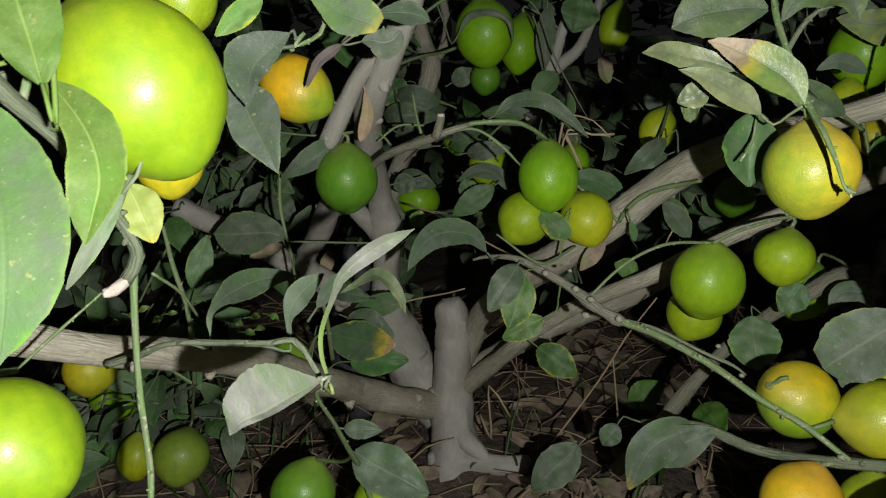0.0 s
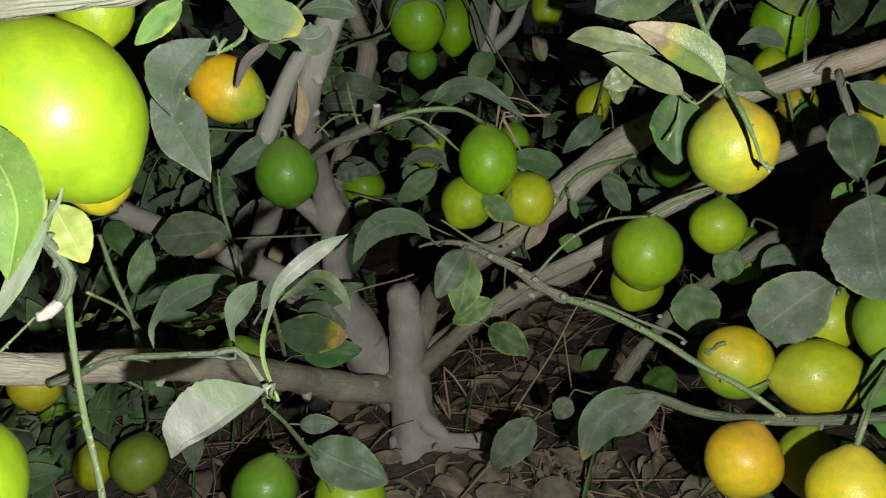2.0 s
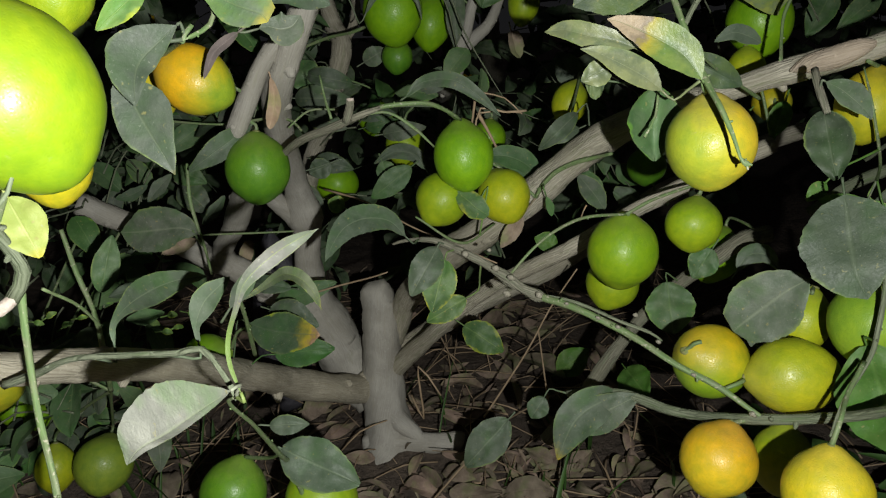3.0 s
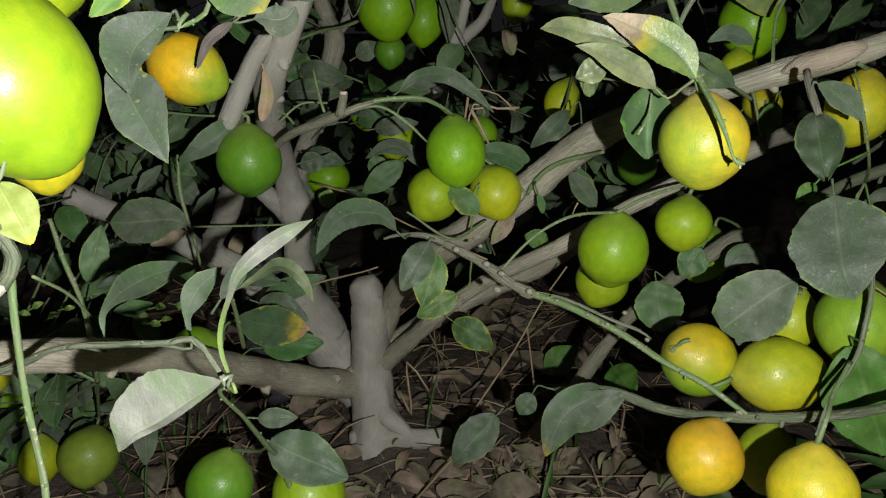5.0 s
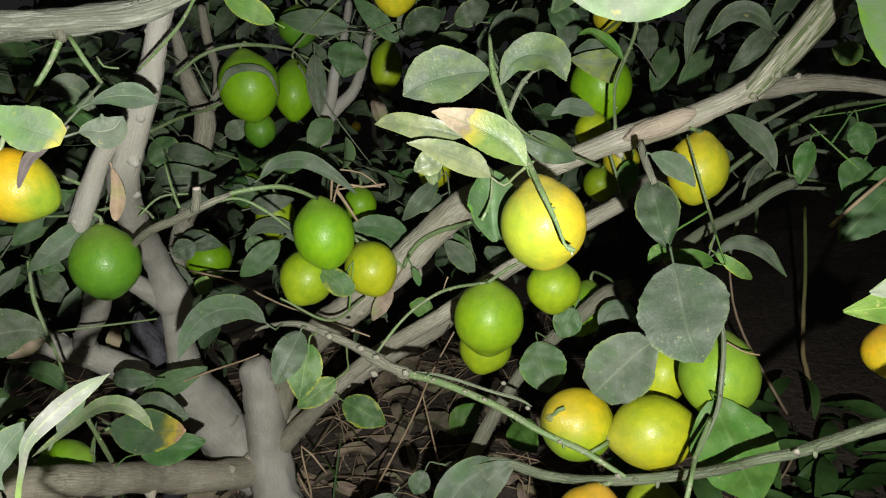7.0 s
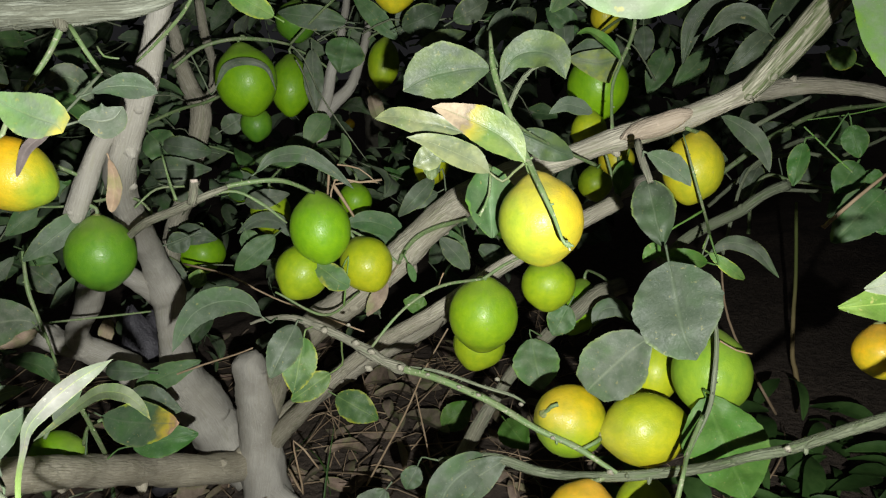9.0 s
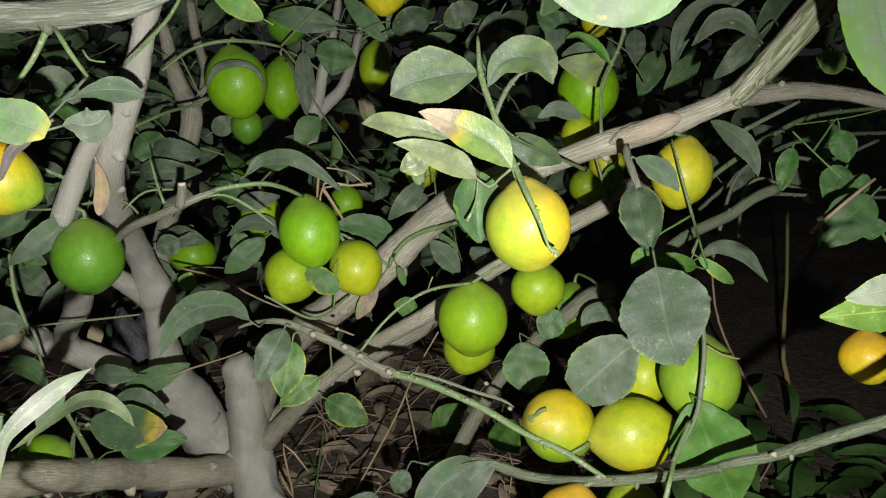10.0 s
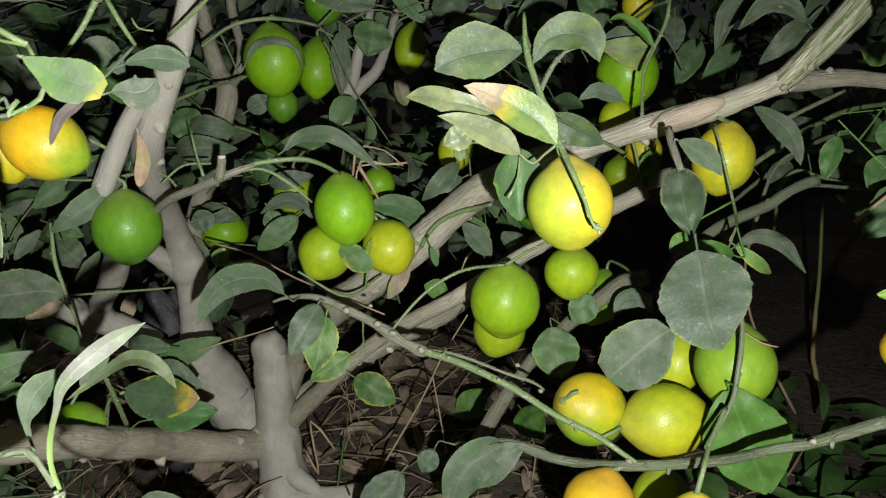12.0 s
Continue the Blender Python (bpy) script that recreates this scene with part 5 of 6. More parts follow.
drawn_leaf([(-0.131, 0.243, 0.593), (-0.121, 0.238, 0.584), (-0.113, 0.233, 0.573), (-0.110, 0.229, 0.561), (-0.112, 0.226, 0.551), (-0.115, 0.224, 0.541)], [(0.0006, 0.0006), (0.0073, 0.0055), (0.0105, 0.0065), (0.0091, 0.0101), (0.0047, 0.0090), (0.0007, 0.0007)], (0.2, -0.85, 0.49), "nearfresh", 0.12, 0)
drawn_leaf([(-0.152, 0.232, 0.593), (-0.142, 0.224, 0.573), (-0.133, 0.212, 0.552), (-0.130, 0.203, 0.532), (-0.132, 0.198, 0.511)], [(0.0009, 0.0009), (0.0140, 0.0140), (0.0191, 0.0153), (0.0167, 0.0117), (0.0013, 0.0013)], (0.35, -0.84, 0.42), "near", 0.05, 0)
drawn_leaf([(0.323, 0.443, 0.493), (0.322, 0.435, 0.478), (0.321, 0.427, 0.462), (0.321, 0.418, 0.446), (0.326, 0.411, 0.431)], [(0.0094, 0.0094), (0.0303, 0.0257), (0.0316, 0.0316), (0.0237, 0.0252), (0.0038, 0.0046)], (-0.52, -0.76, 0.39), "dullnear", 0.05, 0)
drawn_leaf([(0.345, 0.500, 0.413), (0.333, 0.507, 0.402), (0.320, 0.515, 0.386), (0.307, 0.522, 0.370), (0.301, 0.526, 0.361)], [(0.0036, 0.0036), (0.0202, 0.0193), (0.0288, 0.0270), (0.0245, 0.0254), (0.0123, 0.0114)], (-0.49, -0.79, 0.36), "dull", 0.08, 0)
drawn_leaf([(0.042, 0.663, 0.419), (0.027, 0.655, 0.437), (0.006, 0.643, 0.444), (-0.012, 0.630, 0.441), (-0.023, 0.618, 0.431), (-0.031, 0.604, 0.418)], [(0.0016, 0.0016), (0.0081, 0.0101), (0.0133, 0.0138), (0.0134, 0.0125), (0.0080, 0.0066), (0.0009, 0.0009)], (0.2, -0.85, 0.48), "dull", 0.08, 0)
drawn_leaf([(-0.072, 0.533, 0.608), (-0.079, 0.530, 0.603), (-0.088, 0.528, 0.596), (-0.093, 0.528, 0.588), (-0.098, 0.530, 0.578)], [(0.0012, 0.0012), (0.0039, 0.0039), (0.0035, 0.0035), (0.0024, 0.0024), (0.0008, 0.0008)], (0.3, -0.9, 0.2), "drygrey", 0.45, 0)
drawn_leaf([(-0.131, 0.767, 0.300), (-0.114, 0.757, 0.297), (-0.094, 0.746, 0.296), (-0.074, 0.735, 0.297), (-0.051, 0.723, 0.299)], [(0.0029, 0.0029), (0.0187, 0.0210), (0.0231, 0.0255), (0.0172, 0.0195), (0.0034, 0.0057)], (-0.25, -0.77, 0.59), "tipburnt", 0.06, 0)
drawn_leaf([(0.338, 0.500, 0.562), (0.348, 0.498, 0.557), (0.358, 0.495, 0.549), (0.366, 0.492, 0.541), (0.370, 0.490, 0.535)], [(0.0013, 0.0013), (0.0076, 0.0068), (0.0111, 0.0085), (0.0085, 0.0060), (0.0009, 0.0009)], (-0.36, -0.93, 0), "dull", 0.08, 0)
drawn_leaf([(0.216, 1.020, 0.600), (0.220, 1.020, 0.584), (0.223, 1.020, 0.573), (0.229, 1.020, 0.564)], [(0.0070, 0.0070), (0.0117, 0.0117), (0.0110, 0.0110), (0.0039, 0.0039)], (0.2, -0.95, 0.3), "drybrown", 0.3, 0)
drawn_leaf([(-0.248, 0.800, 0.296), (-0.240, 0.795, 0.298), (-0.236, 0.800, 0.292)], [(0.0013, 0.0013), (0.0043, 0.0043), (0.0013, 0.0013)], (-0.26, -0.8, 0.5), "freshy", 0.1, 0)
drawn_leaf([(-0.235, 0.800, 0.284), (-0.228, 0.795, 0.286), (-0.223, 0.800, 0.281)], [(0.0013, 0.0013), (0.0044, 0.0044), (0.0013, 0.0013)], (-0.13, -0.8, 0.5), "freshy", 0.1, 0)
drawn_leaf([(-0.222, 0.800, 0.287), (-0.215, 0.795, 0.291), (-0.210, 0.800, 0.288)], [(0.0013, 0.0013), (0.0034, 0.0034), (0.0013, 0.0013)], (0.13, -0.8, 0.5), "freshy", 0.1, 0)
drawn_leaf([(-0.204, 0.800, 0.305), (-0.197, 0.795, 0.305), (-0.193, 0.800, 0.298)], [(0.0013, 0.0013), (0.0049, 0.0049), (0.0013, 0.0013)], (-0.49, -0.8, 0.5), "freshy", 0.1, 0)
drawn_leaf([(-0.371, 0.800, 0.306), (-0.364, 0.795, 0.307), (-0.360, 0.800, 0.302)], [(0.0013, 0.0013), (0.0036, 0.0036), (0.0013, 0.0013)], (-0.24, -0.8, 0.5), "freshy", 0.1, 0)
drawn_leaf([(-0.357, 0.800, 0.310), (-0.348, 0.795, 0.316), (-0.344, 0.800, 0.316)], [(0.0013, 0.0013), (0.0041, 0.0041), (0.0013, 0.0013)], (0.50, -0.8, 0.5), "freshy", 0.1, 0)
drawn_leaf([(-0.342, 0.800, 0.297), (-0.334, 0.795, 0.303), (-0.329, 0.800, 0.301)], [(0.0013, 0.0013), (0.0041, 0.0041), (0.0013, 0.0013)], (0.34, -0.8, 0.5), "freshy", 0.1, 0)
drawn_leaf([(-0.324, 0.800, 0.307), (-0.316, 0.795, 0.310), (-0.312, 0.800, 0.308)], [(0.0013, 0.0013), (0.0035, 0.0035), (0.0013, 0.0013)], (0.14, -0.8, 0.5), "freshy", 0.1, 0)
drawn_leaf([(-0.392, 0.800, 0.294), (-0.384, 0.795, 0.298), (-0.380, 0.800, 0.295)], [(0.0013, 0.0013), (0.0049, 0.0049), (0.0013, 0.0013)], (0.13, -0.8, 0.5), "freshy", 0.1, 0)
drawn_leaf([(-0.227, 0.800, 0.303), (-0.220, 0.795, 0.306), (-0.215, 0.800, 0.303)], [(0.0013, 0.0013), (0.0047, 0.0047), (0.0013, 0.0013)], (0.02, -0.8, 0.5), "freshy", 0.1, 0)
drawn_leaf([(-0.051, 0.299, 0.457), (-0.055, 0.303, 0.469), (-0.055, 0.306, 0.480), (-0.049, 0.301, 0.496), (-0.043, 0.296, 0.509), (-0.032, 0.300, 0.518), (-0.023, 0.307, 0.522), (-0.012, 0.303, 0.528)], [(0.0007, 0.0007), (0.0010, 0.0010), (0.0011, 0.0011), (0.0010, 0.0010), (0.0018, 0.0018), (0.0041, 0.0041), (0.0038, 0.0038), (0.0005, 0.0005)], (0.25, -0.90, 0.35), "strap", 0.22, 25)
drawn_leaf([(-0.046, 0.304, 0.498), (-0.042, 0.330, 0.494), (-0.037, 0.375, 0.485), (-0.031, 0.400, 0.473), (-0.026, 0.412, 0.460), (-0.023, 0.422, 0.445)], [(0.0005, 0.0005), (0.0016, 0.0016), (0.0028, 0.0028), (0.0044, 0.0044), (0.0040, 0.0040), (0.0005, 0.0005)], (0.2, -0.9, 0.4), "strapside", 0.15, 0, stalk=False)
drawn_leaf([(-0.083, 0.365, 0.453), (-0.082, 0.362, 0.466), (-0.076, 0.360, 0.478), (-0.068, 0.357, 0.486), (-0.061, 0.355, 0.492)], [(0.0012, 0.0012), (0.0016, 0.0016), (0.0066, 0.0066), (0.0065, 0.0065), (0.0008, 0.0008)], (0.1, -0.9, 0.4), "dull", 0.1, 0)
drawn_leaf([(-0.087, 0.470, 0.432), (-0.080, 0.470, 0.442), (-0.073, 0.470, 0.451), (-0.066, 0.470, 0.459)], [(0.0012, 0.0012), (0.0058, 0.0058), (0.0058, 0.0058), (0.0008, 0.0008)], (0.3, -0.85, 0.4), "grey", 0.1, 0)
drawn_leaf([(-0.136, 0.394, 0.442), (-0.137, 0.400, 0.453), (-0.134, 0.420, 0.457), (-0.127, 0.450, 0.456), (-0.116, 0.475, 0.453), (-0.104, 0.493, 0.448)], [(0.0013, 0.0013), (0.0021, 0.0021), (0.0095, 0.0095), (0.0101, 0.0101), (0.0059, 0.0059), (0.0010, 0.0010)], (0.3, -0.85, 0.4), "dull", 0.08, 0)
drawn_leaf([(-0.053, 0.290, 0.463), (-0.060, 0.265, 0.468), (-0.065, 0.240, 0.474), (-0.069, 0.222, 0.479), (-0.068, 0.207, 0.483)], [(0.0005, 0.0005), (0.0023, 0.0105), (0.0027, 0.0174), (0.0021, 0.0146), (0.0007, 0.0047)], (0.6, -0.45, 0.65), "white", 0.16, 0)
drawn_leaf([(0.215, 0.436, 0.572), (0.205, 0.440, 0.586), (0.193, 0.446, 0.595), (0.180, 0.452, 0.602), (0.170, 0.458, 0.607), (0.163, 0.462, 0.609)], [(0.0011, 0.0011), (0.0106, 0.0099), (0.0134, 0.0123), (0.0106, 0.0109), (0.0064, 0.0060), (0.0014, 0.0014)], (-0.15, -0.97, 0.15), "burnt", 0.14, 0)
drawn_leaf([(0.183, 0.465, 0.591), (0.170, 0.470, 0.596), (0.156, 0.475, 0.599), (0.143, 0.483, 0.603), (0.131, 0.492, 0.602)], [(0.0022, 0.0022), (0.0069, 0.0069), (0.0081, 0.0081), (0.0063, 0.0063), (0.0007, 0.0007)], (-0.15, -0.97, 0.15), "pale", 0.14, 0)
drawn_leaf([(0.197, 0.453, 0.565), (0.185, 0.453, 0.574), (0.170, 0.452, 0.582), (0.155, 0.451, 0.589), (0.143, 0.451, 0.592)], [(0.0015, 0.0015), (0.0076, 0.0090), (0.0085, 0.0092), (0.0049, 0.0063), (0.0007, 0.0007)], (-0.15, -0.97, 0.15), "pale", 0.13, 0)
drawn_leaf([(0.218, 0.505, 0.630), (0.202, 0.507, 0.631), (0.185, 0.510, 0.629), (0.169, 0.512, 0.625), (0.156, 0.514, 0.618)], [(0.0016, 0.0016), (0.0133, 0.0133), (0.0196, 0.0219), (0.0164, 0.0180), (0.0023, 0.0023)], (-0.2, -0.97, 0.1), "mid", 0.08, 0)
drawn_leaf([(0.218, 0.487, 0.621), (0.227, 0.485, 0.636), (0.241, 0.480, 0.640), (0.251, 0.470, 0.635), (0.256, 0.465, 0.621)], [(0.0011, 0.0011), (0.0076, 0.0076), (0.0144, 0.0125), (0.0123, 0.0101), (0.0011, 0.0011)], (-0.25, -0.95, 0.2), "mid", 0.08, 0)
drawn_leaf([(-0.073, 0.416, 0.632), (-0.062, 0.410, 0.626), (-0.049, 0.400, 0.620), (-0.038, 0.392, 0.616), (-0.035, 0.389, 0.612)], [(0.0008, 0.0008), (0.0061, 0.0055), (0.0103, 0.0109), (0.0123, 0.0102), (0.0070, 0.0053)], (-0.2, -0.93, 0.3), "burntedge", 0.07, 0)
drawn_leaf([(-0.082, 0.404, 0.612), (-0.091, 0.400, 0.604), (-0.100, 0.395, 0.595), (-0.102, 0.388, 0.586), (-0.102, 0.383, 0.574)], [(0.0006, 0.0006), (0.0048, 0.0109), (0.0081, 0.0180), (0.0050, 0.0119), (0.0006, 0.0006)], (0.3, -0.93, 0.2), "grey", 0.1, 0)
drawn_leaf([(-0.115, 0.407, 0.588), (-0.109, 0.404, 0.573), (-0.102, 0.400, 0.559), (-0.096, 0.397, 0.548), (-0.091, 0.396, 0.537)], [(0.0037, 0.0037), (0.0162, 0.0112), (0.0168, 0.0143), (0.0093, 0.0084), (0.0006, 0.0006)], (0.1, -0.97, 0.18), "greytip", 0.07, 0)
leaf((0.336, 0.496, 0.542), (0.334, 0.469, 0.497), 0.032, (-0.510, -0.725, 0.462), "dullnear", 0.05, 0.10, 0, 0.86)
leaf((0.375, 0.467, 0.369), (0.406, 0.452, 0.281), 0.066, (-0.491, -0.871, -0.021), "fresh", 0.04, 0.10, 0, 0.86)
leaf((0.171, 0.474, 0.579), (0.152, 0.477, 0.571), 0.017, (-0.203, -0.970, 0.133), "pale", 0.10, 0.10, 0, 0.86)
leaf((0.208, 0.487, 0.564), (0.206, 0.480, 0.515), 0.036, (-0.304, -0.941, 0.148), "mid2", -0.10, -0.35, 0, 0.86)
leaf((0.251, 0.539, 0.581), (0.293, 0.533, 0.559), 0.023, (-0.223, -0.961, -0.166), "mid", 0.08, 0.10, 0, 0.86)
leaf((0.593, 0.948, 0.673), (0.590, 0.937, 0.627), 0.028, (-0.497, -0.834, 0.239), "dull", 0.05, 0.10, 0, 0.86)
leaf((0.651, 0.978, 0.643), (0.615, 0.971, 0.579), 0.038, (-0.378, -0.871, 0.313), "dark", 0.05, 0.10, 0, 0.86)
leaf((0.674, 0.916, 0.633), (0.622, 0.918, 0.588), 0.030, (-0.284, -0.914, 0.290), "dark", 0.10, 0.10, 0, 0.86)
curled_leaf([(0.539, 0.646, 0.687), (0.513, 0.662, 0.681), (0.490, 0.673, 0.661), (0.480, 0.676, 0.623)], 0.025, (-0.500, -0.865, 0.042), "dullnear", 0.10, 0, 0.86)
curled_leaf([(0.483, 0.554, 0.647), (0.473, 0.566, 0.662), (0.458, 0.575, 0.663), (0.438, 0.581, 0.643)], 0.017, (-0.511, -0.860, -0.021), "dullnear", 0.10, 0, 0.86)
leaf((0.493, 0.563, 0.650), (0.456, 0.574, 0.614), 0.019, (-0.439, -0.879, 0.184), "dullnear", 0.20, 0.10, 0, 0.86)
leaf((0.505, 0.579, 0.643), (0.562, 0.599, 0.694), 0.032, (-0.201, -0.818, 0.539), "dullnear", 0.05, 0.10, 0, 0.86)
leaf((0.531, 0.635, 0.637), (0.516, 0.630, 0.605), 0.016, (-0.485, -0.805, 0.342), "dull", 0.05, 0.10, 0, 0.86)
leaf((0.868, 0.859, 0.609), (0.832, 0.873, 0.626), 0.033, (-0.409, -0.903, -0.133), "freshy", 0.05, 0.10, 0, 0.86)
curled_leaf([(0.473, 0.609, 0.442), (0.493, 0.607, 0.451), (0.520, 0.602, 0.441), (0.543, 0.594, 0.412)], 0.016, (-0.183, -0.980, 0.081), "dull", 0.10, 0, 0.86)
leaf((0.473, 0.609, 0.442), (0.510, 0.603, 0.412), 0.013, (-0.218, -0.975, -0.045), "freshy", 0.20, 0.10, 0, 0.86)
leaf((0.464, 0.600, 0.436), (0.425, 0.623, 0.444), 0.019, (-0.453, -0.857, 0.248), "fresh", 0.30, 0.10, 0, 0.86)
leaf((0.368, 0.530, 0.481), (0.354, 0.530, 0.467), 0.013, (-0.371, -0.847, 0.382), "fresh", 0.10, 0.10, 0, 0.86)
leaf((0.581, 0.559, 0.562), (0.585, 0.551, 0.533), 0.023, (-0.692, -0.714, 0.108), "freshdark", 0.05, 0.10, 0, 0.86)
leaf((0.538, 0.567, 0.548), (0.524, 0.561, 0.511), 0.019, (-0.757, -0.537, 0.372), "freshdark", 0.05, 0.15, 0, 0.86)
leaf((0.590, 0.558, 0.527), (0.568, 0.557, 0.500), 0.029, (-0.496, -0.745, 0.446), "freshdark", 0.05, 0.10, 0, 0.86)
leaf((0.594, 0.555, 0.518), (0.608, 0.548, 0.505), 0.021, (-0.506, -0.860, -0.064), "freshdark", 0.05, 0.10, 0, 0.86)
leaf((0.552, 0.490, 0.514), (0.507, 0.492, 0.475), 0.037, (-0.442, -0.759, 0.478), "dark", 0.05, 0.10, 0, 0.86)
leaf((0.567, 0.502, 0.493), (0.565, 0.498, 0.474), 0.024, (-0.705, -0.670, 0.233), "freshdark", 0.05, 0.10, 0, 0.86)
leaf((0.229, 0.277, 0.660), (0.179, 0.297, 0.664), 0.027, (-0.349, -0.833, -0.429), "nearpale", 0.05, 0.08, 0, 0.86)
leaf((0.315, 0.236, 0.529), (0.271, 0.238, 0.531), 0.016, (-0.015, -0.929, 0.370), "nearfresh", 0.06, 0.15, 0, 0.86)
leaf((0.309, 0.231, 0.542), (0.274, 0.229, 0.541), 0.013, (0.031, -0.900, 0.435), "nearpale", 0.06, 0.10, 0, 0.86)
leaf((0.326, 0.716, 0.335), (0.332, 0.705, 0.278), 0.052, (-0.319, -0.936, 0.149), "mid2", 0.05, 0.10, 0, 0.86)
leaf((0.346, 0.661, 0.388), (0.329, 0.663, 0.358), 0.030, (-0.461, -0.863, 0.205), "mid2", 0.05, 0.10, 0, 0.86)
curled_leaf([(0.366, 0.645, 0.370), (0.376, 0.646, 0.384), (0.392, 0.643, 0.385), (0.402, 0.631, 0.372)], 0.020, (-0.363, -0.865, 0.346), "dull", 0.10, 0, 0.86)
leaf((0.345, 0.560, 0.329), (0.336, 0.565, 0.337), 0.010, (-0.227, -0.937, 0.266), "dull", 0.05, 0.10, 0, 0.86)
leaf((0.115, 0.811, 0.260), (0.159, 0.791, 0.231), 0.038, (-0.097, -0.891, 0.444), "tipyellow", 0.10, 0.10, 0, 0.86)
leaf((0.071, 0.658, 0.408), (0.043, 0.639, 0.368), 0.030, (0.033, -0.910, 0.412), "dull", 0.15, 0.10, 0, 0.86)
leaf((0.077, 0.649, 0.398), (0.062, 0.635, 0.352), 0.033, (-0.051, -0.955, 0.293), "tipyellow", 0.05, 0.10, 0, 0.86)
leaf((0.099, 0.673, 0.349), (0.060, 0.677, 0.325), 0.025, (-0.267, -0.921, 0.282), "tipyellow", 0.05, 0.10, 0, 0.86)
leaf((-0.106, 0.768, 0.260), (-0.039, 0.762, 0.265), 0.034, (-0.108, -0.894, 0.434), "freshdark", 0.05, 0.10, 0, 0.86)
leaf((-0.115, 0.821, 0.294), (-0.058, 0.802, 0.277), 0.039, (-0.141, -0.850, 0.507), "dull", 0.15, 0.10, 0, 0.86)
leaf((-0.088, 0.821, 0.319), (-0.139, 0.855, 0.317), 0.022, (-0.511, -0.734, 0.448), "dull", 0.20, 0.10, 0, 0.86)
leaf((-0.116, 0.881, 0.278), (-0.037, 0.868, 0.307), 0.030, (-0.248, -0.936, 0.250), "dark", 0.10, 0.10, 0, 0.86)
curled_leaf([(-0.113, 0.707, 0.636), (-0.101, 0.706, 0.641), (-0.088, 0.701, 0.637), (-0.074, 0.692, 0.617)], 0.024, (-0.250, -0.938, 0.239), "dull", 0.10, 0, 0.86)
leaf((-0.104, 0.436, 0.633), (-0.129, 0.426, 0.611), 0.014, (0.346, -0.938, 0.030), "freshy", 0.05, 0.15, 0, 0.86)
leaf((-0.105, 0.749, 0.518), (-0.165, 0.734, 0.479), 0.024, (0.173, -0.976, 0.129), "dull", 0.12, 0.10, 0, 0.86)
leaf((-0.238, 0.655, 0.386), (-0.225, 0.669, 0.435), 0.024, (0.307, -0.933, 0.185), "dark", 0.10, 0.10, 0, 0.86)
leaf((-0.075, 0.545, 0.276), (-0.012, 0.521, 0.251), 0.042, (-0.053, -0.794, 0.606), "dull", 0.05, 0.08, 0, 0.86)
leaf((-0.085, 0.560, 0.290), (-0.052, 0.557, 0.290), 0.017, (-0.079, -0.863, 0.499), "dull", 0.15, 0.10, 0, 0.86)
leaf((0.152, 0.726, 0.177), (0.101, 0.719, 0.125), 0.043, (-0.289, -0.874, 0.390), "dull", 0.08, 0.10, 0, 0.86)
curled_leaf([(0.241, 0.616, 0.255), (0.219, 0.608, 0.258), (0.193, 0.605, 0.241), (0.177, 0.605, 0.201)], 0.039, (-0.275, -0.824, 0.495), "dulltip", 0.12, 0, 0.86)
curled_leaf([(0.053, 0.736, 0.543), (0.070, 0.735, 0.556), (0.097, 0.717, 0.558), (0.121, 0.707, 0.543), (0.140, 0.697, 0.524)], 0.016, (-0.360, -0.912, 0.198), "dull", 0.10, 0, 0.86)
leaf((0.241, 0.785, 0.513), (0.199, 0.786, 0.474), 0.021, (-0.193, -0.963, 0.187), "dull", 0.30, 0.10, 0, 0.86)
leaf((0.248, 0.799, 0.494), (0.210, 0.806, 0.480), 0.019, (-0.225, -0.959, 0.175), "dull", 0.20, 0.10, 0, 0.86)
leaf((-0.122, 0.225, 0.592), (-0.137, 0.238, 0.640), 0.022, (0.400, -0.845, 0.355), "nearfresh", 0.05, 0.10, 0, 0.86)
leaf((-0.148, 0.336, 0.541), (-0.136, 0.329, 0.515), 0.021, (0.307, -0.873, 0.380), "nearyellow", 0.03, 0.15, 0, 0.86)
leaf((-0.120, 0.266, 0.550), (-0.140, 0.255, 0.516), 0.007, (0.359, -0.929, 0.091), "nearpale", 0.10, 0.10, 0, 0.86)
leaf((0.310, 1.015, 0.524), (0.283, 1.027, 0.569), 0.039, (-0.295, -0.952, 0.077), "dull", 0.05, 0.10, 0, 0.86)
leaf((0.179, 0.509, 0.568), (0.164, 0.509, 0.570), 0.027, (-0.031, -0.999, 0.023), "mid", 0.05, 0.10, 0, 0.86)
leaf((-0.066, 0.751, 0.563), (-0.089, 0.767, 0.563), 0.009, (-0.587, -0.799, 0.131), "drytan", 0.10, 0.30, 0, 0.86)
curled_leaf([(0.019, 0.926, 0.626), (0.033, 0.917, 0.646), (0.057, 0.905, 0.651), (0.078, 0.904, 0.641), (0.085, 0.906, 0.616)], 0.010, (-0.315, -0.829, -0.461), "dull", 0.10, 0, 0.86)
leaf((-0.063, 1.052, 0.430), (-0.010, 1.035, 0.417), 0.030, (-0.223, -0.923, 0.314), "dull", 0.20, 0.10, 0, 0.86)
leaf((-0.004, 1.110, 0.490), (0.056, 1.093, 0.487), 0.030, (-0.255, -0.955, 0.151), "dull", 0.25, 0.10, 0, 0.86)
leaf((0.011, 1.100, 0.467), (0.060, 1.090, 0.477), 0.025, (-0.222, -0.970, 0.101), "dark", 0.25, 0.10, 0, 0.86)
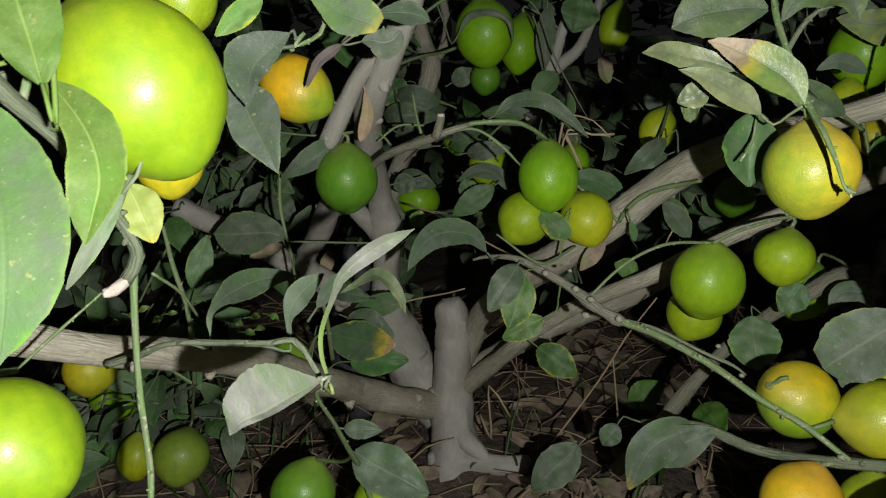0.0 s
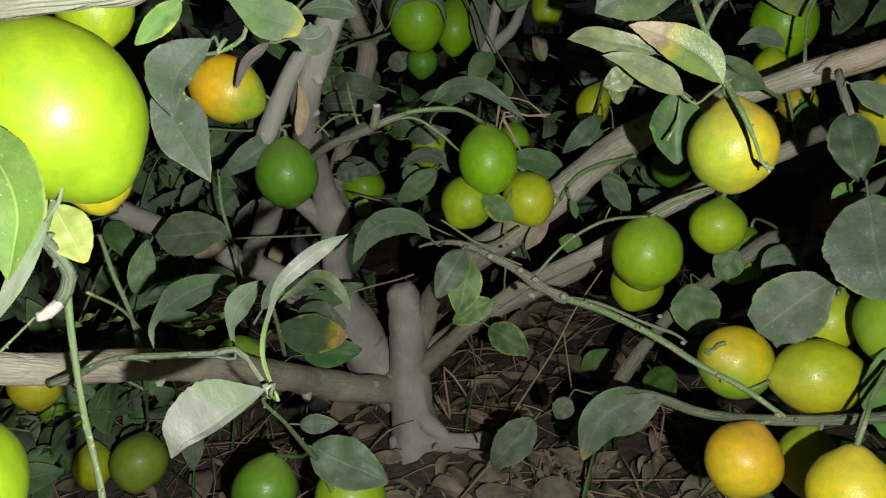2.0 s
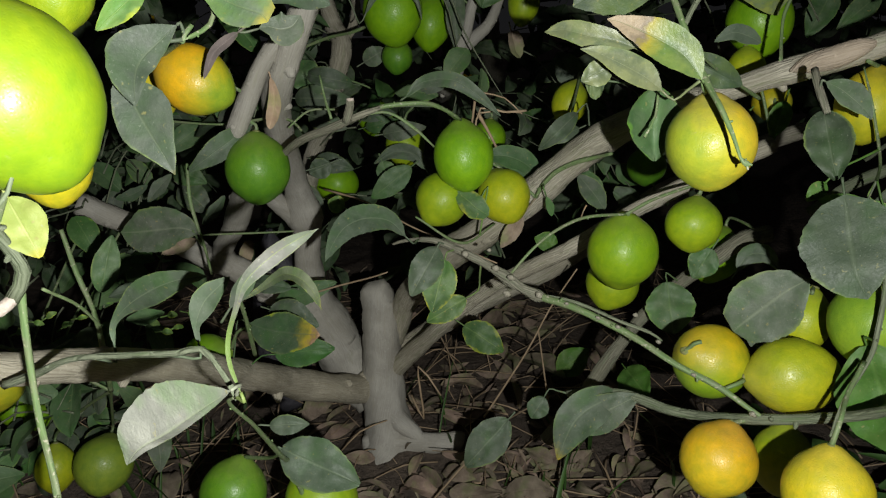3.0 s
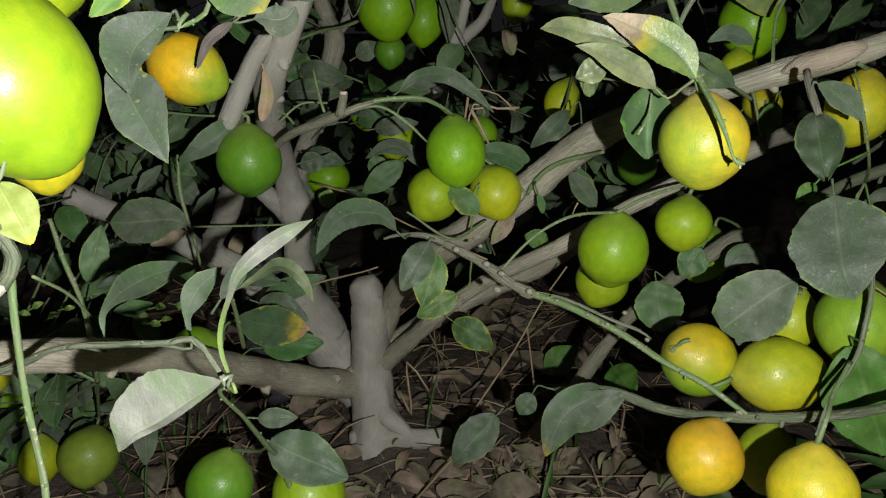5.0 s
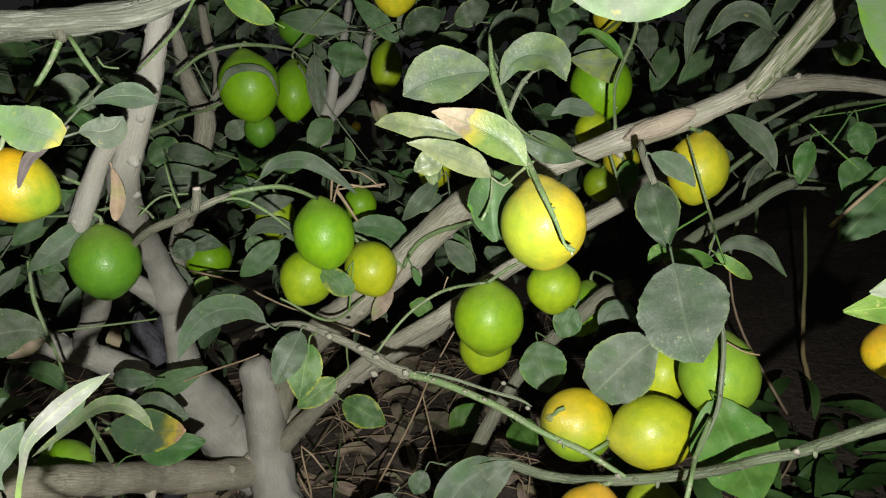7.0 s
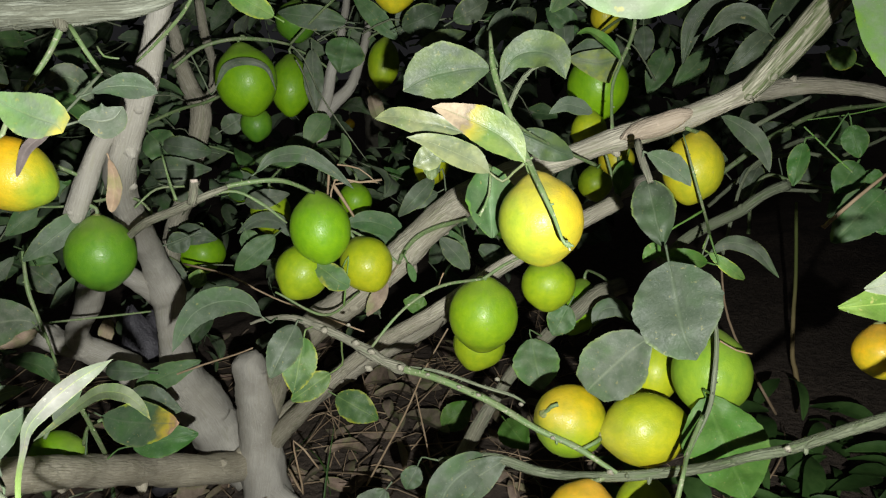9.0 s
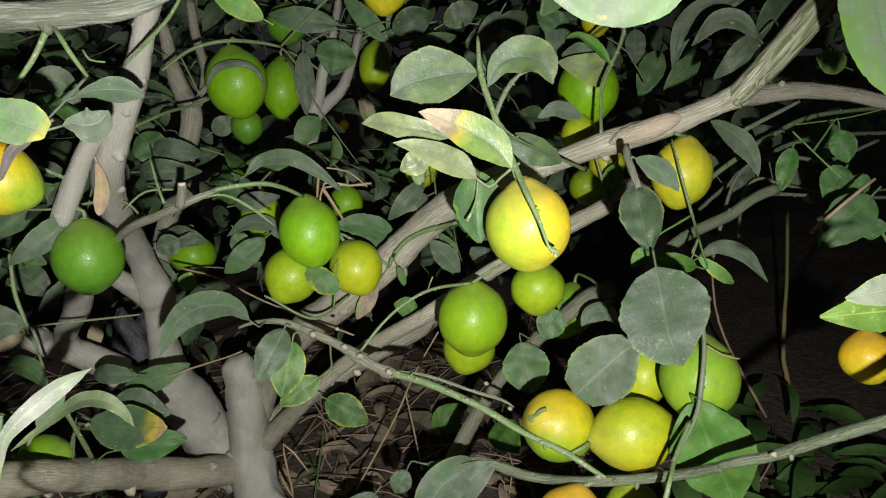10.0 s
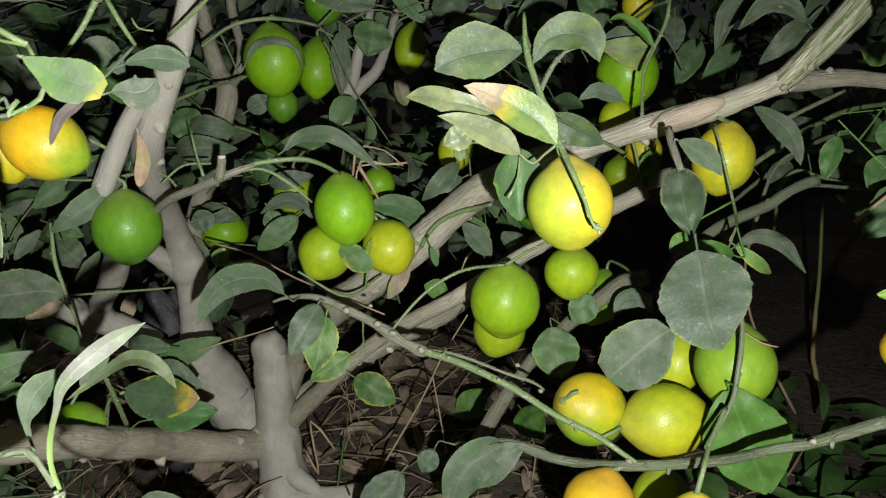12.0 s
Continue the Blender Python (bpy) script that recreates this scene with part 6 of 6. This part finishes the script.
leaf((0.034, 0.999, 0.470), (0.092, 0.986, 0.479), 0.026, (-0.234, -0.964, 0.130), "dull", 0.25, 0.10, 0, 0.86)
curled_leaf([(0.087, 0.963, 0.426), (0.074, 0.971, 0.445), (0.046, 0.979, 0.448), (0.019, 0.982, 0.433)], 0.022, (-0.249, -0.941, 0.231), "dull", 0.12, 0, 0.86)
leaf((-0.068, 1.053, 0.494), (-0.016, 1.035, 0.475), 0.032, (-0.234, -0.933, 0.275), "dull", 0.20, 0.10, 0, 0.86)
leaf((-0.095, 1.055, 0.391), (-0.055, 1.036, 0.360), 0.031, (-0.091, -0.902, 0.422), "dull", 0.15, 0.10, 0, 0.86)
leaf((0.725, 0.862, 0.478), (0.697, 0.858, 0.433), 0.031, (-0.491, -0.783, 0.382), "dull", 0.15, 0.10, 0, 0.86)
leaf((0.815, 0.854, 0.539), (0.849, 0.836, 0.501), 0.034, (-0.541, -0.838, -0.072), "dark", 0.15, 0.10, 0, 0.86)
leaf((0.806, 0.901, 0.504), (0.769, 0.917, 0.530), 0.030, (-0.433, -0.900, -0.048), "dull", 0.15, 0.10, 0, 0.86)
leaf((0.850, 0.819, 0.438), (0.808, 0.821, 0.404), 0.034, (-0.416, -0.782, 0.463), "dark", 0.15, 0.10, 0, 0.86)
leaf((0.768, 0.844, 0.453), (0.803, 0.843, 0.482), 0.030, (-0.389, -0.818, 0.424), "dull", 0.15, 0.10, 0, 0.86)
leaf((0.710, 0.916, 0.464), (0.686, 0.931, 0.499), 0.030, (-0.504, -0.863, 0.033), "dull", 0.10, 0.10, 0, 0.86)
leaf((0.227, 0.832, 0.677), (0.271, 0.825, 0.694), 0.033, (-0.147, -0.989, -0.027), "dullnear", 0.20, 0.10, 0, 0.86)
leaf((0.268, 0.768, 0.679), (0.304, 0.763, 0.697), 0.026, (-0.135, -0.991, 0.014), "dullnear", 0.15, 0.10, 0, 0.86)
leaf((0.352, 0.848, 0.663), (0.391, 0.846, 0.693), 0.032, (-0.151, -0.981, 0.121), "dullnear", 0.20, 0.10, 0, 0.86)
leaf((0.458, 0.875, 0.667), (0.424, 0.892, 0.700), 0.031, (-0.457, -0.889, -0.002), "dark", 0.15, 0.10, 0, 0.86)
leaf((-0.270, 1.101, 0.393), (-0.225, 1.079, 0.353), 0.042, (0.007, -0.871, 0.492), "dull", 0.15, 0.10, 0, 0.86)
leaf((-0.269, 1.135, 0.320), (-0.334, 1.150, 0.311), 0.039, (-0.244, -0.944, 0.222), "dull", 0.15, 0.10, 0, 0.86)
leaf((-0.275, 1.109, 0.416), (-0.228, 1.091, 0.397), 0.036, (-0.165, -0.897, 0.411), "dark", 0.20, 0.10, 0, 0.86)
leaf((-0.287, 1.046, 0.370), (-0.264, 1.027, 0.318), 0.030, (0.227, -0.873, 0.433), "tipburnt", 0.10, 0.10, 0, 0.86)
leaf((0.181, 0.955, 0.693), (0.101, 0.980, 0.709), 0.031, (-0.305, -0.952, -0.029), "dull", 0.10, 0.10, 0, 0.86)
leaf((0.240, 0.933, 0.670), (0.193, 0.960, 0.727), 0.025, (-0.357, -0.923, 0.147), "dark", 0.05, 0.10, 0, 0.86)
leaf((0.243, 0.823, 0.659), (0.294, 0.812, 0.668), 0.019, (-0.208, -0.978, -0.026), "mid", 0.30, 0.10, 0, 0.86)
leaf((0.337, 0.849, 0.649), (0.331, 0.858, 0.677), 0.033, (-0.382, -0.902, 0.201), "dull", 0.05, 0.10, 0, 0.86)
leaf((0.344, 0.805, 0.691), (0.312, 0.802, 0.647), 0.023, (-0.169, -0.967, 0.192), "dull", 0.15, 0.10, 0, 0.86)
leaf((0.444, 0.886, 0.695), (0.441, 0.871, 0.634), 0.025, (-0.410, -0.880, 0.240), "dull", 0.10, 0.10, 0, 0.86)
leaf((0.197, 1.053, 0.677), (0.180, 1.045, 0.632), 0.055, (-0.057, -0.981, 0.184), "dark", 0.05, 0.10, 0, 0.86)
leaf((0.265, 0.937, 0.710), (0.247, 0.930, 0.666), 0.035, (-0.114, -0.974, 0.195), "dull", 0.05, 0.10, 0, 0.86)
leaf((0.146, 1.063, 0.664), (0.141, 1.042, 0.580), 0.028, (-0.073, -0.968, 0.242), "dull", 0.05, 0.10, 0, 0.86)
leaf((0.085, 0.765, 0.689), (0.038, 0.786, 0.720), 0.024, (-0.332, -0.936, 0.117), "freshy", 0.05, 0.10, 0, 0.86)
leaf((-0.083, 1.032, 0.520), (-0.004, 1.010, 0.517), 0.034, (-0.256, -0.957, 0.137), "dull", 0.30, 0.10, 0, 0.86)
leaf((-0.085, 1.097, 0.564), (-0.052, 1.077, 0.520), 0.047, (-0.087, -0.928, 0.363), "dark", 0.10, 0.10, 0, 0.86)
leaf((-0.005, 1.068, 0.534), (-0.071, 1.090, 0.548), 0.031, (-0.266, -0.949, 0.171), "dull", 0.30, 0.10, 0, 0.86)
leaf((0.014, 1.071, 0.563), (0.046, 1.067, 0.581), 0.028, (-0.111, -0.994, -0.014), "dull", 0.20, 0.10, 0, 0.86)
leaf((-0.037, 0.946, 0.442), (-0.066, 0.951, 0.430), 0.028, (-0.184, -0.979, 0.087), "dull", 0.05, 0.10, 0, 0.86)
leaf((0.065, 0.918, 0.438), (0.013, 0.922, 0.399), 0.031, (-0.150, -0.982, 0.112), "dark", 0.10, 0.10, 0, 0.86)
leaf((0.030, 0.980, 0.436), (0.041, 0.970, 0.406), 0.027, (-0.024, -0.943, 0.332), "dark", 0.05, 0.10, 0, 0.86)
leaf((-0.023, 0.928, 0.387), (-0.044, 0.936, 0.395), 0.024, (-0.188, -0.908, 0.374), "freshy", 0.05, 0.10, 0, 0.86)
leaf((0.214, 0.877, 0.431), (0.162, 0.897, 0.454), 0.034, (-0.242, -0.936, 0.255), "dark", 0.10, 0.10, 0, 0.86)
leaf((0.178, 0.773, 0.403), (0.153, 0.770, 0.369), 0.018, (-0.206, -0.954, 0.217), "drybrown", 0.10, 0.30, 0, 0.86)
leaf((0.128, 0.751, 0.431), (0.115, 0.749, 0.411), 0.026, (-0.154, -0.971, 0.183), "freshy", 0.05, 0.10, 0, 0.86)
leaf((0.285, 0.849, 0.394), (0.276, 0.862, 0.435), 0.031, (-0.251, -0.937, 0.244), "dark", 0.10, 0.10, 0, 0.86)
leaf((0.334, 0.885, 0.379), (0.351, 0.887, 0.400), 0.045, (-0.287, -0.917, 0.277), "dull", 0.10, 0.10, 0, 0.86)
leaf((0.239, 0.848, 0.344), (0.212, 0.857, 0.352), 0.025, (-0.216, -0.921, 0.325), "fresh", 0.05, 0.10, 0, 0.86)
leaf((0.363, 0.919, 0.128), (0.374, 0.859, 0.112), 0.048, (-0.516, -0.299, 0.803), "fresh", 0.05, 0.10, 0, 0.86)
leaf((0.306, 1.074, 0.050), (0.356, 1.071, 0.089), 0.047, (-0.342, -0.863, 0.373), "fresh", 0.05, 0.10, 0, 0.86)
leaf((0.202, 0.624, 0.224), (0.254, 0.600, 0.267), 0.036, (-0.594, -0.746, 0.303), "dull", 0.15, 0.10, 0, 0.86)
leaf((0.178, 0.665, 0.236), (0.164, 0.663, 0.214), 0.023, (-0.319, -0.903, 0.287), "dull", 0.10, 0.10, 0, 0.86)
leaf((0.450, 0.733, 0.522), (0.437, 0.727, 0.486), 0.023, (-0.426, -0.855, 0.296), "fresh", 0.05, 0.10, 0, 0.86)
leaf((0.449, 0.785, 0.516), (0.467, 0.785, 0.534), 0.027, (-0.304, -0.904, 0.301), "fresh", 0.05, 0.10, 0, 0.86)

# ---- litter on the soil ----
lots = []
for k in range(900):
    x, y = rng.gauss(0.15, 0.30), rng.uniform(0.5, 0.88) if k % 3 else rng.uniform(0.9, 1.8)
    a = rng.uniform(0, 6.3)
    long = rng.choice((rng.uniform(0.012, 0.03), rng.uniform(0.035, 0.075)))
    z = ground_height(x, y) + rng.uniform(0.004, 0.02)
    tip = (x + long * math.cos(a), y + long * math.sin(a), z + rng.uniform(-0.004, 0.02))
    lots.append(blade((x, y, z), tip, long * rng.uniform(0.25, 0.6), (rng.uniform(-0.9, 0.9), rng.uniform(-1.2, 0.5), 1), rng.uniform(-0.25, 0.35), rng.uniform(-0.3, 0.6), rng.uniform(-90, 90), 9, 6, rng.uniform(0, 60)))
got = join(lots)
tagged(new("leaf_litter", mesh_of("leaf_litter", *got[:2], LEAVES["litter"], got[2])), "brown curled dead leaves lying on the soil", "leaf litter", kind="stuff")

lots = []
for _ in range(560):
    x, y = rng.uniform(-0.6, 0.72), rng.uniform(0.6, 1.7)
    a, rise = rng.uniform(0, 6.3), max(0.0, rng.gauss(0.0, 0.35))
    long = rng.uniform(0.05, 0.2)
    z = ground_height(x, y) + rng.uniform(0.0, 0.012)
    mid = (x + 0.5 * long * math.cos(a), y + 0.5 * long * math.sin(a), z + 0.6 * long * rise + rng.uniform(0, 0.015))
    end = (x + long * math.cos(a + 0.2), y + long * math.sin(a + 0.2), z + long * rise)
    r = rng.uniform(0.0006, 0.0016)
    lots.append(tube([(x, y, z, r), (*mid, r), (*end, r * 0.5)], 4, 0.0, 0.05))
got = join(lots)
tagged(new("straw", mesh_of("straw", *got[:2], STRAW, got[2])), "tangled dry straw and dead stalks on the soil", "straw", kind="stuff")

lots = []
for cx, cy, n in ((-0.3, 1.0, 30), (0.26, 0.80, 16), (0.12, 0.98, 8)):
    for _ in range(n):
        x, y = cx + rng.gauss(0, 0.09), cy + rng.gauss(0, 0.09)
        a, long = rng.uniform(0, 6.3), rng.uniform(0.04, 0.13)
        z = ground_height(x, y)
        lean = rng.uniform(0.15, 0.8)
        tip = (x + lean * long * math.cos(a), y + lean * long * math.sin(a), z + long)
        lots.append(blade((x, y, z), tip, rng.uniform(0.003, 0.008), (-math.cos(a), -math.sin(a), 0.3), rng.uniform(0.0, 0.15), 0.2, 0, 6, 2, 1.0))
got = join(lots)
tagged(new("grass", mesh_of("grass", *got[:2], GRASS, got[2])), "thin tufts of green grass and weeds on the soil", "grass", kind="stuff")

lots = []
for _ in range(150):
    x, y = rng.uniform(0.42, 1.15), rng.uniform(0.45, 0.9)
    a, long = rng.uniform(0, 6.3), rng.uniform(0.05, 0.12)
    z = ground_height(x, y)
    low = rng.uniform(0.01, 0.09)
    top = Vector((x + long * math.cos(a), y + long * math.sin(a), z + low + rng.uniform(-0.01, 0.03)))
    lots.append(blade((x, y, z + low), tuple(top), rng.uniform(0.014, 0.034), (rng.uniform(-0.4, 0.4), -0.4, 0.9), rng.uniform(0.05, 0.2), 0.15, 0, 9, 4, rng.uniform(0, 60)))
got = join(lots)
tagged(new("weeds", mesh_of("weeds", *got[:2], WEED, got[2])), "low broad-leaved green weeds on the dark soil", "weeds", kind="stuff")


def dry_stalk(points, radius, label, material=STRAW):
    got = tube([(*p, radius * (1 - 0.5 * k / len(points))) for k, p in enumerate(points)], 7, 0.12, 0.02)
    tagged(new("dry_stalk", mesh_of("dry_stalk", *got[:2], material, got[2])), label, "dry stalk", "dry stalks under the tree")


def black_bag(x, y, z):
    """A crumpled bag standing on the soil behind the limbs."""
    verts, faces = [], []
    for i in range(15):
        a = math.pi * i / 14
        for s in range(24):
            b = 2 * math.pi * s / 24
            p = Vector((math.sin(a) * math.cos(b), math.sin(a) * math.sin(b), math.cos(a)))
            k = 1 + 0.16 * noise.noise(p * 2.3) + 0.10 * noise.noise(p * 6)
            verts.append((x + 0.045 * k * p.x, y + 0.045 * k * p.y, max(0.004, 0.5 * (z + 0.05) + 0.5 * (z + 0.05) * k * p.z)))
    for i in range(14):
        for s in range(24):
            t = (s + 1) % 24
            faces.append((i * 24 + s, (i + 1) * 24 + s, (i + 1) * 24 + t, i * 24 + t))
    tagged(new("plastic_bag", mesh_of("plastic_bag", verts, faces, BAG)), "crumpled black plastic bag standing on the soil", "bag")

dry_stalk([(1.028, 1.070, -0.038), (1.017, 1.075, -0.019), (1.013, 1.090, 0.034), (1.014, 1.100, 0.055), (1.027, 1.120, 0.124), (1.052, 1.150, 0.204), (1.076, 1.190, 0.338)], 0.0055, "upright kinked dead stalk, straw-coloured below and green above", STALKG)
dry_stalk([(0.762, 0.840, 0.104), (0.731, 0.854, 0.167), (0.697, 0.859, 0.233), (0.682, 0.865, 0.284), (0.678, 0.871, 0.343)], 0.0024, "thin brown dead stalk leaning under the tree")
dry_stalk([(0.150, 0.889, 0.086), (0.205, 0.870, 0.189), (0.233, 0.858, 0.254), (0.264, 0.844, 0.312)], 0.0015, "straw-coloured dead stalk leaning across the litter")
dry_stalk([(0.242, 0.889, 0.095), (0.233, 0.887, 0.159), (0.224, 0.884, 0.220)], 0.0015, "thin straw-coloured dead stalk")
dry_stalk([(-0.087, 0.876, 0.286), (-0.034, 0.847, 0.309), (0.006, 0.829, 0.323), (0.026, 0.816, 0.333)], 0.0013, "broken straw caught in the twigs")
dry_stalk([(-0.048, 0.941, 0.410), (0.007, 0.892, 0.401), (0.056, 0.842, 0.381), (0.148, 0.767, 0.352)], 0.0014, "thin reddish straw caught among the twigs")
dry_stalk([(0.490, 0.485, 0.491), (0.515, 0.479, 0.514), (0.537, 0.473, 0.533)], 0.0018, "thin straight straw-coloured stick caught in the shoot")
dry_stalk([(0.177, 0.751, 0.522), (0.153, 0.747, 0.522), (0.128, 0.744, 0.527), (0.119, 0.729, 0.501)], 0.0014, "bent dry stalk behind the hanging fruit")
dry_stalk([(0.958, 0.985, -0.041), (0.965, 0.999, -0.022), (0.959, 1.004, -0.009)], 0.0072, "short stump of a dead stalk")
dry_stalk([(0.051, 0.897, 0.125), (0.065, 0.868, 0.105), (0.060, 0.862, 0.185), (0.087, 0.848, 0.148)], 0.0018, "pale bent stalk beside the trunk")
dry_stalk([(0.132, 0.748, 0.542), (0.154, 0.748, 0.536), (0.172, 0.748, 0.519)], 0.0009, "thin dry stalk caught among the twigs")
dry_stalk([(0.128, 0.748, 0.522), (0.150, 0.748, 0.523), (0.172, 0.748, 0.520)], 0.0009, "thin dry stalk caught among the twigs")
dry_stalk([(0.126, 0.750, 0.522), (0.135, 0.750, 0.506), (0.145, 0.750, 0.486)], 0.0020, "thin dry stalk caught among the twigs")
dry_stalk([(0.124, 0.750, 0.538), (0.120, 0.750, 0.512)], 0.0014, "thin dry stalk caught among the twigs")
dry_stalk([(0.198, 1.234, 0.100), (0.202, 1.185, 0.055), (0.208, 1.162, 0.010)], 0.0013, "thin straw-coloured dead stalk on the litter")
dry_stalk([(0.134, 1.259, 0.100), (0.134, 1.210, 0.055), (0.135, 1.127, 0.010)], 0.0013, "thin straw-coloured dead stalk on the litter")
dry_stalk([(0.112, 1.192, 0.100), (0.134, 1.165, 0.055), (0.164, 1.061, 0.010)], 0.0013, "thin straw-coloured dead stalk on the litter")
dry_stalk([(0.370, 1.491, 0.100), (0.380, 1.463, 0.055), (0.399, 1.402, 0.010)], 0.0013, "thin straw-coloured dead stalk on the litter")
dry_stalk([(0.179, 0.868, 0.100), (0.153, 0.970, 0.055), (0.093, 1.078, 0.010)], 0.0013, "thin straw-coloured dead stalk on the litter")
dry_stalk([(0.165, 1.303, 0.100), (0.158, 1.250, 0.055), (0.141, 1.187, 0.010)], 0.0013, "thin straw-coloured dead stalk on the litter")
black_bag(-0.140, 1.108, 0.256)

# ---- foliage deeper in the crown ----
def sprig(origin, way, length, leaves, size):
    """Twig tube and leaf blades of one leafy shoot."""
    way = Vector(way).normalized()
    pts, p = [], Vector(origin)
    for k in range(5):
        pts.append((*p, 0.0012 - 0.00015 * k))
        way = (way + 0.22 * Vector((rng.uniform(-1, 1), rng.uniform(-1, 1), rng.uniform(-1, 0.7)))).normalized()
        p = p + way * (length / 4)
    twig = tube(pts, 6, 0.1, 0.02)
    blades = []
    for k in range(leaves):
        t = (k + 1) / leaves * 3.99
        a, b = Vector(pts[int(t)][:3]), Vector(pts[min(int(t) + 1, 4)][:3])
        base = a.lerp(b, t - int(t))
        out = ((b - a).normalized() * 0.5 + Vector((rng.uniform(-1, 1), rng.uniform(-1, 0.4), rng.uniform(-0.9, 0.5)))).normalized()
        long = size * rng.uniform(0.75, 1.25)
        normal = (Vector((rng.uniform(-0.7, 0.7), rng.uniform(-1, 0.2), rng.uniform(0.1, 1))) - Vector()).normalized()
        normal = (normal - out * normal.dot(out)).normalized()
        blades.append((tuple(base + out * 0.008), tuple(base + out * (0.008 + long)), long * rng.uniform(0.48, 0.62), tuple(normal), rng.uniform(0.02, 0.25), rng.uniform(0.05, 0.2)))
    return twig, blades, pts


def fill(count, box, size, own):
    """Leafy shoots strewn through a box; own: each leaf a part of its own, else one mesh."""
    lots = []
    for _ in range(count):
        origin = [rng.uniform(a, b) for a, b in box]
        if own and math.hypot(origin[0] + 0.02, origin[2] - 0.20) < 0.15:
            continue  # nothing grows in front of the bare trunk
        if own and -0.26 < origin[0] < 0.0 and 0.16 < origin[2] < 0.43:
            continue  # nor before the bare feet of the limbs
        far, ob, at = nearest(origin)
        way = (Vector(origin) - at).normalized() + Vector((rng.uniform(-0.5, 0.5), rng.uniform(-0.4, 0.2), rng.uniform(-0.3, 0.5)))
        twig, blades, pts = sprig(origin, way, rng.uniform(0.08, 0.16), rng.randint(4, 7), size)
        if own and any((Vector(p[:3]) - c).length < r + 0.02 for p in (*pts, *(at.lerp(Vector(origin), k / 4) for k in range(5))) for c, r in HANGING):
            continue
        if own:
            at = at if far < 0.10 else Vector(origin).lerp(at, 0.08 / far)
            root = tube([(*at, 0.0012), (*(at.lerp(Vector(origin), 0.5) + Vector((0, 0, 0.012))), 0.0011), (*origin, 0.0011)], 6, 0.1, 0.02)
            got = join([root, twig])
            shoot = part("twig", mesh_of("twig", *got[:2], BARKG, got[2]), tree)
            for b in blades:
                kind = rng.choice(("dull", "dull", "dark", "dark", "dull", "mid2", "freshdark", "grey"))
                g = blade(*b, rows=9, cols=4, seed=rng.uniform(0, 60))
                part("leaf", mesh_of("leaf", *g[:2], LEAVES[kind], g[2]), shoot)
        else:
            lots.append((twig[0], twig[1], [(0.5, 0.02)] * len(twig[0])))
            lots += [blade(*b, rows=7, cols=4, seed=rng.uniform(0, 60)) for b in blades]
    if lots:
        got = join(lots)
        tagged(part("foliage", mesh_of("foliage", *got[:2], LEAVES["far"], got[2]), tree), kind="stuff")


fill(38, ((-0.42, 0.02), (0.90, 1.12), (0.32, 0.52)), 0.052, True)
fill(16, ((-0.40, 0.16), (1.12, 1.30), (0.48, 0.72)), 0.052, True)
fill(22, ((0.12, 0.55), (0.98, 1.2), (0.30, 0.66)), 0.05, True)
fill(16, ((-0.44, -0.10), (0.74, 0.94), (0.11, 0.23)), 0.05, True)
fill(22, ((-0.60, -0.26), (0.72, 1.05), (0.10, 0.30)), 0.055, True)
fill(210, ((-1.1, 0.75), (1.25, 1.75), (0.22, 1.0)), 0.065, False)
fill(12, ((0.15, 0.75), (0.85, 1.05), (0.66, 0.80)), 0.06, True)
fill(34, ((0.70, 1.35), (1.25, 1.6), (0.42, 0.75)), 0.06, False)
fill(60, ((0.35, 1.6), (1.05, 1.8), (0.60, 1.15)), 0.065, False)
fill(280, ((-1.7, 1.9), (1.8, 2.6), (0.15, 1.75)), 0.078, False)
fill(620, ((-2.7, 3.0), (2.7, 3.6), (0.1, 2.3)), 0.12, False)
